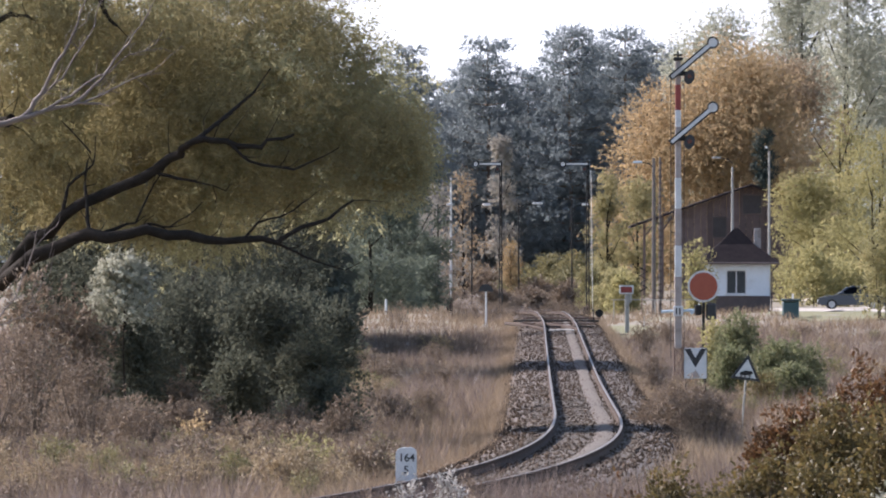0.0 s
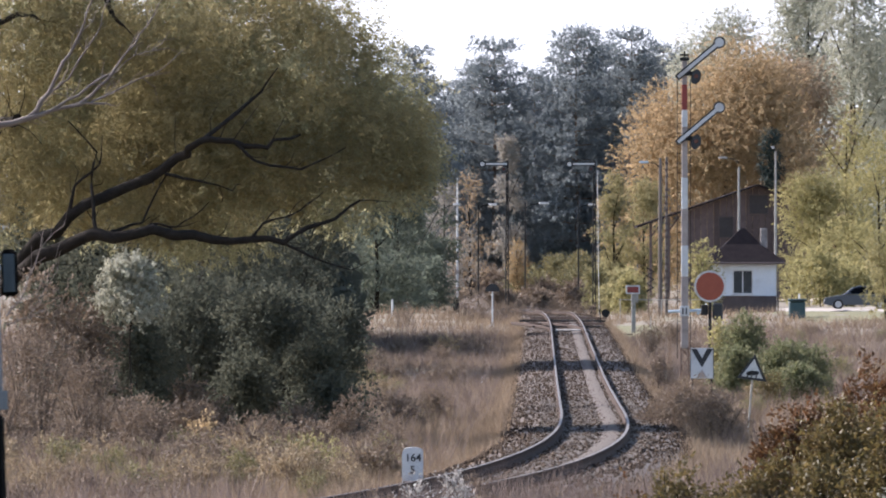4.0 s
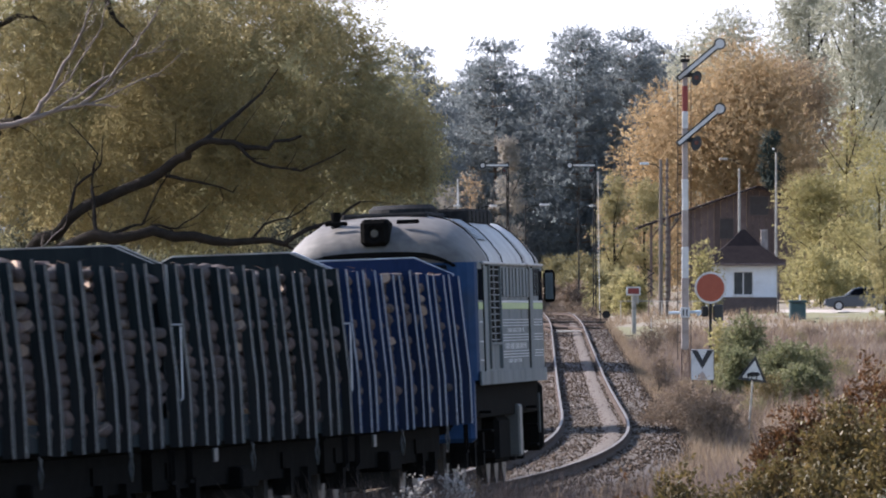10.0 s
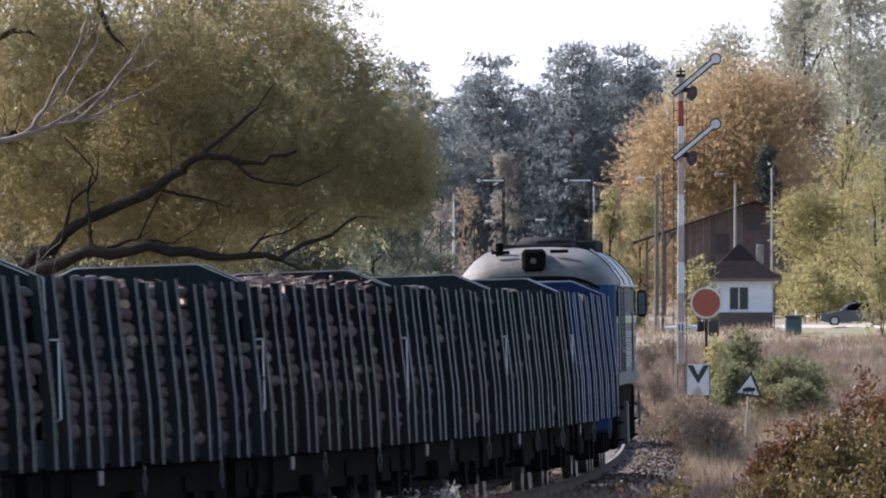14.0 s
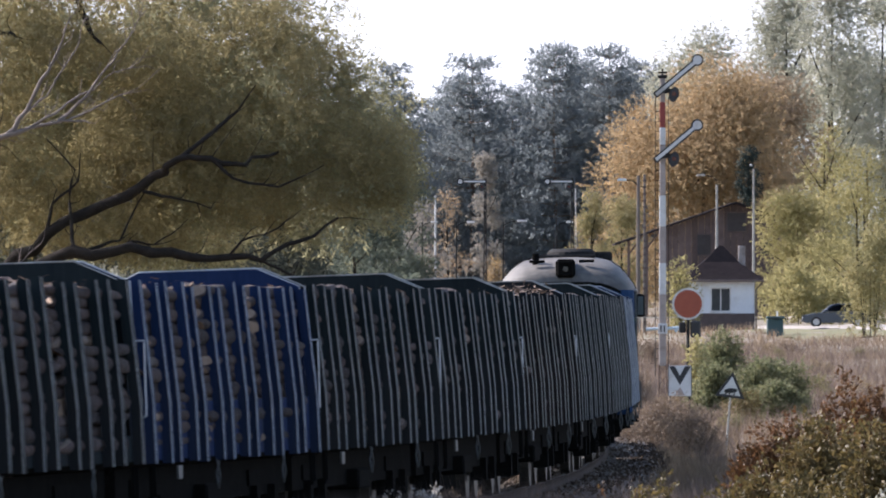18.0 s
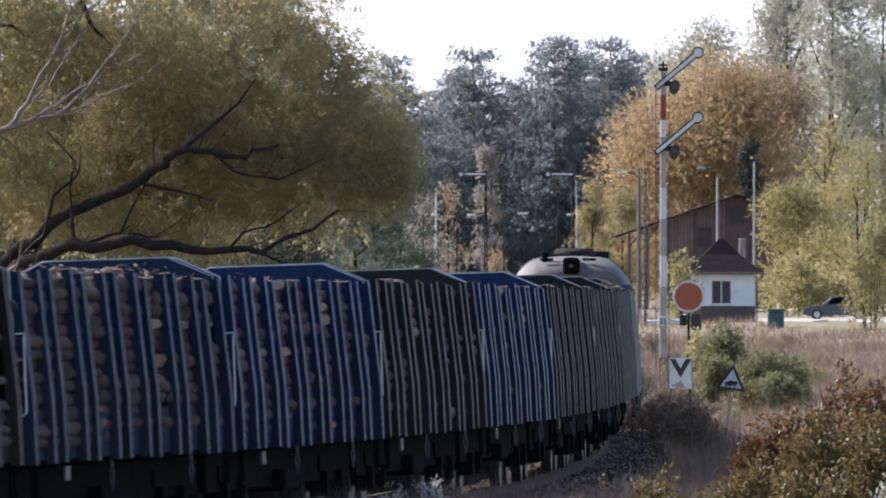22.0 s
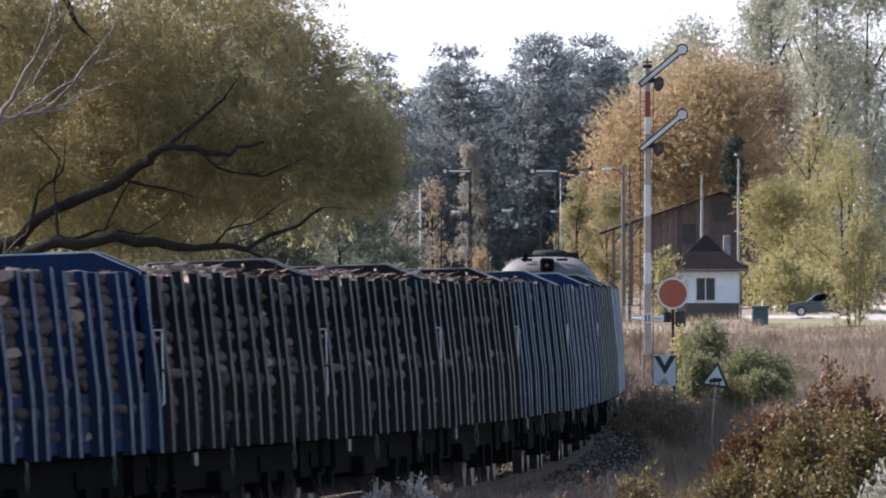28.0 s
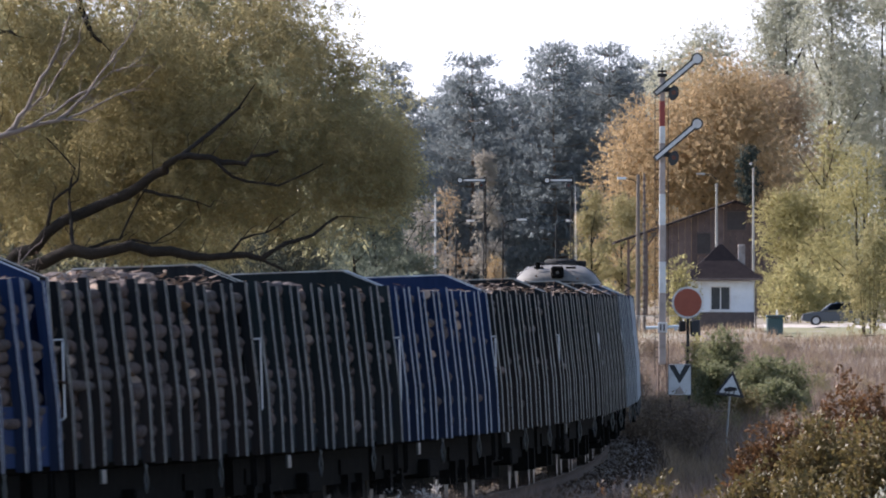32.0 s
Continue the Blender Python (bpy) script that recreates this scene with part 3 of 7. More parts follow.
    bogie(loco, 3.1, 1.7, 0.5, 3, 0.95)
    bogie(loco, n - 3.1, 1.7, 0.5, 3, 0.95)
    buffers(loco, 0.0, -1)
    buffers(loco, n, 1)
    return loco


def build_wagon(paint, worn, label, seed, pairing=0.0, heap=0.0, board=0.3):
    """Timber wagon, local y ahead from its middle; worn: pale edge colour with sky light painted in."""
    rnd = random.Random(seed)
    h = BODY / 2
    wag = empty("timber_wagon", Matrix(), label, "wagon", "timber wagons of the train")
    z0, zk, z1, hw, lean = 1.02, 1.72, 3.12, 1.45, 0.13
    part("underframe", bevelled(-1.05, 1.05, -h + 0.1, h - 0.1, 0.98, 1.12, 0.02), M["black"], wag, "grimy black underframe")
    # deepened sole bars and an added dark box stand for shade underneath
    for x in (-0.95, 0.95):
        bm = bmesh.new()
        box(bm, x - 0.08, x + 0.08, -h + 0.1, h - 0.1, 0.52, 0.97)
        part("sole_bar", bm, M["black"], wag)
        d = 0.62 if x > 0 else -0.62
        part("brake_rigging", bevelled(d - 0.06, d + 0.06, -h + 0.5, h - 0.5, 0.2, 0.5, 0.02), M["black"], wag, "dark box standing for the shade under the frame")
    part("floor", bevelled(-1.3, 1.3, -h + 0.1, h - 0.1, 1.122, 1.17, 0.01), M["black"], wag)
    for ye, d in ((-h, -1), (h, 1)):
        # end wall with a raised, chamfered top
        bm = bmesh.new()
        prof = ((-1.36, 1.12), (1.36, 1.12), (1.29, 3.12), (0.75, 3.36), (-0.75, 3.36), (-1.29, 3.12))
        a = [bm.verts.new((x, ye - d * 0.02, z)) for x, z in prof]
        b = [bm.verts.new((x, ye - d * 0.08, z)) for x, z in prof]
        bm.faces.new(a)
        bm.faces.new(b[::-1])
        for k in range(6):
            bm.faces.new((a[k], b[k], b[(k + 1) % 6], a[(k + 1) % 6]))
        bmesh.ops.recalc_face_normals(bm, faces=bm.faces[:])
        e = part("end_wall", bm, paint, wag, "steel end wall with a chamfered raised top")
        # rim in the pale edge colour, painting in the light it catches
        bm = bmesh.new()
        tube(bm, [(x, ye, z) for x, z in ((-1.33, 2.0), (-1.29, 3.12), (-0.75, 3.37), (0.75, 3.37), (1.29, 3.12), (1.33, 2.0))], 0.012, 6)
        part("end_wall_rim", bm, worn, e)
        for x in (-0.9, -0.3, 0.3, 0.9):
            part("end_post", bevelled(x - 0.05, x + 0.05, min(ye, ye + d * 0.07), max(ye, ye + d * 0.07), 1.1, 3.08, 0.01), paint, e)
    stakes = 14
    span = (BODY - 0.35) / (stakes - 1)
    me_stake = {}
    for sx in (1, -1):
        bm = bmesh.new()
        # one bent channel post: rings of its section at foot, knee and top, with a groove down the outer face
        rings = []
        for z, o in ((z0, 0.0), (zk, 0.012), (z1, lean)):
            rings.append([(sx * (hw - o + u), v, z) for u, v in ((-0.05, -0.085), (0.058, -0.085), (0.059, -0.092), (0.068, -0.092), (0.068, -0.076), (0.060, -0.070), (0.060, 0.070), (0.065, 0.072), (0.067, 0.095), (-0.05, 0.095))])
        vs = loft(bm, rings, True)
        bm.faces.new(vs[0][::-1])
        bm.faces.new(vs[-1])
        bm.faces.ensure_lookup_table()
        # rear lips in the pale colour: worn steel and sky-lit edge together
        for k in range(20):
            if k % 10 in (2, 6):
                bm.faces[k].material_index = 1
        bmesh.ops.recalc_face_normals(bm, faces=bm.faces[:])
        me_stake[sx] = bpy.data.meshes.new("stake")
        bm.to_mesh(me_stake[sx])
        bm.free()
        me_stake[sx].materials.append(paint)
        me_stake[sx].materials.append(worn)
        for k in range(stakes):
            st = link("stake", me_stake[sx], None, wag)
            st.location.y = -h + 0.175 + k * span + (rnd.uniform(-0.07, 0.07) + pairing * (0.5 if k % 2 else -0.5) if 0 < k < stakes - 1 else 0.0)
            st.rotation_euler.x = rnd.uniform(-0.008, 0.008)
            st.scale.z = rnd.uniform(0.985, 1.01)
        # low side board behind the stakes' feet
        bm = bmesh.new()
        box(bm, min(sx * (hw - 0.075), sx * (hw - 0.055)), max(sx * (hw - 0.075), sx * (hw - 0.055)), -h + 0.1, h - 0.1, z0 + 0.04, z0 + board)
        part("side_board", bm, paint, wag, "low dark side board")
        for y in (-h + 0.02, h - 0.02):
            x = sx * (hw - 0.02)
            bm = bmesh.new()
            s = 1 if y > 0 else -1
            tube(bm, ((x - sx * 0.10, y - s * 0.04, 2.44), (x, y - s * 0.02, 2.44), (x, y, 2.40), (x, y, 1.58), (x - sx * 0.05, y, 1.55)), 0.011, 6)
            part("handrail", bm, M["white_rail"], wag, "pale end handrail")
            # coupling chains and steps under the side
            bm = bmesh.new()
            box(bm, x - 0.03, x + 0.03, y - s * 0.55, y - s * 0.2, 0.6, 0.64)
            box(bm, x - 0.02, x + 0.02, y - s * 0.53, y - s * 0.50, 0.64, 1.0)
            box(bm, x - 0.02, x + 0.02, y - s * 0.24, y - s * 0.21, 0.64, 1.0)
            part("step", bm, M["black"], wag)
        for y in (-2.4, 4.1):
            bm = bmesh.new()
            x = sx * (hw + 0.05)
            tube(bm, ((x, y, 1.02), (x + sx * 0.03, y + 0.03, 0.82), (x, y + 0.1, 0.68), (x - sx * 0.03, y + 0.16, 0.85), (x, y + 0.2, 1.0)), 0.012, 6)
            part("strap_end", bm, M["w_plate"], wag, "hanging pale tie strap")
        part("data_plate", bevelled(min(sx * 1.36, sx * 1.39), max(sx * 1.36, sx * 1.39), -5.1, -4.75, 0.82, 0.98, 0.005), M["w_plate"], wag, "pale data plate")
        part("brake_gear", bevelled(min(sx * 0.7, sx * 1.2), max(sx * 0.7, sx * 1.2), -1.0, 0.6, 0.45, 0.72, 0.03), M["black"], wag)
    bogie(wag, -h + 2.6, 1.8, 0.46, 2, 0.74)
    bogie(wag, h - 2.6, 1.8, 0.46, 2, 0.74)
    buffers(wag, -h, -1)
    buffers(wag, h, 1)
    # logs lengthwise in three bundles: the outer columns, the top and the bundles' ends
    bundles = 3
    bl = (BODY - 0.7) / bundles
    shapes = []
    for k in range(6):
        bm = bmesh.new()
        ln = bl - 0.12
        bend = rnd.uniform(0.1, 0.25) * rnd.choice((-1, 1))
        tube(bm, [(bend * math.sin(q * 2.1), -ln / 2 + ln * q / 10, bend * math.cos(q * 1.7)) for q in range(11)], [1.0 + 0.12 * math.sin(q * 2.4 + k) for q in range(11)], 10, False)
        for v in bm.verts:
            a = math.atan2(v.co.z, v.co.x)
            r = 0.115 * (1 + 0.09 * math.sin(2 * a + k + 1.7 * v.co.y) + 0.05 * math.sin(5 * a + 3 * v.co.y))
            v.co.x, v.co.z = v.co.x * r, v.co.z * r
        ends = [e for e in bm.edges if len(e.link_faces) == 1]
        fs = bmesh.ops.holes_fill(bm, edges=ends)["faces"]
        for f in fs:
            f.material_index = 1
        me = bpy.data.meshes.new("log")
        bm.to_mesh(me)
        bm.free()
        me.materials.append(M["log_bark"])
        me.materials.append(M["log_end"])
        me.polygons.foreach_set("use_smooth", [len(p.vertices) == 4 for p in me.polygons])
        shapes.append(me)
    pale = []
    for me in shapes[:2]:
        q = me.copy()
        q.materials[0] = M["log_pale"]
        pale.append(q)
    for b in range(bundles):
        yc = -h + 0.35 + (b + 0.5) * bl
        for sx in (1, -1):
            z = 1.2
            while z < 3.0:
                r = rnd.uniform(0.055, 0.10) if sx > 0 else rnd.uniform(0.09, 0.14)
                o = 0.012 if z < zk else 0.012 + (lean - 0.012) * (z - zk) / (z1 - zk)
                lg = link("log", rnd.choice(shapes if rnd.random() < 0.93 else pale), None, wag)
                lg.scale = (r / 0.115, rnd.uniform(0.93, 1.02), r / 0.115)
                lg.location = (sx * (hw - 0.02 - o - r + rnd.uniform(-0.05, 0.03)), yc + rnd.uniform(-0.4, 0.4), z + r * 0.8)
                lg.rotation_euler = (rnd.uniform(-0.012, 0.012), rnd.uniform(0, 6.28), rnd.uniform(-0.012, 0.012))
                z += r * 1.8
        x = -0.95
        while x < 1.0:
            r = rnd.uniform(0.09, 0.17)
            lg = link("log", rnd.choice(shapes), None, wag)
            lg.scale = (r / 0.115, rnd.uniform(0.9, 1.02), r / 0.115)
            lg.location = (x + r, yc + rnd.uniform(-0.25, 0.25), 2.88 + rnd.uniform(-0.07, 0.06) + (0.08 + heap) * (1 - abs(x)) + heap * rnd.uniform(-0.2, 0.6))
            lg.rotation_euler = (rnd.uniform(-0.02, 0.02), rnd.uniform(0, 6.28), rnd.uniform(-0.02, 0.02))
            x += r * 1.9
    # inner mass of the load, logs hidden between the outer ones
    bm = bmesh.new()
    for b in range(bundles):
        yc = -h + 0.35 + (b + 0.5) * bl
        for zz in (1.35, 1.7, 2.05, 2.4, 2.75):
            for xx in (-0.8, -0.4, 0.0, 0.4, 0.8):
                tube(bm, ((xx, yc - bl / 2 + 0.12, zz), (xx, yc + bl / 2 - 0.12, zz)), 0.2, 8)
    tagged(part("log_core", bm, M["log_bark"], wag, "stacked bark-covered pine logs"), kind="stuff")
    # bark strips and twigs on the load
    nb = 1400
    c = np.stack([np.array([rnd.uniform(-1.2, 1.2) for _ in range(nb)]), np.array([rnd.gauss(0, 1) for _ in range(nb)]) % (BODY - 0.8) - h + 0.4, np.array([2.99 + heap * 0.6 + abs(rnd.gauss(0, 0.06 + heap * 0.3)) for _ in range(nb)])], 1)
    u = np.array([(rnd.uniform(-1, 1), rnd.uniform(-1, 1), rnd.uniform(-0.3, 0.5)) for _ in range(nb)]) * 0.055
    w = np.array([(rnd.uniform(-1, 1), rnd.uniform(-1, 1), rnd.uniform(-0.3, 0.3)) for _ in range(nb)]) * 0.025
    c[:, 1] = np.array([rnd.uniform(-h + 0.4, h - 0.4) for _ in range(nb)])
    v = np.stack([c - u - w, c + u - w * 0.4, c + u * 1.3 + w * 0.4, c - u + w], 1).reshape(-1, 3)
    tagged(link("bark_litter", mesh_np("bark_litter", v, np.arange(nb * 4).reshape(-1, 4)), M["bark_litter"], wag), "loose bark strips and twigs", kind="stuff")
    return wag


def paint_mat(name, a, b, st):
    return mat(name, a, b, 0.85, 1.6, 0.06, stain=st, vary="object", var=0.2, spec=0.06, stretch=5.0)


M["w_blue"] = paint_mat("bright_blue_paint", (0.011, 0.022, 0.058), (0.019, 0.032, 0.080), (0.023, 0.028, 0.046))
M["w_green"] = paint_mat("dark_green_grey_paint", (0.012, 0.017, 0.019), (0.022, 0.028, 0.029), (0.029, 0.027, 0.027))
M["w_navy"] = paint_mat("faded_navy_paint", (0.011, 0.019, 0.038), (0.017, 0.034, 0.059), (0.029, 0.034, 0.041))
M["w_black"] = paint_mat("weathered_black_paint", (0.010, 0.011, 0.013), (0.022, 0.023, 0.024), (0.038, 0.029, 0.026))
# worn edges, painted paler for the sky light on them
M["o_blue"] = mat("worn_skylit_blue_edge", (0.484, 0.507, 0.546), (0.663, 0.671, 0.671), 0.8, 1.3, 0.1, stain=(0.390, 0.374, 0.343), spec=0.1)
M["o_green"] = mat("worn_skylit_green_edge", (0.359, 0.351, 0.320), (0.546, 0.523, 0.476), 0.8, 1.3, 0.1, stain=(0.281, 0.234, 0.195), spec=0.1)
M["o_navy"] = mat("worn_skylit_navy_edge", (0.359, 0.382, 0.398), (0.562, 0.554, 0.530), 0.8, 1.3, 0.1, stain=(0.281, 0.257, 0.218), spec=0.1)
M["o_black"] = mat("worn_skylit_grey_edge", (0.343, 0.328, 0.289), (0.515, 0.484, 0.429), 0.8, 1.3, 0.1, stain=(0.273, 0.226, 0.187), spec=0.1)
LOCO = build_loco()
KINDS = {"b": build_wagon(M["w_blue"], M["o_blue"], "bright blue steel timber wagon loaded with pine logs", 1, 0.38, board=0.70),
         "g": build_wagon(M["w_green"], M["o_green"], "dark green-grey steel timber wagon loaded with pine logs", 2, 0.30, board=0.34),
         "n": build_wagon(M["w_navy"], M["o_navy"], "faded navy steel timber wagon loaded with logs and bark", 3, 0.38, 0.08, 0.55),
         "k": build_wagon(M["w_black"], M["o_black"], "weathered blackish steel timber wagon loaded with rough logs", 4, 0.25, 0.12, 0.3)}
ORDER = "bggkggbgbnkkkbgkb"
WAGONS, _used = [], set()
for ch in ORDER:
    WAGONS.append(KINDS[ch] if ch not in _used else copy_thing(KINDS[ch], Matrix()))
    _used.add(ch)


def motions():
    """The train rolls by at a steady speed."""
    times = [i * 1.0 for i in range(33)]
    walk(LOCO, [(t, vehicle_pose(LOCO_S0 + SPEED * t + 7.3, 4.2) @ pose(0, -7.3, 0)) for t in times])
    for i, w in enumerate(WAGONS):
        mid = -2.25 - BODY / 2 - i * PITCH
        walk(w, [(t, vehicle_pose(LOCO_S0 + SPEED * t + mid, 5.5)) for t in times])


# ---- trees and shrubs ----
RNG = np.random.default_rng(7)


def leaves(clumps, count, size, droop=0.0, shell=0.55, spray=10, spread=0.35, slim=0.35, face=0.0):
    """Leaf quads in sprays on the outer part of ellipsoid clumps: (x, y, z, rx, ry, rz). face: how far the blades turn out to the light."""
    cl = np.array(clumps, float)
    vol = (cl[:, 3] * cl[:, 4] * cl[:, 5]) ** (2 / 3)
    ns = max(1, count // spray)
    idx = RNG.choice(len(cl), ns, p=vol / vol.sum())
    d = RNG.normal(size=(ns, 3))
    d /= np.linalg.norm(d, axis=1)[:, None]
    r = shell + (1 - shell) * RNG.random(ns) ** 0.7
    r *= 1 + 0.22 * RNG.normal(size=ns) * (RNG.random(ns) < 0.4)
    c = cl[idx, :3] + d * cl[idx, 3:] * r[:, None]
    # twigs: leaves strung along a line that leaves the clump and droops
    tw = RNG.normal(size=(ns, 3)) * 0.5 + d * 0.9
    tw[:, 2] -= droop * 1.2
    tw /= np.linalg.norm(tw, axis=1)[:, None]
    along = np.tile(np.linspace(0, 1, spray), ns)[:, None]
    c = np.repeat(c, spray, 0) + np.repeat(tw, spray, 0) * along * size * spread * 20 + RNG.normal(size=(ns * spray, 3)) * size * spread * 2.2
    n = len(c)
    ax = RNG.normal(size=(n, 3)) * 0.6 + np.repeat(tw, spray, 0)
    ax[:, 2] -= droop
    ax /= np.linalg.norm(ax, axis=1)[:, None]
    out = RNG.normal(size=(n, 3)) * (1.0 if face == 0 else 0.6)
    if face:
        out += np.repeat(d, spray, 0) * face + np.array((0, 0, 0.4 * face))
        ax -= out * (np.sum(ax * out, 1) / np.sum(out * out, 1))[:, None] * 0.85
        ax /= np.linalg.norm(ax, axis=1)[:, None] + 1e-9
    s = np.cross(ax, out)
    s /= np.linalg.norm(s, axis=1)[:, None] + 1e-9
    ln = (size * (0.6 + 0.8 * RNG.random(n)))[:, None]
    tip, wd = ax * ln, s * ln * slim
    v = np.stack([c - tip, c - wd + tip * 0.1, c + tip, c + wd + tip * 0.1], 1).reshape(-1, 3)
    return v, np.arange(n * 4).reshape(-1, 4)


def limb(bm, points, r0, r1, sides=7):
    n = len(points)
    tube(bm, points, [r0 + (r1 - r0) * i / (n - 1) for i in range(n)], sides)


def wood(bm, top, r, rnd, n=7, spread=0.5, base=0.25):
    """A trunk from the origin and limbs up into the crown."""
    limb(bm, [(0, 0, -0.3), (0.05 * top * 0.1, 0, top * 0.3), (-0.03 * top * 0.2, 0.1, top * 0.6), (0, 0, top * 0.95)], r, r * 0.15)
    for i in range(n):
        a = math.tau * (i / n + rnd.uniform(-0.05, 0.05))
        z = top * rnd.uniform(base, 0.75)
        q = top * spread * rnd.uniform(0.4, 0.8)
        limb(bm, [(0, 0, z), (q * 0.4 * math.cos(a), q * 0.4 * math.sin(a), z + top * 0.08), (q * math.cos(a), q * math.sin(a), z + top * 0.2)], r * 0.4, r * 0.08, 5)


def tree(name, place, height, width, material, label, category="tree", count=9000, size=0.3, base=0.2, clump_n=26, seed=0, bark="bark", slim=0.4, shape="round", group="", trunk=None, depth=None):
    rnd = random.Random(seed + 11)
    t = empty(name, Matrix.Translation(place), label, category, group)
    bm = bmesh.new()
    wood(bm, height * 0.9, trunk or max(0.05, height * 0.016), rnd, 8, width / height * 0.45, base)
    part("trunk", bm, M[bark], t)
    cl = []
    depth = depth or width
    for i in range(clump_n):
        f = rnd.random()
        z = height * (base + (0.97 - base) * f)
        if shape == "cone":
            w = 1.0 - 0.92 * f
        elif shape == "pine":
            w = (0.25 + 0.9 * f) if f < 0.5 else (0.72 - 0.5 * (f - 0.5)) * 1.0
        elif shape == "column":
            w = 0.75 * math.sin(math.pi * min(1, 0.12 + f * 0.85))
        else:
            w = math.sin(math.pi * min(0.93, 0.22 + 0.7 * f))
        a, q = rnd.uniform(0, math.tau), math.sqrt(rnd.random()) * 0.40 * w
        s = rnd.uniform(0.12, 0.24) * (0.55 if shape in ("pine", "cone") else 1.0)
        cl.append((width * q * math.cos(a), depth * q * math.sin(a), z, width * s, depth * s, min(width, height) * s * (0.55 if shape == "pine" else 0.8)))
    v, f = leaves(cl, count, size, slim=slim, shell=0.4, spread=0.22, face=1.3)
    link("crown", mesh_np("crown", v, f), M[material], t)
    return t


def grounded(x, y, dz=0.0):
    return (x, y, float(ground_z(x, y)) - 0.05 + dz)


# the old willow beside the track, with its long dark limbs
def build_willow():
    base = (-12.53, 296.0, -0.20)
    t = empty("willow_tree", Matrix.Translation((base[0], base[1], float(ground_z(base[0], base[1])))), "large old willow with olive yellow foliage and long dark limbs", "tree")
    org = t.matrix_basis.translation
    def rel(pts):
        return [Vector(p) - org for p in pts]
    bm = bmesh.new()
    limb(bm, rel([(-12.53, 296.0, -0.45), (-12.28, 296.0, 1.09), (-11.59, 295.0, 2.12), (-10.79, 294.0, 2.64)]), 0.62, 0.36, 12)
    limb(bm, rel([(-12.32, 297.0, 1.08), (-12.88, 298.0, 4.18), (-12.49, 298.0, 7.42), (-11.71, 298.0, 11.31)]), 0.5, 0.2, 10)
    part("trunk", bm, M["bark"], t, "dark furrowed trunk", True)
    ways = [
        ([(-11.04, 294.0, 2.51), (-9.99, 293.0, 2.94), (-9.55, 292.0, 3.47), (-8.53, 291.0, 4.36), (-7.20, 291.0, 5.05), (-6.11, 290.5, 5.68), (-5.54, 290.0, 6.06), (-4.84, 290.0, 6.06), (-4.06, 290.0, 5.91), (-3.33, 290.5, 6.21)], 0.20, 0.03),
        ([(-11.04, 294.0, 2.32), (-9.97, 292.5, 2.84), (-9.22, 291.0, 3.47), (-8.26, 290.5, 3.87), (-6.99, 290.0, 3.99), (-5.72, 290.0, 3.97), (-4.46, 290.0, 3.86), (-3.71, 290.0, 3.79), (-2.83, 290.5, 4.23), (-2.01, 291.0, 4.74)], 0.20, 0.025),
        ([(-6.37, 290.6, 5.33), (-5.73, 290.5, 5.20), (-4.85, 290.6, 4.95)], 0.045, 0.012),
        ([(-3.71, 290.0, 3.79), (-3.08, 290.0, 3.47), (-2.19, 290.0, 3.18)], 0.04, 0.01),
        ([(-8.01, 290.5, 3.85), (-7.31, 290.5, 4.11), (-6.88, 290.7, 4.23), (-6.25, 291.0, 5.43)], 0.05, 0.015),
        ([(-5.54, 290.0, 6.06), (-4.48, 291.0, 6.95), (-3.85, 291.0, 7.71)], 0.06, 0.012),
        ([(-7.88, 290.4, 3.92), (-8.02, 291.0, 5.05), (-7.89, 291.0, 5.81), (-8.53, 291.0, 6.51)], 0.05, 0.012),
        ([(-11.30, 294.0, 5.45), (-10.24, 293.0, 6.34), (-9.70, 292.0, 6.58)], 0.2, 0.12),
        ([(-4.84, 290.0, 6.06), (-4.34, 290.0, 5.62), (-3.33, 290.5, 5.43), (-2.33, 291.0, 5.92)], 0.045, 0.012),
        ([(-6.99, 290.0, 3.99), (-6.58, 290.0, 4.22), (-6.10, 290.0, 4.14), (-5.54, 290.4, 4.52)], 0.04, 0.01),
        ([(-8.53, 291.0, 4.36), (-8.40, 291.0, 5.05), (-7.83, 291.0, 5.56), (-7.77, 291.0, 6.19)], 0.045, 0.01),
        ([(-4.46, 290.0, 3.86), (-4.15, 290.0, 4.23), (-3.33, 290.4, 4.52), (-2.83, 291.0, 4.93)], 0.035, 0.008),
        ([(-10.79, 294.0, 8.52), (-9.73, 293.0, 8.95), (-9.22, 293.0, 8.82)], 0.09, 0.03),
        ([(-7.98, 294.0, 10.31), (-7.81, 293.5, 9.41), (-7.62, 293.0, 8.99), (-7.34, 293.0, 8.68)], 0.09, 0.035),
    ]
    gnarl = random.Random(8)
    def crooked(pts, amp):
        """More points along a bough, each a little off the line."""
        out = []
        for p, q in zip(pts, pts[1:]):
            for k in range(3):
                w = Vector((gnarl.gauss(0, amp), gnarl.gauss(0, amp), gnarl.gauss(0, amp)))
                out.append(p.lerp(q, k / 3) + (w if k else Vector()))
        return out + [pts[-1]]
    def sprigs(bm, path, count, reach, r, rise):
        for _ in range(count):
            k = gnarl.randrange(1, len(path))
            d = (path[k] - path[k - 1]).normalized()
            u = (d * gnarl.uniform(0.3, 1.1) + Vector((gnarl.uniform(-0.5, 0.5), gnarl.uniform(-0.4, 0.4), gnarl.uniform(-0.5, 1.0) * rise))).normalized() * reach * gnarl.uniform(0.4, 1.0)
            bend = Vector((gnarl.uniform(-0.12, 0.12), 0, gnarl.uniform(-0.12, 0.12)))
            limb(bm, [path[k], path[k] + u * 0.5 + bend, path[k] + u], r, r * 0.3, 4)
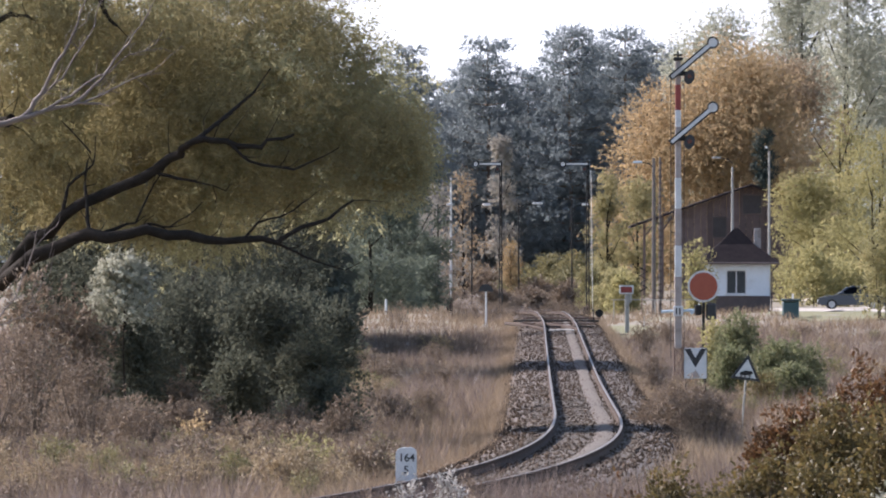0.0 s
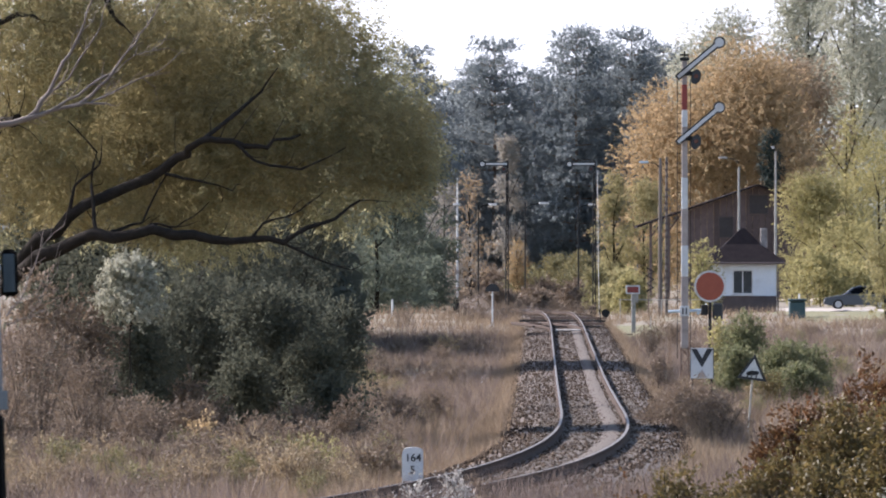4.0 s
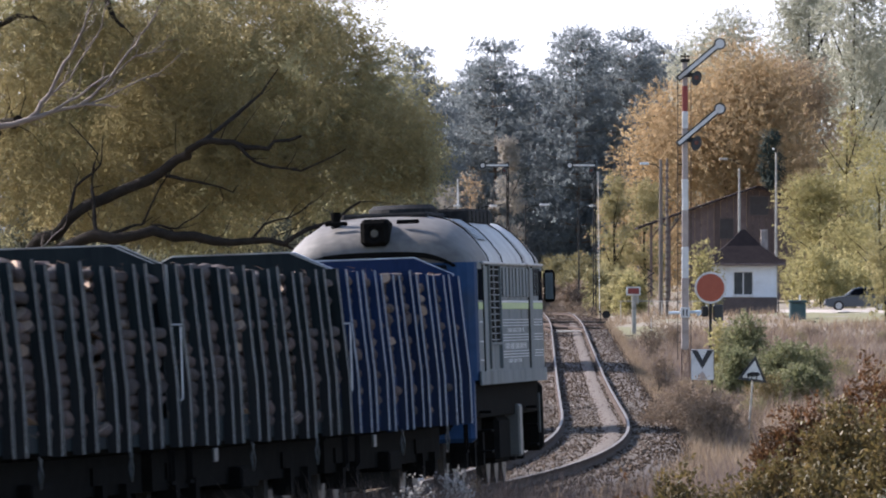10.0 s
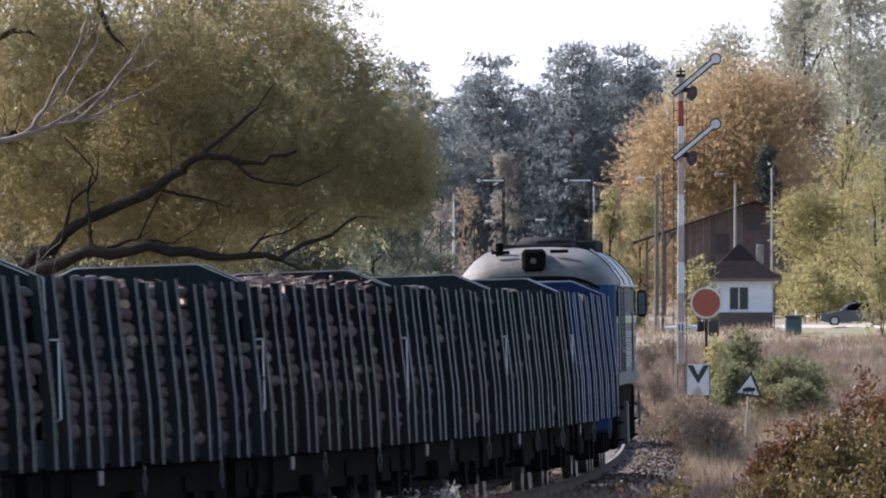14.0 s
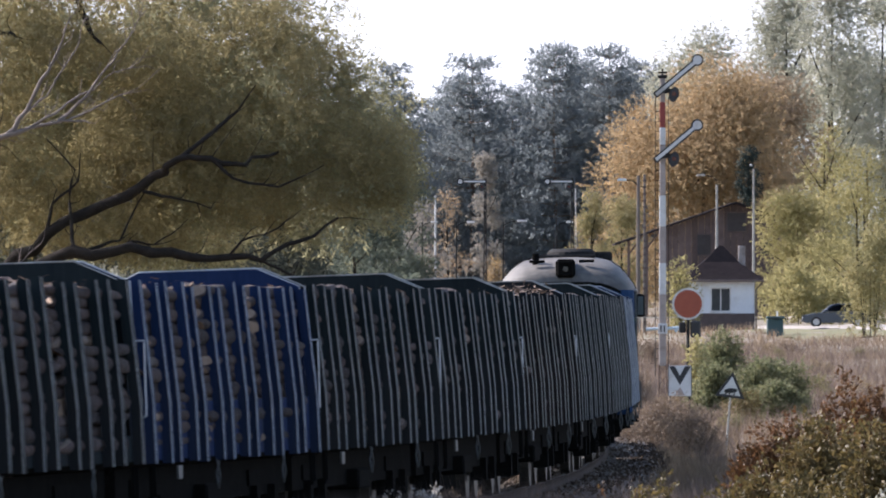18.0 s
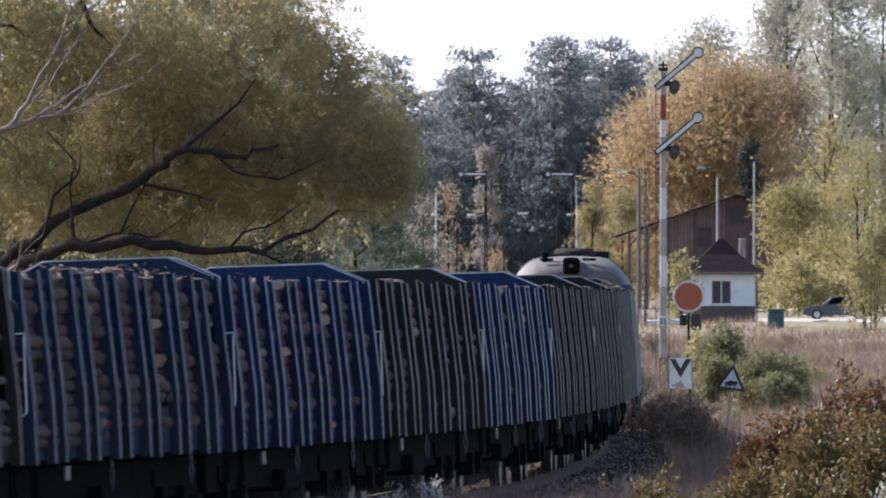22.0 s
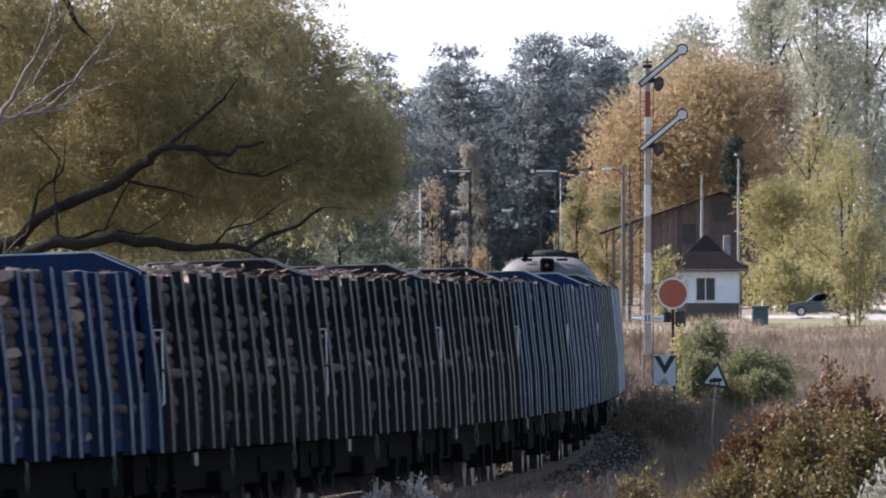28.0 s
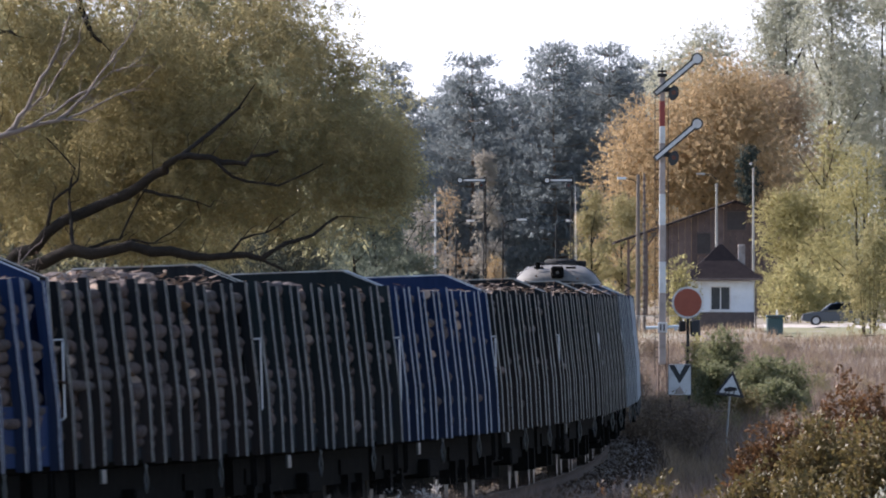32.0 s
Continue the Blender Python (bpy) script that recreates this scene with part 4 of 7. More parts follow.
    for pts, a, b in ways:
        path = crooked(rel(pts), 0.18 * a + 0.012)
        bm = bmesh.new()
        n = len(path)
        tube(bm, path, [(a + (b - a) * i / (n - 1)) * gnarl.uniform(0.88, 1.12) for i in range(n)], 9)
        o = part("limb", bm, M["bark"], t, smooth=True)
        bm = bmesh.new()
        sprigs(bm, path, 9 if a > 0.1 else 4, 1.1 if a > 0.1 else 0.6, 0.014, 1.0)
        tagged(part("twig_growth", bm, M["bark"], o), kind="stuff")
    pale = [
        ([(-10.35, 289.0, 6.33), (-9.47, 289.0, 6.53), (-8.85, 289.0, 6.73), (-8.09, 289.0, 6.90), (-7.53, 289.0, 6.85)], 0.10, 0.02),
        ([(-9.35, 289.0, 6.58), (-8.91, 289.0, 7.12), (-8.59, 289.0, 7.81), (-8.22, 289.0, 8.44), (-7.94, 289.0, 9.19)], 0.075, 0.02),
        ([(-8.22, 289.0, 6.88), (-7.59, 289.0, 7.43), (-7.15, 289.0, 8.06), (-6.71, 289.0, 8.63), (-6.40, 289.0, 9.19)], 0.05, 0.012),
        ([(-8.85, 289.0, 6.73), (-7.97, 289.0, 7.31), (-7.21, 289.0, 7.81), (-6.40, 289.0, 8.21)], 0.045, 0.01),
        ([(-8.91, 289.0, 7.12), (-8.47, 289.0, 7.43), (-7.84, 289.0, 8.44), (-7.65, 289.0, 9.07)], 0.04, 0.01),
        ([(-7.97, 289.0, 6.93), (-7.15, 289.0, 7.31), (-6.21, 289.0, 7.81)], 0.035, 0.008),
        ([(-9.82, 288.0, 2.16), (-9.44, 288.0, 2.66), (-9.07, 288.0, 3.66), (-8.56, 288.0, 4.16)], 0.03, 0.01),
        ([(-9.82, 288.0, 1.97), (-9.32, 288.0, 2.16), (-8.69, 288.0, 3.16)], 0.02, 0.006),
    ]
    for pts, a, b in pale:
        path = crooked(rel(pts), 0.03)
        bm = bmesh.new()
        n = len(path)
        tube(bm, path, [0.8 * (a + (b - a) * i / (n - 1)) * gnarl.uniform(0.88, 1.12) for i in range(n)], 7)
        o = part("dead_branch", bm, M["bark_pale"], t, "bare pale dead branch", True)
        bm = bmesh.new()
        sprigs(bm, path, 9, 0.75, 0.011, 1.0)
        tagged(part("twig_growth", bm, M["bark_pale"], o), kind="stuff")
    rnd = random.Random(3)
    # crown: clumps under a dome outline, its top and its far flank rise beyond the view
    cl, dark, upper = [], [], []
    def dome(x):
        return 9.6 + min(3.4, (-3.6 - x) * 0.8) if x < -3.6 else min(9.6, 9.6 - (x + 2.9) * 1.42)
    for i in range(66):
        # inner and rear foliage
        x = rnd.uniform(-11.5, -1.2)
        low = 4.0 if x < -4.5 else 4.0 + 0.2 * (x + 4.5)
        p = Vector((x, rnd.uniform(297, 303), rnd.uniform(low, min(9.6, dome(x) - 0.4)))) - org
        dark.append((p.x, p.y, p.z, 1.25, 1.25, 0.9))
    for i in range(200):
        x = rnd.uniform(-10.2, -0.75)
        low = 4.3 if x < -4.5 else 4.3 + 0.15 * (x + 4.5)
        z = rnd.uniform(low, max(low + 0.4, min(9.9, dome(x))))
        s = rnd.uniform(0.35, 0.95)
        p = Vector((x, rnd.uniform(292.2, 300), z)) - org
        (cl if rnd.random() < (0.75 if x < -3 else 0.5) else dark).append((p.x, p.y, p.z, s * 1.25, s * 1.2, s * 0.7))
    for i in range(40):
        x = rnd.uniform(-17, -4.8)
        z = rnd.uniform(9.9, max(10.2, dome(x))) if x > -11 else rnd.uniform(4.5, dome(x))
        p = Vector((x, rnd.uniform(293, 302), z)) - org
        upper.append((p.x, p.y, p.z, 1.4, 1.4, 0.95))
    for lot, count, size, key, words in ((cl, 250000, 0.052, "leaf_willow", "olive yellow willow leaves"), (dark, 150000, 0.066, "leaf_willow_dark", "dull green willow leaves"), (upper, 26000, 0.11, "leaf_willow", "olive leaves of the high crown")):
        v, f = leaves(lot, count, size, droop=0.1, shell=0.4, spray=16, spread=0.33, slim=0.23, face=0.9)
        link("crown", mesh_np("crown", v, f), M[key], t, words)
    return t


build_willow()


def shrub(name, place, w, d, h, material, label, count=6000, size=0.06, seed=0, slim=0.4, clump_n=14, stems=9, group="", bark="bark", droop=0.0):
    rnd = random.Random(seed)
    t = empty(name, Matrix.Translation(place), label, "bush", group)
    bm = bmesh.new()
    for i in range(stems):
        a = rnd.uniform(0, math.tau)
        q = rnd.uniform(0.1, 0.42)
        limb(bm, [(0.1 * w * math.cos(a), 0.1 * d * math.sin(a), -0.1), (w * q * 0.5 * math.cos(a), d * q * 0.5 * math.sin(a), h * 0.45), (w * q * math.cos(a), d * q * math.sin(a), h * rnd.uniform(0.75, 0.98))], 0.0045 * h + 0.004, 0.0025, 4)
    tagged(part("brushwood", bm, M[bark], t), kind="stuff")
    cl = []
    for i in range(clump_n):
        a, q, f = rnd.uniform(0, math.tau), math.sqrt(rnd.random()), rnd.random()
        k = math.sqrt(max(0.05, 1 - (f * 0.9) ** 2)) * 0.38
        s = rnd.uniform(0.12, 0.22)
        cl.append((w * q * k * math.cos(a), d * q * k * math.sin(a), h * (0.1 + 0.8 * f), w * s, d * s, h * s))
    v, f = leaves(cl, count, size, droop=droop, shell=0.3, slim=slim, spread=0.28)
    link("foliage", mesh_np("foliage", v, f), M[material], t)
    return t


# dark elders and shrubs under the willow
for i, (x, y, w, h, m, lab, nn) in enumerate((
        (-4.26, 312.0, 3.6, 3.6, "leaf_dark", "dense dark green elder bush in the shade", 16000),
        (-6.22, 315.0, 4.2, 3.9, "leaf_dark", "dense dark green elder bush in the shade", 16000),
        (-7.87, 310.0, 3.4, 3.5, "leaf_dark", "dense dark green elder bush in the shade", 12000),
        (-3.64, 330.0, 2.4, 3.6, "leaf_dark", "dense dark green elder bush in the shade", 12000),
        (-4.18, 345.0, 3.6, 7.0, "leaf_dark", "tall dark green shrub behind the willow", 16000),
        (-5.30, 335.0, 6.0, 7.0, "leaf_dark", "tall dark green shrub behind the willow", 18000),
        (-9.23, 335.0, 6.0, 7.0, "leaf_dark", "tall dark green shrub behind the willow", 18000),
        (-2.65, 292.0, 1.3, 1.55, "leaf_dark", "low dark green shrub at the meadow's edge", 5000),
        (-7.0, 296.0, 1.8, 3.2, "leaf_dark", "dark green shrub under the willow", 4500),
        (-8.18, 292.0, 2.0, 3.6, "leaf_mauve", "tall brown withered shrub under the willow", 4000),
        (-9.10, 289.0, 2.4, 4.3, "leaf_mauve", "tall brown withered shrub under the willow", 3500),
        (-2.92, 300.0, 1.7, 2.7, "leaf_dark", "dark shrub at the thicket's edge", 4500),
        (-3.2, 299.0, 2.0, 2.1, "leaf_dark", "dark shrub at the thicket's edge", 4500),
        (-2.68, 318.0, 1.9, 3.4, "leaf_dark", "dark green shrub at the thicket's edge", 6000),
        (-4.9, 301.0, 1.8, 2.0, "leaf_dark", "dark green shrub at the thicket's edge", 4500),
        (-5.84, 296.0, 1.6, 1.6, "leaf_mauve", "brown withered shrub at the thicket's foot", 3500),
)):
    shrub("shrub", grounded(x, y), w, w, h, m, lab, int(nn * 1.3), 0.06, 20 + i, clump_n=30, bark="twig" if m == "leaf_mauve" else "bark", group="shrubs under the willow")

# pines of the far wood
def pine(place, h, w, seed):
    """A Scots pine: bare lower trunk, whorls of boughs that carry flat pads of needles, a rounded ragged top."""
    rnd = random.Random(seed)
    t = empty("pine_tree", Matrix.Translation(place), "tall blue-green Scots pine of the far wood", "tree", "pines of the far wood")
    bm = bmesh.new()
    limb(bm, [(0, 0, -0.4), (0.1, 0, h * 0.35), (-0.1, 0.1, h * 0.7), (0, 0, h * 0.97)], 0.2, 0.04, 8)
    part("trunk", bm, M["bark_pine"], t, "reddish brown pine trunk", True)
    bm, pads = bmesh.new(), []
    whorls = 17
    for k in range(whorls):
        f = (k + rnd.uniform(-0.2, 0.2)) / (whorls - 1)
        z = h * (0.10 + 0.87 * f)
        reach = w / 2 * (0.30 + 0.75 * min(1.0, (1.02 - f) ** 0.75 * 1.25)) * (0.8 if f < 0.1 else 1.0)
        for j in range(6):
            a = math.tau * (j + rnd.uniform(-0.35, 0.35)) / 6 + k * 0.7
            q = reach * rnd.uniform(0.55, 1.08)
            up = 0.25 * q * (0.3 + f) + rnd.uniform(-0.2, 0.2)
            e = (q * math.cos(a), q * math.sin(a), z + up)
            limb(bm, [(0, 0, z), (e[0] * 0.5, e[1] * 0.5, z + up * 0.3), e], 0.05, 0.015, 4)
            r = rnd.uniform(0.13, 0.21) * w * (1.0 - 0.4 * f)
            pads.append((*e, r, r, r * rnd.uniform(0.35, 0.5)))
            if q > w * 0.2:
                pads.append((e[0] * 0.55, e[1] * 0.55, z + up * 0.55, r * 0.9, r * 0.9, r * 0.45))
    pads.append((0, 0, h * 0.975, w * 0.09, w * 0.09, h * 0.03))
    tagged(part("branchwork", bm, M["bark_pine"], t), kind="stuff")
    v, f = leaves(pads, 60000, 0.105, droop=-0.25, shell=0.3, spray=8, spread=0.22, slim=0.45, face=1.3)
    link("crown", mesh_np("crown", v, f), M["leaf_pine"], t, "blue-green needle pads paled by painted haze")
    return t


def forest():
    rnd = random.Random(5)
    protos = [pine(grounded(0, 1050), 20.0, 7.6 + 0.5 * k, 40 + k) for k in range(4)]
    spots = ((-2.8, 1040, 19.4, 1.0), (3.6, 1050, 20.1, 1.12), (6.9, 1058, 17.2, 0.8), (10.2, 1045, 20.0, 1.0), (12.7, 1060, 19.2, 0.9), (14.7, 1048, 20.0, 1.05), (17.3, 1052, 19.2, 1.0), (20.0, 1070, 18.0, 1.0),
             (-6.6, 1050, 17.5, 1.0), (-11, 1060, 18.0, 1.0), (-15, 1070, 18.5, 1.0), (0.4, 1075, 17.2, 1.0), (5.4, 1085, 17.0, 1.0), (8.6, 1085, 16.5, 1.0), (22.5, 1085, 17.0, 1.0), (26, 1080, 17.5, 1.0),
             (2.0, 1070, 18.3, 0.9), (12.0, 1090, 18.2, 1.0), (16.0, 1090, 18.4, 1.0), (-4.6, 1085, 17.0, 1.0))
    for i, (x, y, h, wide) in enumerate(spots):
        m = Matrix.Translation(grounded(x, y)) @ Matrix.Rotation(rnd.uniform(0, 6.28), 4, "Z")
        t = protos[i] if i < 4 else copy_thing(protos[i % 4], m)
        t.matrix_basis = m
        t.scale = (wide, wide, h / 20)
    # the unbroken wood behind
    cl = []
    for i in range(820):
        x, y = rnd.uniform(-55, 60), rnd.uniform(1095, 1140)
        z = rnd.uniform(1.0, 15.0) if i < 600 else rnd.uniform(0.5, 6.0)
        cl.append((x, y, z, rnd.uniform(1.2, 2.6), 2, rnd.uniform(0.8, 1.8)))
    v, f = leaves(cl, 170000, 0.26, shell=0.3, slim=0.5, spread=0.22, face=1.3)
    tagged(link("far_wood", mesh_np("far_wood", v, f), M["leaf_fir"]), "dense wood of conifers in the distance, haze in its colour", "wood", kind="stuff")


forest()


# broadleaf trees round the station
for i, (nm, x, y, h, w, m, lab, nn, sz, shp, bs) in enumerate((
        ("maple_tree", 19.9, 935.0, 17.0, 18.5, "leaf_orange", "broad round tree with orange autumn leaves", 84000, 0.22, "round", 0.08),
        ("maple_tree", 25.2, 955.0, 16.2, 12.5, "leaf_brownish", "broad tree with russet brown leaves", 32000, 0.22, "round", 0.08),
        ("birch_tree", 21.56, 1010.0, 21.0, 12, "leaf_birch", "tall pale grey-green tree behind the station", 26000, 0.2, "round", 0.3),
        ("poplar_tree", 27.65, 1000.0, 25, 11, "leaf_birch", "tall grey-green poplar with shimmering leaves", 34000, 0.2, "column", 0.1),
        ("poplar_tree", 30.51, 980.0, 25, 12, "leaf_birch", "tall grey-green poplar with shimmering leaves", 36000, 0.2, "column", 0.1),
        ("poplar_tree", 34.69, 990.0, 25, 12, "leaf_birch", "tall grey-green poplar with shimmering leaves", 34000, 0.2, "column", 0.1),
        ("spruce_tree", 22.37, 906.0, 11.6, 5.2, "leaf_spruce", "small dark spruce by the station building", 7000, 0.16, "cone", 0.05),
        ("lime_tree", 24.24, 850.0, 8.4, 7.8, "leaf_yellow", "bushy small tree with yellow-green leaves", 18000, 0.15, "round", 0.02),
        ("lime_tree", 27.86, 842.0, 11.0, 8.0, "leaf_yellow", "bushy small tree with yellow-green leaves", 16000, 0.15, "round", 0.02),
        ("lime_tree", 26.9, 880.0, 13.4, 6.0, "leaf_yellow", "slim yellow autumn tree", 7000, 0.16, "column", 0.05),
        ("birch_tree", 11.39, 900.0, 8.6, 3.6, "leaf_lime", "young lime green birch beside the line", 7000, 0.15, "column", 0.03),
        ("birch_tree", 13.54, 905.0, 8.2, 4.4, "leaf_lime", "young yellow-green birch beside the line", 8000, 0.15, "round", 0.02),
        ("larch_tree", 4.45, 985.0, 12.3, 5.2, "leaf_larch", "pale brownish larch before the wood", 6000, 0.18, "cone", 0.1),
        ("birch_tree", 4.72, 905.0, 5.0, 1.9, "leaf_orange", "slim young birch with orange leaves", 3500, 0.12, "column", 0.1),
        ("birch_tree", -0.55, 905.0, 8.5, 5.0, "leaf_larch", "bare-looking greyish brown bush tree", 5000, 0.15, "round", 0.1),
        ("birch_tree", 1.44, 920.0, 9.5, 4.0, "leaf_brownish", "thin reddish grey tree", 2500, 0.15, "round", 0.1),
        # two hidden alders, added to throw shade on the meadow
        ("alder_tree", -12.0, 588, 13.5, 8, "leaf_dark", "dark green alder mostly hidden behind the willow", 9000, 0.5, "round", 0.1),
        ("alder_tree", -17, 600, 14, 8, "leaf_dark", "dark green alder mostly hidden behind the willow", 9000, 0.5, "round", 0.1),
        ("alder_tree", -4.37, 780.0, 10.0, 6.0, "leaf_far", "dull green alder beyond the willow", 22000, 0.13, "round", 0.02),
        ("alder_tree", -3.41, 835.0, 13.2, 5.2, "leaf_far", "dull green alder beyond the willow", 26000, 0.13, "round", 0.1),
        ("alder_tree", -6.32, 860.0, 14.0, 7.0, "leaf_far", "dark green alder mostly hidden behind the willow", 26000, 0.13, "round", 0.05),
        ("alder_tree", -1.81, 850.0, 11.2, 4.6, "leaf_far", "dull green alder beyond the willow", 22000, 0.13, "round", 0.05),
)):
    tree(nm, grounded(x, y), h, w, m, lab, "tree", int(nn * (1.1 if nm == "alder_tree" else 2.5)), sz * (0.7 if nm == "alder_tree" else 0.46), bs, 70 if w > 9 else 42, 60 + i, shape=shp)

tree("sallow_tree", grounded(-7.1, 289.5), 4.4, 1.9, "leaf_silver", "small sallow with a pale silvery crown under the willow", "tree", 9000, 0.05, 0.74, 22, 97, trunk=0.04)

# alders hidden behind the willow, some with high bare trunks, added to cast shade bands over meadow and track
def hidden_shade_alders():
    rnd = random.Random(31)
    high = tree("alder_tree", grounded(-8.5, 450), 11.0, 5.5, "leaf_dark", "added unseen alder, high crown on a bare trunk, shading the track", "tree", 9000, 0.3, 0.62, 26, 91, group="alders beyond the willow")
    low = tree("alder_tree", grounded(-8.0, 522), 7.0, 6.5, "leaf_dark", "dark green alder mostly hidden behind the willow", "tree", 10000, 0.3, 0.08, 34, 92, group="alders beyond the willow")
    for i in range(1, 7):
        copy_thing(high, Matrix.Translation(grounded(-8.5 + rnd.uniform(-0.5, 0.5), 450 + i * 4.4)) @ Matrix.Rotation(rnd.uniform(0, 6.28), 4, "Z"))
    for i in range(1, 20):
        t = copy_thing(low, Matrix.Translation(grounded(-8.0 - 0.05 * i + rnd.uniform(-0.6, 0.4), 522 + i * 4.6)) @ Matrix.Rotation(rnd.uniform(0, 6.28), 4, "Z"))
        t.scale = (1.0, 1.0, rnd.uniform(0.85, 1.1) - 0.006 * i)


hidden_shade_alders()

# bushes along the station side
for i, (x, y, w, h, m, lab, nn, sz) in enumerate((
        (9.2, 404.0, 2.2, 2.45, "leaf_fresh", "fresh green elder bush by the signal post", 15000, 0.05),
        (10.75, 398.0, 2.2, 1.75, "leaf_fresh", "fresh green elder bush beside the path", 11000, 0.05),
        (9.9, 395.0, 2.4, 1.9, "leaf_fresh", "fresh green elder bush beside the path", 15000, 0.05),
        (8.55, 392.0, 1.5, 1.7, "leaf_fresh", "fresh green elder bush by the signal post", 8000, 0.05),
        (10.0, 372.0, 2.0, 1.3, "leaf_fresh", "low green elder bush beside the path", 8000, 0.05),
        (8.78, 420.0, 0.8, 2.2, "leaf_yellow", "yellowing bush by the signal post", 2500, 0.06),
        (10.47, 800.0, 3.0, 2.6, "leaf_lime", "lime green bush beside the line", 4000, 0.1),
        (9.60, 830.0, 2.8, 3.0, "leaf_lime", "lime green bush beside the line", 4000, 0.1),
        (11.03, 790.0, 2.2, 2.6, "leaf_yellow", "yellow-green bush beside the line", 4000, 0.1),
        (15.10, 770.0, 2.4, 4.6, "leaf_yellow", "yellow-green young tree in front of the station", 4000, 0.1),
        (23.44, 832.0, 5.0, 3.6, "leaf_yellow", "bushy yellow-green thicket by the station", 5000, 0.12),
        (25.73, 836.0, 5.0, 3.4, "leaf_yellow", "bushy yellow-green thicket by the station", 5000, 0.12),
        (23.97, 705.0, 3.2, 6.0, "leaf_lime", "green bush beside the road", 9000, 0.08),
        (-2.26, 255.0, 0.8, 0.75, "leaf_yellow", "low yellow bush in the meadow", 1500, 0.04),
        (-5.34, 280.0, 0.5, 1.15, "leaf_orange", "small orange sapling in the meadow", 1400, 0.05),
        (-2.81, 270.0, 1.1, 0.9, "leaf_yellow", "low yellow bush in the meadow", 1700, 0.04),
        (-4.15, 262.0, 0.8, 0.6, "leaf_orange", "low orange bush in the meadow", 900, 0.04),
        (-3.89, 285.0, 0.9, 0.6, "leaf_yellow", "low yellow bush in the meadow", 900, 0.04),
        (-8.59, 262.0, 0.7, 0.5, "leaf_yellow", "low yellow bush in the meadow", 900, 0.04),
        (-7.45, 262.0, 0.6, 0.55, "leaf_orange", "low orange bush in the meadow", 800, 0.04),
        (-0.20, 520.0, 1.6, 1.0, "leaf_orange", "low orange bush by the track", 900, 0.05),
)):
    shrub("bush", grounded(x, y), w, w, h, m, lab, nn, sz, 200 + i, clump_n=24)

# undergrowth at the far wood's foot
for i, (x, y, w, h, m) in enumerate(((-6.92, 800.0, 5.0, 5.0, "leaf_far"), (-4.93, 815.0, 4.6, 4.6, "leaf_far"), (-2.92, 800.0, 4.0, 3.8, "leaf_far"), (-1.15, 825.0, 3.2, 3.0, "leaf_far"),
                                     (-8.83, 800.0, 5.0, 5.5, "leaf_far"), (2.75, 960.0, 4.0, 2.6, "leaf_mauve"), (5.74, 970.0, 5.0, 2.2, "leaf_olive"), (8.31, 975.0, 5.0, 2.0, "leaf_olive"), (0.65, 930.0, 4.0, 3.2, "leaf_mauve"), (10.27, 960.0, 4.0, 2.4, "leaf_olive"), (3.3, 850.0, 3.2, 1.9, "leaf_mauve"), (4.6, 862.0, 3.4, 1.3, "leaf_mauve"), (5.8, 868.0, 3.0, 1.5, "leaf_mauve"), (7.0, 872.0, 3.4, 1.2, "leaf_mauve"), (8.3, 862.0, 3.2, 1.7, "leaf_mauve"), (9.4, 850.0, 3.0, 1.5, "leaf_mauve"), (6.4, 905.0, 4.0, 1.9, "leaf_mauve"), (8.6, 910.0, 4.0, 2.0, "leaf_olive"))):
    shrub("undergrowth", grounded(x, y), w, w, h, m, "dull undergrowth at the foot of the far wood", 5200, 0.10, 700 + i, clump_n=22, group="undergrowth of the far wood")

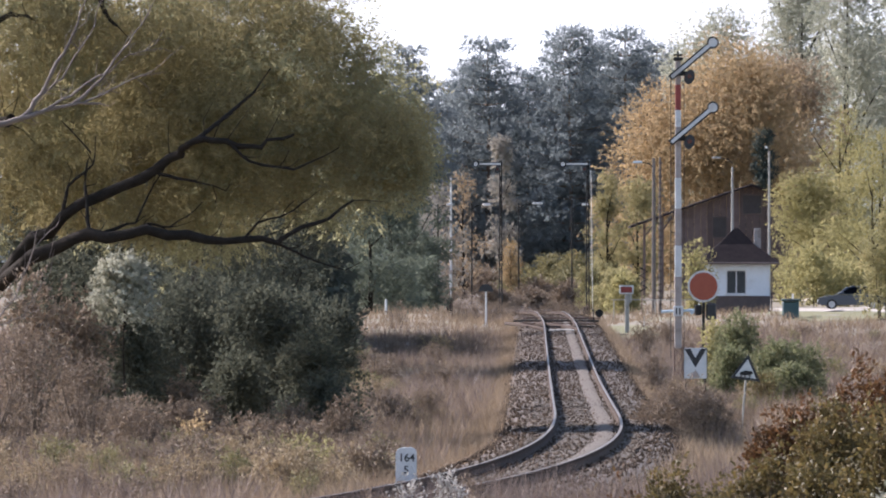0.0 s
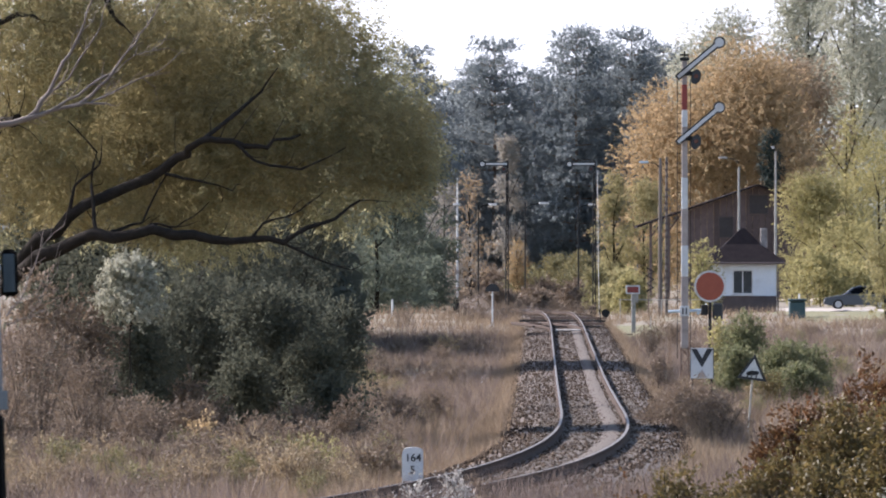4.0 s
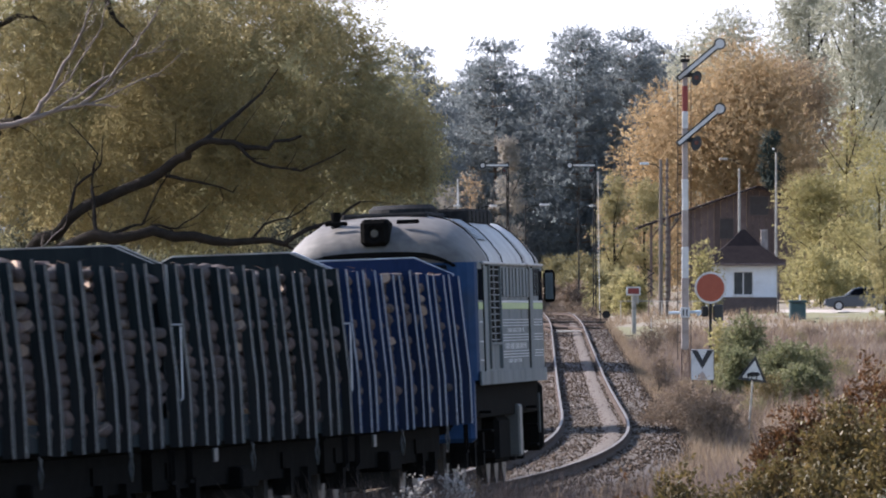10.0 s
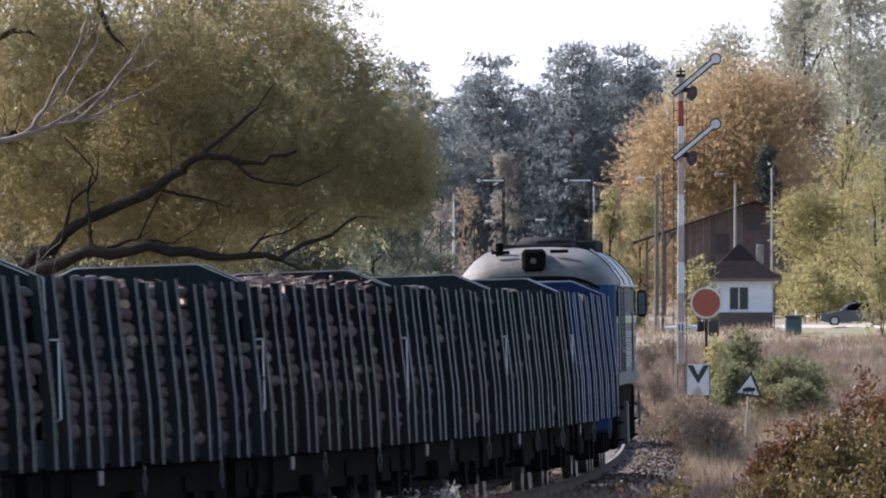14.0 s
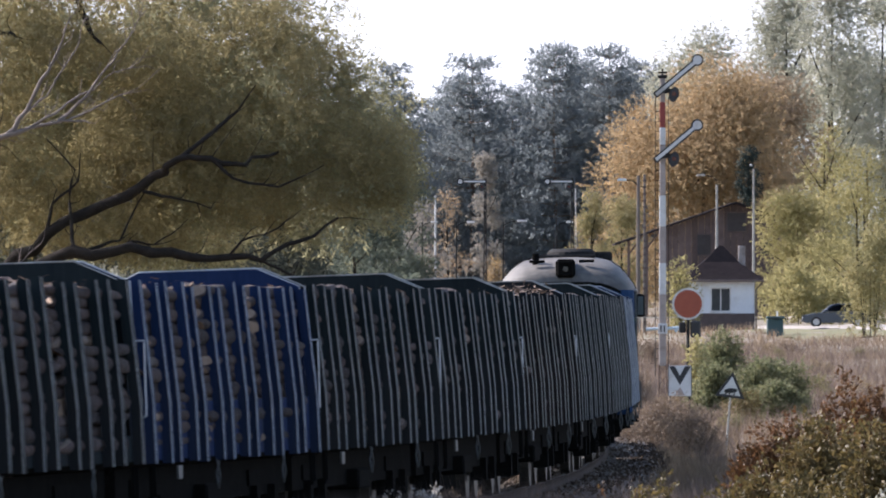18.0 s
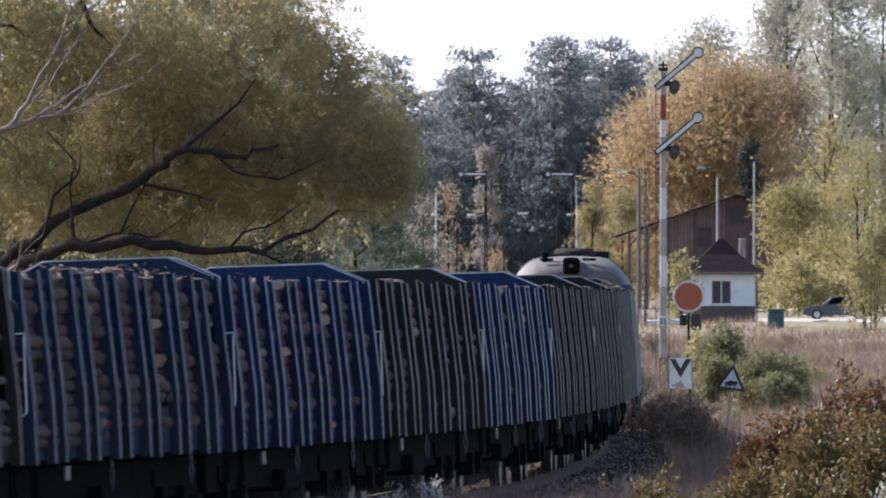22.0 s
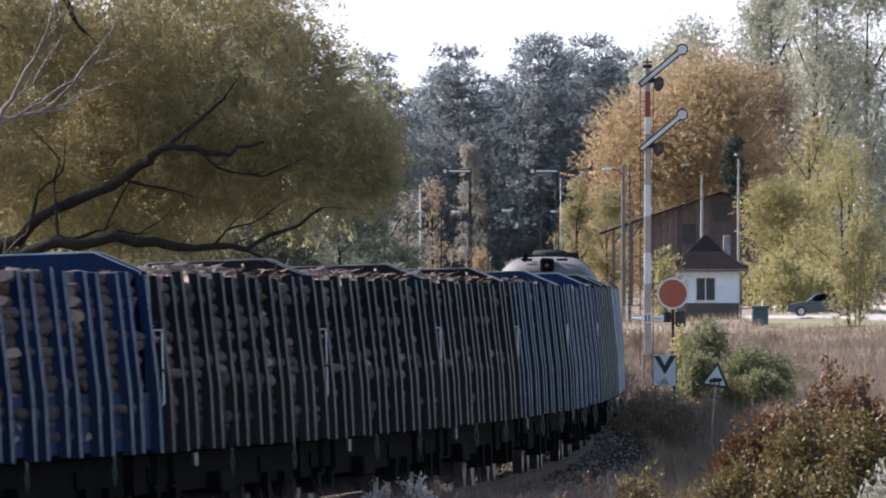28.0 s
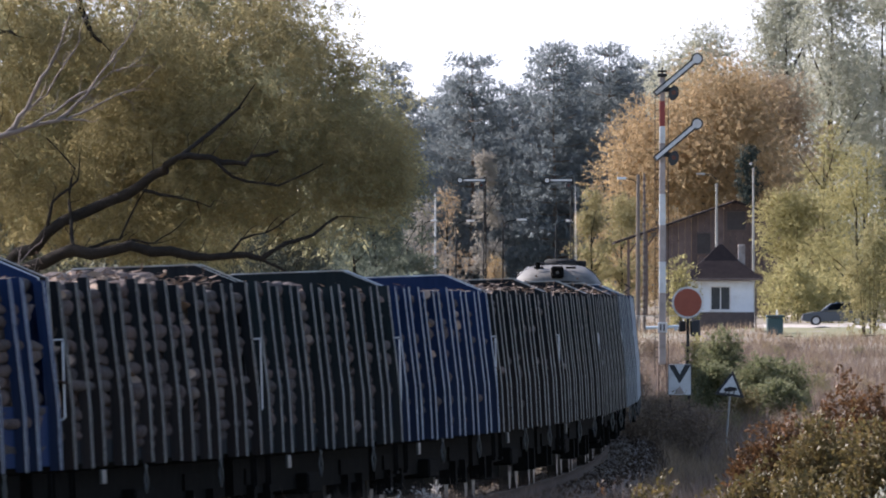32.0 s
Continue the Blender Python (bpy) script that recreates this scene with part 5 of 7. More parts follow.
# thickets of withered brush under and beside the willow, and along the track
for i, (x, y, w, h, m, nn) in enumerate((
        (-8.93, 276.0, 3.2, 3.3, "leaf_mauve", 7000), (-7.55, 274.0, 2.6, 2.5, "leaf_mauve", 6000), (-6.21, 270.0, 2.2, 1.6, "leaf_mauve", 4500),
        (-9.27, 262.0, 2.4, 2.0, "leaf_mauve", 5000), (-4.94, 268.0, 2.0, 0.95, "leaf_mauve", 3500), (-3.16, 275.0, 1.8, 1.0, "leaf_mauve", 3500),
        (-2.28, 285.0, 1.6, 1.3, "leaf_mauve", 3500), (-7.73, 258.0, 1.8, 1.1, "leaf_mauve", 3000), (-1.35, 330.0, 1.8, 1.2, "leaf_mauve", 3500),
        (-0.51, 345.0, 1.4, 1.0, "leaf_mauve", 2600), (6.38, 322.0, 1.6, 1.25, "leaf_mauve", 5000), (6.17, 345.0, 1.3, 1.2, "leaf_mauve", 3500),
        (6.70, 410.0, 1.2, 1.5, "leaf_mauve", 3000), (8.05, 520.0, 1.4, 1.5, "leaf_mauve", 3000), (6.40, 300.0, 1.2, 0.9, "leaf_mauve", 2600),
        (-2.26, 420.0, 2.0, 1.3, "leaf_mauve", 2600), (1.04, 520.0, 2.0, 1.1, "leaf_mauve", 2200), (8.86, 360.0, 1.6, 1.1, "leaf_hedge", 3000),
        (5.53, 302.0, 2.2, 1.55, "leaf_mauve", 7000), (5.00, 310.0, 1.5, 1.1, "leaf_mauve", 4500), (6.06, 296.0, 1.8, 1.3, "leaf_mauve", 5000),
        (-5.6, 286.0, 2.2, 1.25, "leaf_mauve", 6000), (-4.3, 284.0, 2.0, 1.0, "leaf_mauve", 5000), (-6.9, 284.0, 2.2, 1.4, "leaf_mauve", 6000), (-3.4, 288.0, 1.8, 1.2, "leaf_mauve", 5000), (-8.1, 283.0, 2.2, 1.7, "leaf_mauve", 6000),
        (0.67, 735.0, 3.0, 1.9, "leaf_mauve", 2600), (1.52, 730.0, 3.0, 1.5, "leaf_mauve", 2600), (2.33, 725.0, 2.8, 1.6, "leaf_mauve", 2600), (3.13, 720.0, 2.6, 1.4, "leaf_mauve", 2600), (3.85, 715.0, 2.2, 1.2, "leaf_mauve", 2200),
        (6.64, 760.0, 3.0, 1.3, "leaf_mauve", 2600), (7.68, 765.0, 3.0, 1.4, "leaf_mauve", 2600), (5.93, 775.0, 3.0, 1.3, "leaf_mauve", 2600),
        (10.89, 400.0, 2.0, 1.3, "leaf_hedge", 3000), (-2.34, 640.0, 2.2, 1.2, "leaf_mauve", 2000), (9.64, 560.0, 1.5, 1.3, "leaf_mauve", 2000),
)):
    shrub("withered_brush", grounded(x, y), w, w * 0.8, h, m, "withered brown brush with thin twigs" if m == "leaf_mauve" else "dull green and brown bramble brush", nn, 0.035, 400 + i, slim=0.35, clump_n=24, stems=26, group="withered brush", bark="twig")

# low leafy weeds in the meadow
def low_weeds():
    rnd = random.Random(17)
    kinds = [("leaf_tan", "low tan leafy weeds in the meadow"), ("leaf_mauve", "low withered brown weeds in the meadow"), ("leaf_olive", "low yellow-green weeds in the meadow"), ("leaf_mauve", "tangled withered brown weeds"), ("leaf_tan", "pale dry umbels in the meadow")]
    protos = []
    for k, (m, lab) in enumerate(kinds):
        protos.append(shrub("weed_clump", grounded(-4 - k, 262), 1.3, 1.3, 0.75, m, lab, 2600, 0.03, 600 + k, slim=0.4, clump_n=16, stems=18, group="low meadow weeds", bark="twig"))
    spots = [(rnd.uniform(-0.036, -0.0045), rnd.uniform(216, 292)) for _ in range(115)] + [(rnd.uniform(0.0155, 0.024), rnd.uniform(285, 420)) for _ in range(22)] + [(rnd.uniform(-0.008, 0.0005), rnd.uniform(300, 560)) for _ in range(30)] + [(rnd.uniform(0.018, 0.034), rnd.uniform(420, 640)) for _ in range(16)]
    for i, (q, y) in enumerate(spots):
        x = q * y
        if abs(x - float(np.interp(y, LY, LX))) < 3.4:
            continue
        sc = rnd.uniform(0.6, 1.25)
        m = Matrix.Translation(grounded(x, y)) @ Matrix.Rotation(rnd.uniform(0, 6.28), 4, "Z")
        p = protos[i % 5]
        t = copy_thing(p, m) if i >= 5 else p
        t.matrix_basis = m
        t.scale = (sc, sc, sc * rnd.uniform(0.7, 1.2))


low_weeds()

# the hedge close to the camera
for i, (x, y, w, h, m, lab, nn) in enumerate((
        (4.07, 152.0, 1.6, 2.45, "leaf_red", "red-brown autumn hedge bush", 17000),
        (4.64, 154.0, 0.4, 2.75, "leaf_red", "slim red-brown hedge shoot", 2500),
        (5.02, 150.0, 1.6, 2.85, "leaf_red", "tall red-brown autumn hedge bush", 18000),
        (4.36, 145.0, 1.6, 2.4, "leaf_hedge", "olive brown hedge bush with glossy leaves", 16000),
        (4.10, 139.0, 1.4, 1.95, "leaf_hedge", "olive brown hedge bush with glossy leaves", 12000),
        (4.72, 137.0, 1.3, 2.25, "leaf_hedge", "olive brown hedge bush with glossy leaves", 11000),
        (4.70, 132.0, 1.0, 1.75, "leaf_white", "leafy bush with pale silvery leaf tips", 7000),
        (4.42, 131.0, 0.6, 1.45, "leaf_white", "leafy bush with pale silvery leaf tips", 2600),
        (3.59, 147.0, 1.2, 2.0, "leaf_hedge", "olive brown hedge bush with glossy leaves", 11000),
        (3.27, 150.0, 0.9, 1.65, "leaf_hedge", "olive brown hedge bush with glossy leaves", 6000),
        (2.62, 152.0, 1.2, 1.9, "leaf_hedge", "low dark hedge bush", 8000),
        (2.15, 150.0, 1.1, 1.65, "leaf_red", "red-brown low hedge bush", 3500),
)):
    shrub("hedge_bush", grounded(x, y), w, w, h, m, lab, int(nn * 1.3), 0.03, 300 + i, slim=0.5, clump_n=34, group="hedge bushes before the track")
for i, (px, yy, h) in enumerate(((720, 148, 1.55), (780, 150, 1.7), (840, 152, 1.6), (910, 150, 1.5), (980, 152, 1.55), (1050, 150, 1.6), (660, 146, 1.35), (950, 146, 1.4), (1120, 146, 1.45))):
    x = (px - 784) * yy / 23000.0
    shrub("weed_clump", grounded(x, yy), 0.65, 0.65, h, "leaf_pale" if px in (720, 780) else "leaf_mauve", "tall pale seed-headed weeds before the track" if px in (720, 780) else "tall withered grey-brown weeds before the track", 2600, 0.028, 500 + i, slim=0.35, clump_n=18, stems=20, bark="twig", group="weeds before the track")


# ---- meadow ----
def blades(name, pts, h, w, material, label, lean=0.38):
    n = len(pts)
    a = RNG.random(n) * math.tau
    hh = h * (0.5 + 0.8 * RNG.random(n))
    ww = w * (0.6 + 0.8 * RNG.random(n))
    d = np.stack([np.cos(a), np.sin(a), np.zeros(n)], 1)
    ln = RNG.normal(size=(n, 3)) * lean * hh[:, None]
    ln[:, 2] = 0
    up = np.zeros((n, 3))
    up[:, 2] = hh
    v = np.stack([pts - d * ww[:, None], pts + d * ww[:, None], pts + up + ln], 1).reshape(-1, 3)
    return tagged(link(name, mesh_np(name, v, np.arange(3 * n).reshape(-1, 3)), M[material]), label, "grass", kind="stuff")


def scatter(n, y0, y1, x_of, keep, power=1.0):
    y = y0 * (y1 / y0) ** RNG.random(n)
    lo, hi = x_of(y)
    x = lo + (hi - lo) * RNG.random(n)
    k = keep(x, y)
    x, y = x[k], y[k]
    return np.stack([x, y, ground_z(x, y) - 0.03], 1)


def off_track(x, y, a=2.3):
    return (abs(x - np.interp(y, LY, LX)) > a) & ~((x > 6.9) & (x < 10.4) & (y > 604) & (y < 690))


def patchy(x, y, f=0.25, lim=0.0):
    return np.sin(x * f * 2.3 + np.sin(y * f * 0.31) * 2) + np.sin(y * f * 0.43 + x * f) + RNG.normal(size=len(x)) * 0.5 > lim


def wedge(y):
    return -0.040 * y - 1, 0.037 * y + 1


blades("dry_grass", scatter(170000, 178, 640, wedge, lambda x, y: off_track(x, y, 1.95) & (np.hypot(x + 0.6, y - 213) > 1.5)), 0.5, 0.011, "grass_dry", "tall dry straw-coloured meadow grass")
blades("withered_weeds", scatter(55000, 185, 640, wedge, lambda x, y: off_track(x, y, 2.7) & patchy(x, y)), 0.8, 0.012, "grass_mauve", "withered brown-mauve weeds")
blades("withered_weeds", scatter(45000, 370, 640, wedge, lambda x, y: off_track(x, y, 2.6)), 0.6, 0.016, "grass_mauve", "withered brown-mauve weeds")
blades("near_weeds", scatter(45000, 130, 172, lambda y: (-0.004 * y - 1, 0.03 * y), lambda x, y: off_track(x, y, 3.2)), 1.25, 0.009, "grass_mauve", "withered grey-brown weeds before the track")
def verge(n, a, b):
    s_, o = 170 + 560 * RNG.random(n) ** 1.3, RNG.uniform(a, b, n) * RNG.choice((-1, 1), n)
    return np.array([on_track(q, w, -0.22 - max(0, abs(w) - 1.65) * 0.5) for q, w in zip(s_, o)])


blades("verge_weeds", verge(22000, 2.0, 2.9), 0.32, 0.010, "grass_dry", "short dry weeds on the ballast's edge")
blades("track_weeds", scatter(9000, 716, 960, lambda y: (np.interp(y, LY, LX) - 2.6, np.interp(y, LY, LX) + 2.6), lambda x, y: y > 0), 0.42, 0.022, "grass_mauve", "dull withered weeds on the far track")
blades("far_grass", scatter(40000, 600, 1040, wedge, lambda x, y: off_track(x, y, 3.0) & ~((x > 19) & (y > 685) & (y < 860))), 0.5, 0.025, "grass_dry", "dry grass on the station ground")


# ---- signals, posts and signs ----
M["white"] = mat("white_paint", (0.533, 0.527, 0.504), (0.654, 0.646, 0.622), 0.55, 2.5, 0.05, stain=(0.413, 0.391, 0.353))
M["red"] = mat("faded_red_paint", (0.19, 0.030, 0.024), (0.26, 0.046, 0.034), 0.6, 3, 0.05)
M["pink_grey"] = mat("weathered_pink_grey_paint", (0.30, 0.25, 0.22), (0.40, 0.34, 0.30), 0.7, 3, 0.1, stain=(0.22, 0.18, 0.15))
M["iron"] = mat("dark_iron", (0.018, 0.018, 0.018), (0.04, 0.037, 0.034), 0.9, 4, 0.2, spec=0.2)
M["rusty"] = mat("rusty_iron", (0.09, 0.055, 0.04), (0.17, 0.11, 0.08), 0.85, 4, 0.3)
M["orange_disc"] = mat("orange_red_enamel", (0.27, 0.055, 0.026), (0.35, 0.080, 0.036), 0.5, 3, 0.03)
M["black_paint"] = mat("black_paint", (0.012, 0.012, 0.013), (0.025, 0.025, 0.026), 0.5, 4)
M["concrete"] = mat("grey_concrete", (0.27, 0.25, 0.22), (0.38, 0.36, 0.32), 0.9, 3, 0.4, stain=(0.20, 0.18, 0.15))
M["blue_iron"] = mat("pale_blue_paint", (0.42, 0.52, 0.58), (0.52, 0.60, 0.64), 0.6, 5)
# plank brown made paler, with the haze before the station painted in
M["brown_plank"] = mat("brown_planks", (0.100, 0.074, 0.068), (0.150, 0.112, 0.100), 0.9, 1.6, 0.4, vary="object", var=0.2, spec=0.1)
M["roof_dark"] = mat("dark_roofing", (0.02, 0.016, 0.017), (0.034, 0.027, 0.026), 0.95, 2, 0.3, vary="object", var=0.15, spec=0.02)
M["plaster"] = mat("white_plaster", (0.60, 0.62, 0.64), (0.70, 0.72, 0.73), 0.9, 1.2, 0.1, stain=(0.54, 0.54, 0.53))
M["plinth"] = mat("brown_plinth", (0.075, 0.055, 0.05), (0.11, 0.085, 0.075), 0.85, 2, 0.3)
M["car_paint"] = mat("slate_car_paint", (0.035, 0.045, 0.06), (0.045, 0.055, 0.072), 0.3, 1.2, spec=0.6)
M["tyre"] = mat("tyre_rubber", (0.012, 0.012, 0.012), (0.02, 0.02, 0.02), 0.85, 5)
M["alloy"] = mat("alloy_rim", (0.35, 0.35, 0.36), (0.45, 0.45, 0.46), 0.35, 5, metal=0.8)
M["bin_teal"] = mat("dark_teal_plastic", (0.025, 0.06, 0.065), (0.04, 0.085, 0.09), 0.55, 2)
M["pane_dull"] = mat("dull_window_pane", (0.05, 0.044, 0.042), (0.07, 0.062, 0.06), 0.6, 2, spec=0.1)
M["pane_grey"] = mat("dark_curtained_pane", (0.030, 0.033, 0.034), (0.050, 0.054, 0.054), 0.4, 2, spec=0.3)
M["pole_grey"] = mat("weathered_grey_brown_pole", (0.12, 0.10, 0.086), (0.19, 0.165, 0.145), 0.9, 3, 0.2, spec=0.1)
M["red_lamp"] = mat("red_lamp_glass", (0.06, 0.012, 0.01), (0.09, 0.016, 0.012), 0.2, 3)


def disc(bm, c, r, y0, y1, sides=24):
    tube(bm, ((c[0], y0, c[1]), (c[0], y1, c[1])), r, sides)


def semaphore_arm(parent, pivot, ang, length, w, r, m_face="white"):
    """A signal arm turned ang degrees up from pointing right, with a round end."""
    tr = Matrix.Translation(pivot) @ Matrix.Rotation(radians(-ang), 4, "Y")
    bm = bmesh.new()
    box(bm, -0.32, length, -0.02, 0.02, -w / 2, w / 2)
    disc(bm, (length + r * 0.6, 0), r, -0.022, 0.02, 20)
    bm.transform(tr)
    arm = part("arm", bm, M["black_paint"], parent, "signal arm with a dark rim and a pale round end")
    bm = bmesh.new()
    box(bm, -0.26, length - 0.02, -0.034, -0.026, -w / 2 + 0.05, w / 2 - 0.05)
    bm.transform(tr)
    part("arm_face", bm, M[m_face], arm, "pale painted arm face")
    bm = bmesh.new()
    disc(bm, (length + r * 0.6, 0), r - 0.05, -0.036, -0.028, 20)
    bm.transform(tr)
    part("arm_disc", bm, M[m_face], arm)
    return arm


def lamp_box(parent, c):
    bm = bmesh.new()
    disc(bm, (0, 0), 0.17, -0.12, 0.12, 16)
    for v in bm.verts:
        v.co.z *= 1.5
    bm.transform(Matrix.Translation(c) @ Matrix.Rotation(0.25, 4, "Y"))
    sp = part("spectacle", bm, M["black_paint"], parent, "black oval signal spectacle")
    bm = bmesh.new()
    disc(bm, (c[0], c[2] + 0.02), 0.08, c[1] - 0.14, c[1] - 0.118, 12)
    part("lamp_glass", bm, M["red_lamp"], sp)


def build_home_signal():
    x, y = 7.85, 434.0
    z = float(ground_z(x, y))
    sig = empty("semaphore_signal", Matrix.Translation((x, y, z)), "tall semaphore signal with two raised arms on a banded mast", "signal")
    def zz(v):
        return 3.6 + (445 - v) / 53.0 - z
    lo = bmesh.new()
    for sx in (-0.13, 0.13):
        for sy in (-0.13, 0.13):
            tube(lo, ((sx, sy, -0.2), (sx, sy, 1.4)), 0.03, 6)
    for k in range(4):
        a = k * 0.35
        tube(lo, ((-0.13, -0.13, a), (0.13, -0.13, a + 0.35)), 0.015, 5)
        tube(lo, ((0.13, 0.13, a), (-0.13, 0.13, a + 0.35)), 0.015, 5)
        tube(lo, ((0.13, -0.13, a), (0.13, 0.13, a + 0.35)), 0.015, 5)
    part("lattice_base", lo, M["rusty"], sig, "rusty lattice mast foot")
    bands = ((590, 1.4, "pink_grey"), (490, None, "pink_grey"), (435, None, "white"), (370, None, "pink_grey"), (315, None, "white"), (225, None, "pink_grey"), (195, None, "white"), (150, None, "red"), (108, None, "pink_grey"))
    a = 1.35
    for v, _, m in bands[1:]:
        b = zz(v)
        w = 0.135 - 0.045 * (b / 11.0)
        part("mast_band", bevelled(-w, w, -w, w, a, b, 0.015), M[m], sig)
        a = b
    part("mast_cap", bevelled(-0.16, 0.16, -0.16, 0.16, a, a + 0.12, 0.03), M["iron"], sig)
    bm = bmesh.new()
    tube(bm, ((0, 0, a + 0.1), (0, 0, a + 0.32)), 0.03, 8)
    tube(bm, ((-0.15, 0, a + 0.2), (0.15, 0, a + 0.2)), 0.03, 8)
    part("pulley", bm, M["iron"], sig)
    for px, pz in ((-0.02, zz(128)), (-0.02, zz(243))):
        semaphore_arm(sig, (px, -0.2, pz), 40 if pz > 8 else 50, 1.42 if pz > 8 else 1.2, 0.21, 0.2)
        bm = bmesh.new()
        box(bm, -0.14, 0.4, -0.16, 0.1, pz - 0.12, pz + 0.03)
        part("arm_bracket", bm, M["iron"], sig)
        lamp_box(sig, (0.38, -0.1, pz - 0.16))
    for px in (-0.24, 0.2):
        bm = bmesh.new()
        tube(bm, ((px, 0.05, 1.0), (px, 0.05, zz(140))), 0.014, 5)
        part("pull_rod", bm, M["iron"], sig)
    bm = bmesh.new()
    for k in range(26):
        zk = 1.6 + k * 0.33
        tube(bm, ((-0.24, 0.12, zk), (-0.06, 0.12, zk)), 0.012, 5)
    tagged(part("ladder", bm, M["iron"], sig), kind="stuff")
    part("mast_plate", bevelled(-0.16, 0.16, -0.2, -0.16, zz(560), zz(542), 0.01), M["white"], sig, "white plate with dark bars")
    part("plate_bar", bevelled(-0.08, -0.03, -0.21, -0.201, zz(557), zz(545), 0.004), M["black_paint"], sig)
    part("plate_bar", bevelled(0.03, 0.08, -0.21, -0.201, zz(557), zz(545), 0.004), M["black_paint"], sig)
    bm = bmesh.new()
    tube(bm, ((-0.55, 0, zz(552)), (0.75, 0, zz(549))), 0.05, 8)
    tube(bm, ((0.42, 0, zz(556)), (0.75, 0, zz(540))), 0.05, 8)
    part("wire_wheel_bar", bm, M["blue_iron"], sig, "pale blue wire wheel bracket")


build_home_signal()


def build_distant_disc():
    x, y = 8.52, 425.0
    z = float(ground_z(x, y))
    d = empty("disc_signal", Matrix.Translation((x, y, z)), "round orange-red distant signal disc on an iron post", "signal")
    zc = 3.6 - (507 - 445) / 54.1 - z
    bm = bmesh.new()
    tube(bm, ((0, 0.05, -0.2), (0, 0.05, zc)), 0.05, 10)
    part("post", bm, M["iron"], d)
    bm = bmesh.new()
    disc(bm, (0, zc), 0.52, -0.03, 0.0, 36)
    rim = part("rim", bm, M["white"], d, "pale rim")
    bm = bmesh.new()
    disc(bm, (0, zc), 0.455, -0.045, -0.032, 36)
    part("disc_face", bm, M["orange_disc"], d, "orange-red enamel disc")
    part("lamp_case", bevelled(0.08, 0.42, 0.0, 0.3, zc - 1.1, zc - 0.55, 0.05), M["black_paint"], d, "black lamp case")
    part("weight", bevelled(-0.3, -0.06, 0.0, 0.2, zc - 0.95, zc - 0.6, 0.04), M["iron"], d)


build_distant_disc()


def build_v_board():
    x, y = 7.44, 383.0
    z = float(ground_z(x, y))
    d = empty("marker_board", Matrix.Translation((x, y, z)), "white trackside marker board with a black chevron", "sign")
    zt, zb = 3.6 - (616 - 445) / 60.0 - z, 3.6 - (670 - 445) / 60.0 - z
    h = zt - zb
    for sx in (-0.28, 0.28):
        part("post", bevelled(sx - 0.03, sx + 0.03, 0.03, 0.08, -0.2, zt - 0.05, 0.008), M["iron"], d)
    part("board", bevelled(-0.35, 0.35, 0.0, 0.028, zb, zt, 0.006), M["white"], d, "white enamel board")
    def poly(name, pts, m, y0):
        bm = bmesh.new()
        a = [bm.verts.new((px, y0, zb + pz * h)) for px, pz in pts]
        b = [bm.verts.new((px, y0 + 0.004, zb + pz * h)) for px, pz in pts]
        bm.faces.new(a)
        bm.faces.new(b[::-1])
        for k in range(len(pts)):
            bm.faces.new((a[k], b[k], b[(k + 1) % len(pts)], a[(k + 1) % len(pts)]))
        bmesh.ops.recalc_face_normals(bm, faces=bm.faces[:])
        return part(name, bm, m, d)
    poly("chevron", ((-0.33, 0.98), (-0.15, 0.98), (0.0, 0.66), (0.15, 0.98), (0.33, 0.98), (0.0, 0.36)), M["black_paint"], -0.006)
    poly("lower_triangle", ((-0.16, 0.02), (0.16, 0.02), (0.0, 0.30)), M["pink_grey"], -0.006)
    for sx in (-0.35, 0.33):
        part("edge_strip", bevelled(sx, sx + 0.02, -0.008, -0.002, zb, zt, 0.001), M["black_paint"], d)


build_v_board()


def build_triangle():
    x, y = 7.22, 315.0
    z = float(ground_z(x, y))
    zt = 3.6 - (676 - 445) / 73.0 - z
    d = empty("warning_sign", Matrix.Translation((x, y, z)) @ Matrix.Rotation(radians(4.5), 4, "Y"), "tilted triangular warning sign with a black border on a thin post", "sign")
    bm = bmesh.new()
    tube(bm, ((0, 0.03, -0.3), (0, 0.03, zt + 0.3)), 0.024, 8)
    part("post", bm, M["concrete"], d, "thin grey post")
    def tri(name, s, y0, y1, m):
        bm = bmesh.new()
        c = zt + 0.26
        pts = [(s * math.sin(a), c + s * math.cos(a)) for a in (radians(3), radians(123), radians(243))]
        a = [bm.verts.new((px, y0, pz)) for px, pz in pts]
        b = [bm.verts.new((px, y1, pz)) for px, pz in pts]
        bm.faces.new(a)
        bm.faces.new(b[::-1])
        for k in range(3):
            bm.faces.new((a[k], b[k], b[(k + 1) % 3], a[(k + 1) % 3]))
        bmesh.ops.recalc_face_normals(bm, faces=bm.faces[:])
        return part(name, bm, m, d)
    tri("border", 0.42, -0.01, 0.01, M["black_paint"])
    tri("face", 0.30, -0.02, -0.012, M["white"])
    bm = bmesh.new()
    c = zt + 0.22
    for px, pz, r, s in ((0.0, c, 0.10, 0.6), (0.10, c + 0.01, 0.06, 0.8), (-0.09, c - 0.02, 0.07, 0.7)):
        vs = [bm.verts.new((px + r * math.cos(k * math.tau / 14), -0.026, pz + r * s * math.sin(k * math.tau / 14))) for k in range(14)]
        bm.faces.new(vs)
    for px in (-0.12, -0.03, 0.09):
        box(bm, px - 0.015, px + 0.015, -0.027, -0.0235, c - 0.11, c - 0.02)
    bmesh.ops.recalc_face_normals(bm, faces=bm.faces[:])
    part("pictogram", bm, M["black_paint"], d, "dark pictogram")


build_triangle()


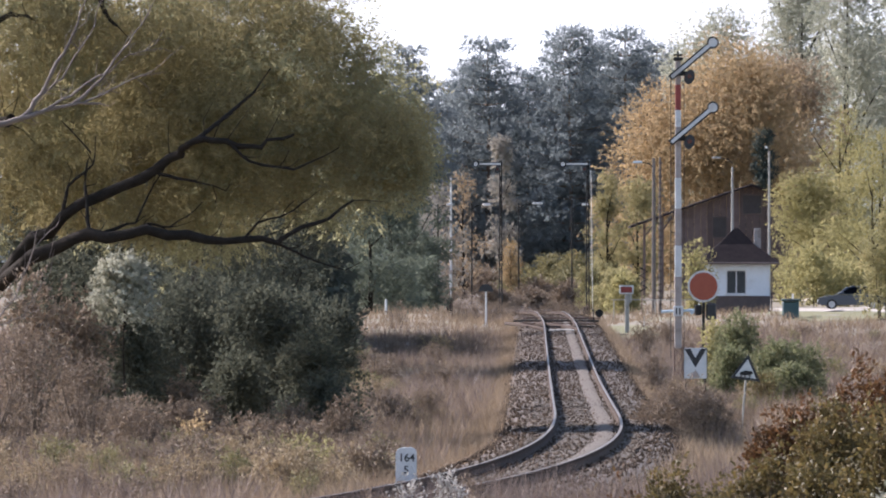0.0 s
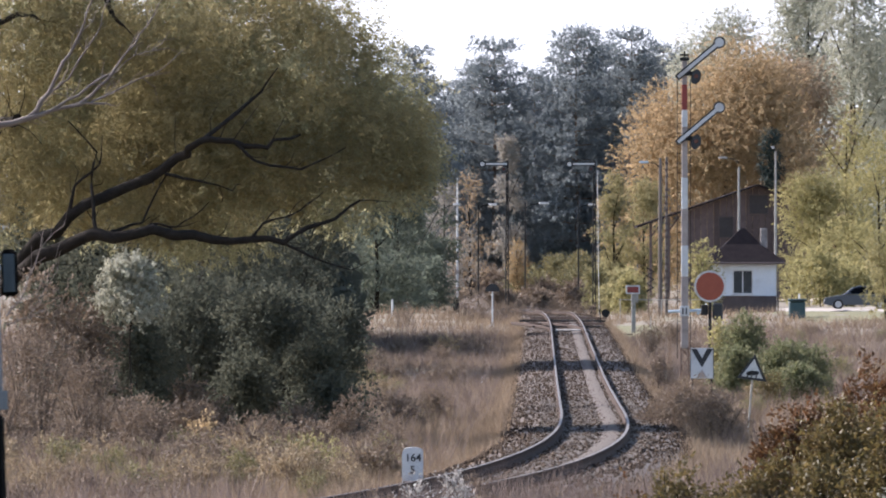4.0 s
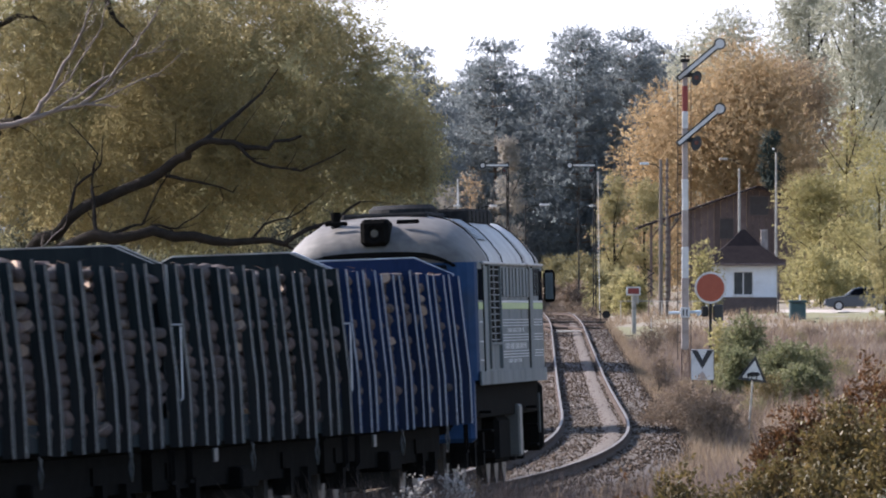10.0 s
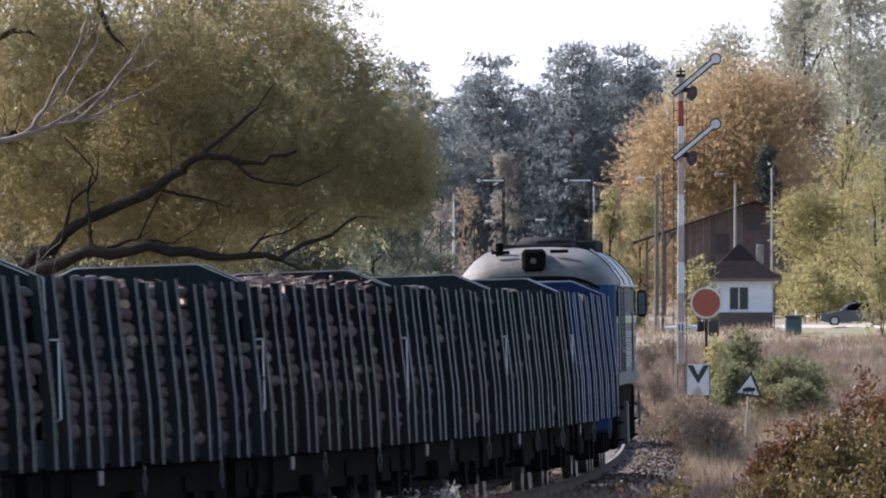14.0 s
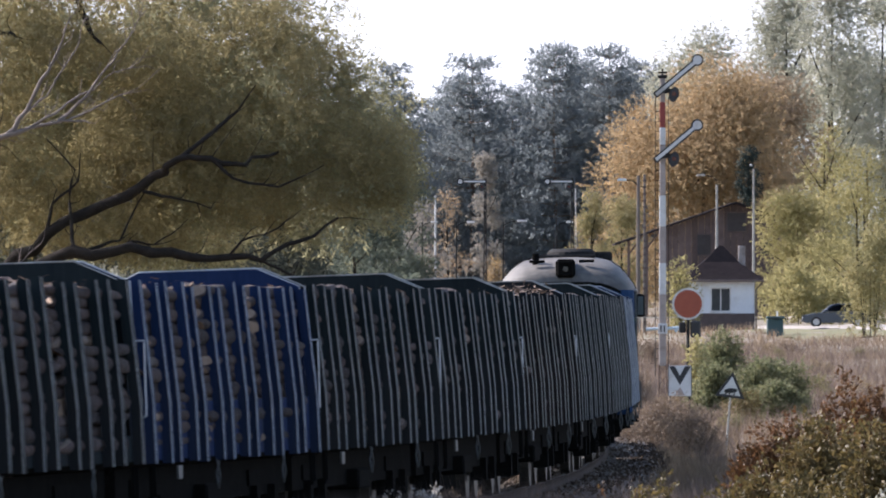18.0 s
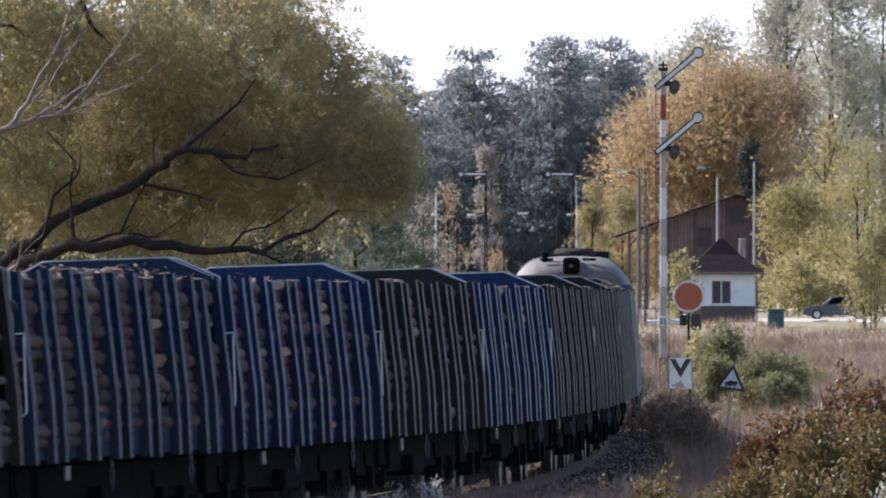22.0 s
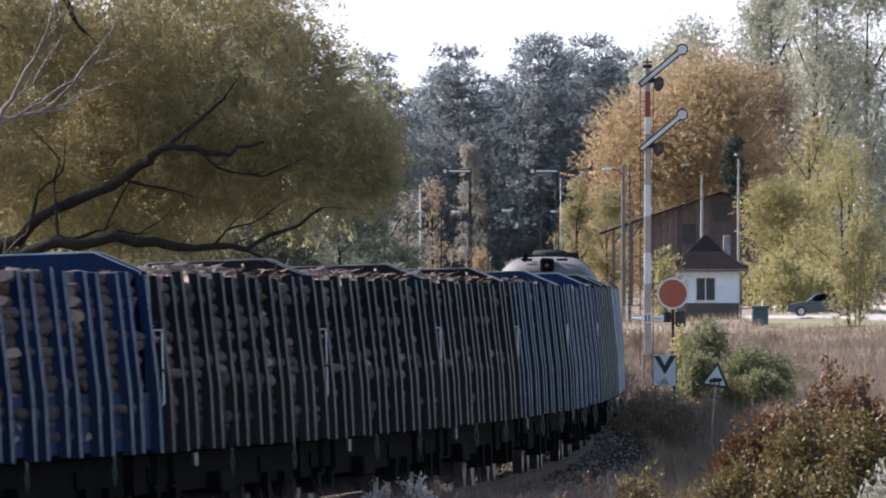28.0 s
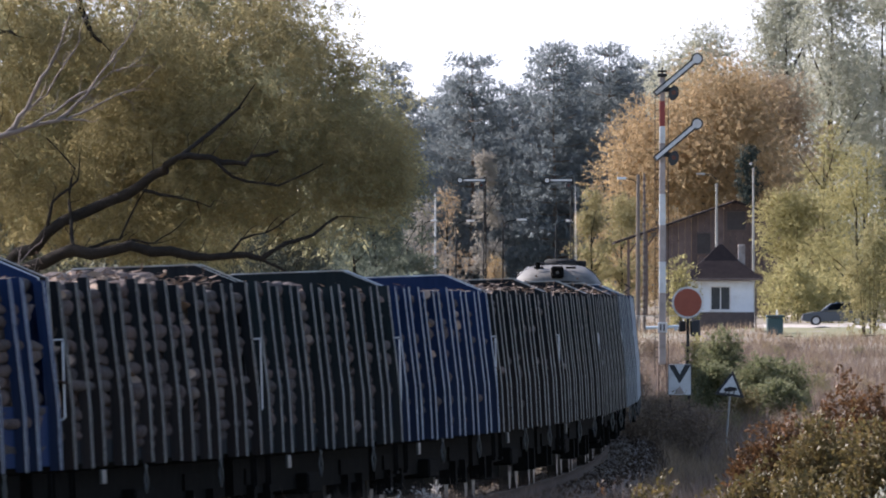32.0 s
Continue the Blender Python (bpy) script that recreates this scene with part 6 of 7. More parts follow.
def build_km_stone():
    x, y = -0.61, 215.0
    z = float(ground_z(x, y))
    top = 3.6 - (792 - 445) / 107.0
    d = empty("kilometre_stone", Matrix.Translation((x, y, z)), "white painted kilometre stone with black numerals", "post")
    h = top - z
    bm = bmesh.new()
    prof = [(-0.175, -0.2), (0.175, -0.2), (0.175, h - 0.07), (0.14, h - 0.015), (0.07, h), (-0.08, h - 0.005), (-0.15, h - 0.03), (-0.175, h - 0.1)]
    a = [bm.verts.new((px, -0.09, pz)) for px, pz in prof]
    b = [bm.verts.new((px, 0.09, pz)) for px, pz in prof]
    bm.faces.new(a)
    bm.faces.new(b[::-1])
    for k in range(len(prof)):
        bm.faces.new((a[k], b[k], b[(k + 1) % len(prof)], a[(k + 1) % len(prof)]))
    bmesh.ops.recalc_face_normals(bm, faces=bm.faces[:])
    bmesh.ops.bevel(bm, geom=bm.edges[:], offset=0.012, segments=2, affect="EDGES")
    part("stone", bm, M["white"], d)
    for txt, px, pz in (("164", 0.01, h - 0.23), ("5", 0.0, h - 0.43)):
        cu = bpy.data.curves.new("numeral", "FONT")
        cu.body, cu.size, cu.align_x, cu.extrude, cu.offset = txt, 0.18, "CENTER", 0.003, 0.003
        o = bpy.data.objects.new("numeral", cu)
        me = bpy.data.meshes.new_from_object(o)
        me.transform(Matrix.Translation((px, -0.094, pz)) @ Matrix.Rotation(radians(90), 4, "X"))
        link("numeral", me, M["black_paint"], d)


build_km_stone()


def build_station_signal(px, arm_up, label, ladder):
    x, y = px
    z = float(ground_z(x, y))
    d = empty("semaphore_signal", Matrix.Translation((x, y, z)), label, "signal", "station semaphores")
    k = y / 23000.0
    zt = 3.6 + (445 - 284) * k - z
    bm = bmesh.new()
    for sx in (-0.09, 0.09):
        tube(bm, ((sx, 0, -0.2), (sx * 0.5, 0, zt)), 0.035, 6)
    n = 14
    for i in range(n):
        za, zb = zt * i / n, zt * (i + 1) / n
        s = 1 if i % 2 else -1
        tube(bm, ((s * 0.09 * (1 - za / zt * 0.5), 0, za), (-s * 0.09 * (1 - zb / zt * 0.5), 0, zb)), 0.015, 4)
    part("mast", bm, M["iron"], d, "dark lattice mast")
    tr = Matrix.Translation((0, -0.1, zt - 0.22)) @ Matrix.Rotation(math.pi, 4, "Z") @ Matrix.Rotation(radians(arm_up), 4, "Y")
    bm = bmesh.new()
    box(bm, -0.1, 1.35, -0.02, 0.02, -0.11, 0.11)
    disc(bm, (1.5, 0), 0.21, -0.02, 0.02, 20)
    bm.transform(tr)
    arm = part("arm", bm, M["black_paint"], d, "level signal arm with a dark rim")
    bm = bmesh.new()
    box(bm, 0.0, 1.3, 0.022, 0.03, -0.05, 0.05)
    bm.transform(tr)
    part("arm_face", bm, M["white"], arm)
    bm = bmesh.new()
    disc(bm, (1.5, 0), 0.13, 0.022, 0.03, 16)
    bm.transform(tr)
    part("arm_disc", bm, M["white"], arm)
    lamp_box(d, (-0.2, -0.05, zt - 0.55))
    part("wire_box", bevelled(-0.28, 0.12, -0.2, 0.2, 0.1, 0.9, 0.06), M["iron"], d, "dark wire tension box")
    if ladder:
        bm = bmesh.new()
        for i in range(16):
            zz = 3.2 + i * 0.22
            tube(bm, ((0.12, 0.05, zz), (0.3, 0.05, zz)), 0.015, 4)
        tube(bm, ((0.3, 0.05, 0.5), (0.2, 0.05, zt - 0.6)), 0.02, 5)
        part("ladder", bm, M["white"], d, "pale ladder")


build_station_signal((3.48, 785.0), 0, "far semaphore signal with one level arm", False)
build_station_signal((8.74, 785.0), 0, "far semaphore signal with one level arm and a ladder", True)


def build_pole(name, x, y, top, m, r, label, cat, arms=(), group=""):
    """A plain pole; arms: (height, reach, material)."""
    z = float(ground_z(x, y))
    d = empty(name, Matrix.Translation((x, y, z)), label, cat, group)
    bm = bmesh.new()
    tube(bm, ((0, 0, -0.3), (0, 0, (top - z) * 0.5), (0, 0, top - z)), (r, r * 0.85, r * 0.65), 10)
    part("pole", bm, M[m], d)
    for za, reach, ma in arms:
        bm = bmesh.new()
        tube(bm, ((0, 0, za - z - 0.25), (reach * 0.4, 0, za - z), (reach, 0, za - z + 0.08)), 0.035, 6)
        part("bracket", bm, M["iron"], d)
        part("lamp_head", bevelled(min(reach, reach * 1.6) - 0.05, max(reach, reach * 1.6) + 0.05, -0.12, 0.12, za - z + 0.02, za - z + 0.16, 0.04), M[ma], d)
    return d


def zat(v, y):
    return 3.6 + (445 - v) * y / 23000.0


# white-banded mast and other far posts
d = build_pole("signal_mast", 0.52, 860.0, zat(315, 860), "white", 0.085, "thin white painted signal mast", "pole")
for i in range(5):
    part("red_band", bevelled(-0.1, 0.1, -0.1, 0.1, 1.6 + i * 1.1, 1.85 + i * 1.1, 0.02), M["pink_grey"], d)
part("wire_box", bevelled(-0.3, 0.15, -0.2, 0.2, 0.1, 1.1, 0.08), M["iron"], d, "dark wire box")
for px, yy, v, reach in ((835, 880, 362, 0.75), (918, 900, 360, 1.0), (1012, 860, 362, 0.7), (775, 860, 362, 0.6)):
    build_pole("far_signal", (px - 784) * yy / 23000.0, yy, zat(v, yy), "iron", 0.06, "thin far signal post with a pale arm", "signal", ((zat(v, yy) - 0.1, reach, "white"),), "far signal posts")
build_pole("street_lamp", 12.57, 775.0, zat(280, 775), "pole_grey", 0.14, "concrete lamp post with a bracket lamp", "street lamp", ((zat(290, 775), -0.75, "blue_iron"),))
d = build_pole("lattice_pole", 12.89, 772.0, zat(278, 772), "pole_grey", 0.10, "perforated grey pole beside the lamp post", "pole")
for i in range(22):
    part("rung", bevelled(-0.10, 0.10, -0.16, -0.1, 0.6 + i * 0.4, 0.72 + i * 0.4, 0.01), M["plinth"], d)
build_pole("street_lamp", 17.81, 800.0, zat(296, 800), "concrete", 0.10, "thin grey lamp post near the station", "street lamp", ((zat(282, 800), -0.75, "concrete"),))
build_pole("street_lamp", 20.45, 815.0, zat(268, 815), "concrete", 0.09, "thin grey lamp post with a bright head", "street lamp", ((zat(264, 815), -0.12, "white"),))
build_pole("wooden_pole", 30.25, 900.0, zat(300, 900), "bark", 0.11, "dark wooden line pole", "pole")
build_pole("wooden_pole", 29.77, 880.0, zat(270, 880), "bark", 0.11, "dark wooden line pole with a cross arm", "pole", ((zat(285, 880), 0.6, "iron"),))
for px, yy, v in ((683, 720, 530), (842, 440, 668), (1403, 760, 520)):
    build_pole("marker_post", (px - 784) * yy / 23000.0, yy, zat(v, yy), "white", 0.075, "short white marker post", "post", group="short white marker posts")
for px, yy, v in ((1167, 440, 655), (1140, 560, 560)):
    build_pole("stake_post", (px - 784) * yy / 23000.0, yy, zat(v, yy), "concrete", 0.03, "thin grey stake by the track", "post")


def build_small_boards():
    # red board with white rim on a stout post
    x, y = 9.04, 640.0
    z = float(ground_z(x, y))
    d = empty("stop_board", Matrix.Translation((x, y, z)), "small red board with a white rim on a stout grey post", "sign")
    zt = zat(507, y) - z
    part("post", bevelled(-0.09, 0.13, -0.1, 0.1, -0.2, zt, 0.03), M["concrete"], d)
    part("post_head", bevelled(-0.02, 0.26, -0.13, 0.13, zt - 0.85, zt - 0.1, 0.08), M["concrete"], d)
    part("rim", bevelled(-0.36, 0.34, -0.17, -0.14, zt - 0.38, zt + 0.05, 0.01), M["white"], d)
    part("board", bevelled(-0.29, 0.27, -0.19, -0.172, zt - 0.31, zt - 0.02, 0.01), M["red"], d, "red board")
    # dark half-round board
    x, y = 2.25, 680.0
    z = float(ground_z(x, y))
    d = empty("shunting_signal", Matrix.Translation((x, y, z)), "half-round black shunting signal on a white post", "signal")
    zt = zat(502, y) - z
    bm = bmesh.new()
    tube(bm, ((0, 0, -0.2), (0, 0, zt - 0.3)), 0.045, 8)
    part("post", bm, M["white"], d)
    bm = bmesh.new()
    pts = [(0.38 * math.cos(a), 0.40 * math.sin(a)) for a in (math.pi * k / 14 for k in range(15))]
    a = [bm.verts.new((px, -0.06, zt - 0.42 + pz)) for px, pz in pts]
    b = [bm.verts.new((px, 0.06, zt - 0.42 + pz)) for px, pz in pts]
    bm.faces.new(a)
    bm.faces.new(b[::-1])
    for k in range(15):
        bm.faces.new((a[k], b[k], b[(k + 1) % 15], a[(k + 1) % 15]))
    bmesh.ops.recalc_face_normals(bm, faces=bm.faces[:])
    part("half_disc", bm, M["black_paint"], d)
    # zigzag iron by the lamp post
    x, y = 11.42, 740.0
    z = float(ground_z(x, y))
    d = empty("zigzag_tensioner", Matrix.Translation((x, y, z)), "dark zigzag iron bar on a thin post", "tensioner")
    bm = bmesh.new()
    n = 6
    z0, z1 = zat(516, y) - z, zat(474, y) - z
    tube(bm, [((0.2 if i % 2 else -0.2), 0, z0 + (z1 - z0) * i / n) for i in range(n + 1)], 0.055, 6)
    part("zigzag", bm, M["iron"], d)
    bm = bmesh.new()
    tube(bm, ((-0.1, 0.05, -0.2), (-0.1, 0.05, z1)), 0.03, 6)
    part("post", bm, M["rusty"], d)
    # point lever with weight, beside the switch
    x, y = 7.54, 640.0
    z = float(ground_z(x, y))
    d = empty("switch_lever", Matrix.Translation((x, y, z)), "dark iron switch lever with a counterweight", "lever")
    bm = bmesh.new()
    tube(bm, ((-0.4, 0, 0.2), (-0.1, 0, 0.55), (-0.15, 0, 1.2)), 0.05, 6)
    part("lever_arm", bm, M["iron"], d)
    bm = bmesh.new()
    disc(bm, (0.15, 1.0), 0.2, -0.08, 0.08, 14)
    part("counterweight", bm, M["iron"], d)
    part("lever_base", bevelled(-0.6, 0.5, -0.3, 0.3, -0.1, 0.3, 0.04), M["iron"], d)
    # low dark cable trough and rods across to the switch, also standing for a shadow band
    for (xx, yy, w) in ((1050, 650, 2.0), (1080, 628, 1.6), (918, 655, 1.2), (1034, 675, 1.6)):
        gx = (xx - 784) * yy / 23000.0
        o = part("switch_rod", bevelled(gx - w / 2, gx + w / 2, yy - 0.15, yy + 0.15, float(ground_z(gx, yy)), float(ground_z(gx, yy)) + 0.1, 0.03), M["iron"])
        tagged(o, "dark switch rod and casing beside the track, also standing for shadow", "switch rod", "switch rods")
    # crossing barrier rail by the station
    d = empty("hand_rail", Matrix.Translation((12.09, 760.0, float(ground_z(12.09, 760.0)))), "thin grey tubular rail by the crossing", "railing")
    bm = bmesh.new()
    tube(bm, ((-2.2, 0, 0.9), (3.0, 0, 0.9)), 0.03, 6)
    part("top_rail", bm, M["concrete"], d)
    for px in (-2.1, 0.3, 2.9):
        bm = bmesh.new()
        tube(bm, ((px, 0, -0.2), (px, 0, 0.9)), 0.03, 6)
        part("post", bm, M["concrete"], d)


build_small_boards()


# ---- the crossing keeper's hut ----
def build_hut():
    y = 793.0
    k = y / 23000.0
    x0, x1 = (1247 - 784) * k, (1362 - 784) * k
    xm, z0 = (x0 + x1) / 2, float(ground_z((x0 + x1) / 2, y + 2)) - 0.1
    hut = empty("keepers_hut", Matrix.Translation((xm, y, 0)), "small white plastered crossing keeper's hut with a dark hipped roof", "hut")
    w, dep = (x1 - x0) / 2, 4.2
    zp, ze, za = zat(524, y), zat(468, y), zat(404, y)
    wx0, wx1, wz0, wz1 = (1285 - 784) * k - xm, (1321 - 784) * k - xm, zat(521, y), zat(478, y)
    # walls with a window opening through the front
    def wall(name, a, b, c, e, f, g, m):
        return part(name, bevelled(a, b, c, e, f, g, 0.004), m, hut)
    for a, b, f, g in ((-w, wx0, zp, ze), (wx1, w, zp, ze), (wx0, wx1, zp, wz0), (wx0, wx1, wz1, ze)):
        wall("wall", a, b, 0, 0.25, f, g, M["plaster"])
    wall("wall", -w, -w + 0.25, 0.252, dep, zp, ze, M["plaster"])
    wall("wall", w - 0.25, w, 0.252, dep, zp, ze, M["plaster"])
    wall("wall", -w + 0.252, w - 0.252, dep - 0.25, dep, zp, ze, M["plaster"])
    wall("plinth", -w - 0.03, w + 0.03, -0.03, dep + 0.03, z0 - 0.3, zp, M["plinth"])
    win = wall("window_frame", wx0, wx1, 0.08, 0.14, wz0, wz0 + 0.07, M["white"])
    for a, b, f, g in ((wx0, wx1, wz1 - 0.07, wz1), (wx0, wx0 + 0.07, wz0 + 0.07, wz1 - 0.07), (wx1 - 0.07, wx1, wz0 + 0.07, wz1 - 0.07), ((wx0 + wx1) / 2 - 0.035, (wx0 + wx1) / 2 + 0.035, wz0 + 0.07, wz1 - 0.07)):
        wall("window_frame", a, b, 0.08, 0.14, f, g, M["white"])
    wall("window_sill", wx0 - 0.06, wx1 + 0.06, -0.08, 0.1, wz0 - 0.06, wz0 - 0.005, M["white"])
    for a, b in ((wx0 + 0.07, (wx0 + wx1) / 2 - 0.035), ((wx0 + wx1) / 2 + 0.035, wx1 - 0.07)):
        wall("pane", a, b, 0.10, 0.115, wz0 + 0.07, wz1 - 0.07, M["pane_grey"])
        wall("curtain", a + 0.02, a + (b - a) * 0.45, 0.16, 0.18, wz0 + 0.1, wz1 - 0.07, M["white"])
    # hipped roof
    o = 0.55
    zk = ze + 0.14 + (za - ze - 0.14) * 0.52
    bm = bmesh.new()
    lo = [bm.verts.new(p) for p in ((-w - o, -o, ze), (w + o, -o, ze), (w + o, dep + o, ze), (-w - o, dep + o, ze))]
    mid = [bm.verts.new(p) for p in ((-w - o, -o, ze + 0.14), (w + o, -o, ze + 0.14), (w + o, dep + o, ze + 0.14), (-w - o, dep + o, ze + 0.14))]
    k2 = [bm.verts.new(p) for p in ((-w * 0.55, dep * 0.24, zk), (w * 0.55, dep * 0.24, zk), (w * 0.55, dep * 0.76, zk), (-w * 0.55, dep * 0.76, zk))]
    tp = [bm.verts.new(p) for p in ((-0.12, dep * 0.46, za), (0.12, dep * 0.46, za), (0.12, dep * 0.54, za), (-0.12, dep * 0.54, za))]
    for a, b in ((lo, mid), (mid, k2), (k2, tp)):
        for i in range(4):
            bm.faces.new((a[i], a[(i + 1) % 4], b[(i + 1) % 4], b[i]))
    bm.faces.new(lo[::-1])
    bm.faces.new(tp)
    part("roof", bm, M["roof_dark"], hut, "dark brown hipped roof")
    bm = bmesh.new()
    tube(bm, ((-w - o, -o - 0.06, ze + 0.06), (w + o, -o - 0.06, ze + 0.06)), 0.06, 8)
    part("gutter", bm, M["plinth"], hut)
    bm = bmesh.new()
    tube(bm, ((w + o, -o - 0.06, ze + 0.02), (w + 0.12, -0.1, ze - 0.45), (w + 0.12, -0.1, z0)), 0.045, 8)
    part("downpipe", bm, M["plinth"], hut)
    ch = part("chimney", bevelled(w * 0.55, w * 0.55 + 0.42, dep * 0.6, dep * 0.6 + 0.42, ze + 0.4, zat(404, y), 0.02), M["pink_grey"], hut, "pale brick chimney")


build_hut()


# ---- the brown wooden station building ----
def build_station():
    y = 885.0
    k = y / 23000.0
    xr, zr_ = (1330 - 784) * k, zat(326, y)
    xl, zl = (1116 - 784) * k, zat(400, y)
    xw0, xw1 = (1206 - 784) * k, (1412 - 784) * k
    g = float(ground_z(xr, y)) - 0.2
    st = empty("station_building", Matrix.Translation((0, y, 0)), "brown wooden station building with a low dark gable roof", "building")
    def roof_z(x):
        return zr_ + (zl - zr_) * (xr - x) / (xr - xl) if x < xr else zr_ - (x - xr) * 0.36
    dep = 14.0
    # plank by plank gable wall
    n = int((xw1 - xw0) / 0.42)
    wx = ((1315 - 784) * k, (1347 - 784) * k, zat(378, y), zat(346, y))
    for i in range(n):
        a = xw0 + i * (xw1 - xw0) / n
        b = a + (xw1 - xw0) / n - 0.02
        bm = bmesh.new()
        top_a, top_b = roof_z(a) - 0.16, roof_z(b) - 0.16
        dpt = 0.04 + 0.015 * (i % 2)
        lo_ = [bm.verts.new(p) for p in ((a, -dpt, g), (b, -dpt, g), (b, 0.1, g), (a, 0.1, g))]
        hi_ = [bm.verts.new(p) for p in ((a, -dpt, top_a), (b, -dpt, top_b), (b, 0.1, top_b), (a, 0.1, top_a))]
        for j in range(4):
            bm.faces.new((lo_[j], lo_[(j + 1) % 4], hi_[(j + 1) % 4], hi_[j]))
        bm.faces.new(lo_[::-1])
        bm.faces.new(hi_)
        part("plank", bm, M["brown_plank"], st)
    part("side_wall", bevelled(xw0, xw0 + 0.2, 0.1, dep, g, roof_z(xw0) - 0.2, 0.01), M["brown_plank"], st)
    part("side_wall", bevelled(xw1 - 0.2, xw1, 0.1, dep, g, roof_z(xw1) - 0.2, 0.01), M["brown_plank"], st)
    for a, b, z0, z1 in ((wx[0], wx[1], wx[2], wx[3]), ((1262 - 784) * k, (1285 - 784) * k, zat(420, y), zat(385, y)), ((1375 - 784) * k, (1392 - 784) * k, zat(420, y), zat(390, y))):
        wn_ = part("window", bevelled(a, b, -0.09, -0.058, z0, z1, 0.01), M["pane_dull"], st, "dark gable window")
        for p, q, r, s in ((a - 0.08, a, z0 - 0.08, z1 + 0.08), (b, b + 0.08, z0 - 0.08, z1 + 0.08), (a, b, z1, z1 + 0.08), (a, b, z0 - 0.08, z0)):
            part("window_frame", bevelled(p, q, -0.12, -0.058, r, s, 0.01), M["plinth"], wn_)
    # roof slopes
    for xa, xb in ((xl, xr), (xw1 + 0.7, xr)):
        bm = bmesh.new()
        vs = [(xa, -0.9, roof_z(xa)), (xb, -0.9, roof_z(xb)), (xb, dep + 0.6, roof_z(xb)), (xa, dep + 0.6, roof_z(xa))]
        lo_ = [bm.verts.new((p[0], p[1], p[2] - 0.14)) for p in vs]
        hi_ = [bm.verts.new(p) for p in vs]
        for j in range(4):
            bm.faces.new((lo_[j], lo_[(j + 1) % 4], hi_[(j + 1) % 4], hi_[j]))
        bm.faces.new(lo_[::-1])
        bm.faces.new(hi_)
        bmesh.ops.recalc_face_normals(bm, faces=bm.faces[:])
        part("roof_slope", bm, M["roof_dark"], st, "dark roofing felt slope")
    for px in (1140, 1172):
        x = (px - 784) * k
        part("canopy_post", bevelled(x - 0.09, x + 0.09, -0.3, -0.12, g, roof_z(x) - 0.14, 0.01), M["brown_plank"], st)
        bm = bmesh.new()
        tube(bm, ((x, -0.21, roof_z(x) - 1.1), (x + 0.9, -0.21, roof_z(x + 0.9) - 0.15)), 0.06, 6)
        part("brace", bm, M["brown_plank"], st)


build_station()


# ---- the parked car, the bin, the road ----
def build_car():
    x0, y = 23.06, 800.0
    z = float(ground_z(x0 + 2, y))
    car = empty("parked_car", Matrix.Translation((x0, y, z)), "dark slate blue parked saloon car", "car")
    bm = bmesh.new()
    side = [(0.05, 0.35), (0.0, 0.55), (0.08, 0.72), (0.9, 0.88), (1.25, 0.93), (4.15, 0.95), (4.3, 0.85), (4.35, 0.45), (4.2, 0.28), (0.2, 0.25)]
    loft(bm, [[(px, yy, pz if abs(yy) < 0.8 else 0.35 + (pz - 0.35) * 0.94) for px, pz in side] for yy in (-0.86, -0.80, 0.80, 0.86)])
    bmesh.ops.holes_fill(bm, edges=[e for e in bm.edges if len(e.link_faces) == 1])
    bm2 = bm
    loft(bm2, [[(px, yy, pz) for px, pz in side] + [(0.05, yy, 0.35)] for yy in (-0.85, 0.85)])
    bmesh.ops.recalc_face_normals(bm, faces=bm.faces[:])
    part("body", bm, M["car_paint"], car, "slate blue bodywork")
    bm = bmesh.new()
    cab = [(1.2, 0.92), (1.75, 1.34), (2.2, 1.45), (3.0, 1.44), (3.55, 1.30), (4.05, 0.95)]
    loft(bm, [[(px, s * (0.80 - 0.30 * (pz - 0.92)), pz) for px, pz in cab] for s in (-1, 1)])
    for s in (-1, 1):
        bm.faces.new([bm.verts.new((px, s * (0.80 - 0.30 * (pz - 0.92)), pz)) for px, pz in cab])
    bmesh.ops.recalc_face_normals(bm, faces=bm.faces[:])
    part("cabin", bm, M["car_paint"], car)
    for s in (-1, 1):
        for pts in (((1.42, 0.97), (1.85, 1.30), (2.25, 1.38), (2.55, 1.38), (2.55, 0.97)), ((2.62, 0.97), (2.62, 1.38), (3.0, 1.37), (3.45, 1.25), (3.75, 0.97))):
            bm = bmesh.new()
            bm.faces.new([bm.verts.new((px, s * (0.815 - 0.30 * (pz - 0.92)), pz)) for px, pz in pts])
            bmesh.ops.solidify(bm, geom=bm.faces[:], thickness=0.01)
            part("window", bm, M["glass"], car, "dark side window")
        for wx in (0.85, 3.45):
            bm = bmesh.new()
            tube(bm, ((wx, s * 0.68, 0.31), (wx, s * 0.885, 0.31)), 0.315, 24)
            wh = part("wheel", bm, M["tyre"], car)
            bm = bmesh.new()
            tube(bm, ((wx, s * 0.88, 0.31), (wx, s * 0.90, 0.31)), 0.2, 16)
            part("rim", bm, M["alloy"], wh)
        part("headlight", bevelled(0.02, 0.25, min(s * 0.55, s * 0.84), max(s * 0.55, s * 0.84), 0.58, 0.72, 0.03), M["lens"], car)
        part("mirror", bevelled(1.45, 1.6, min(s * 0.86, s * 1.0), max(s * 0.86, s * 1.0), 0.95, 1.08, 0.03), M["car_paint"], car)
    part("bumper", bevelled(-0.03, 0.2, -0.8, 0.8, 0.3, 0.52, 0.05), M["black_paint"], car)


build_car()


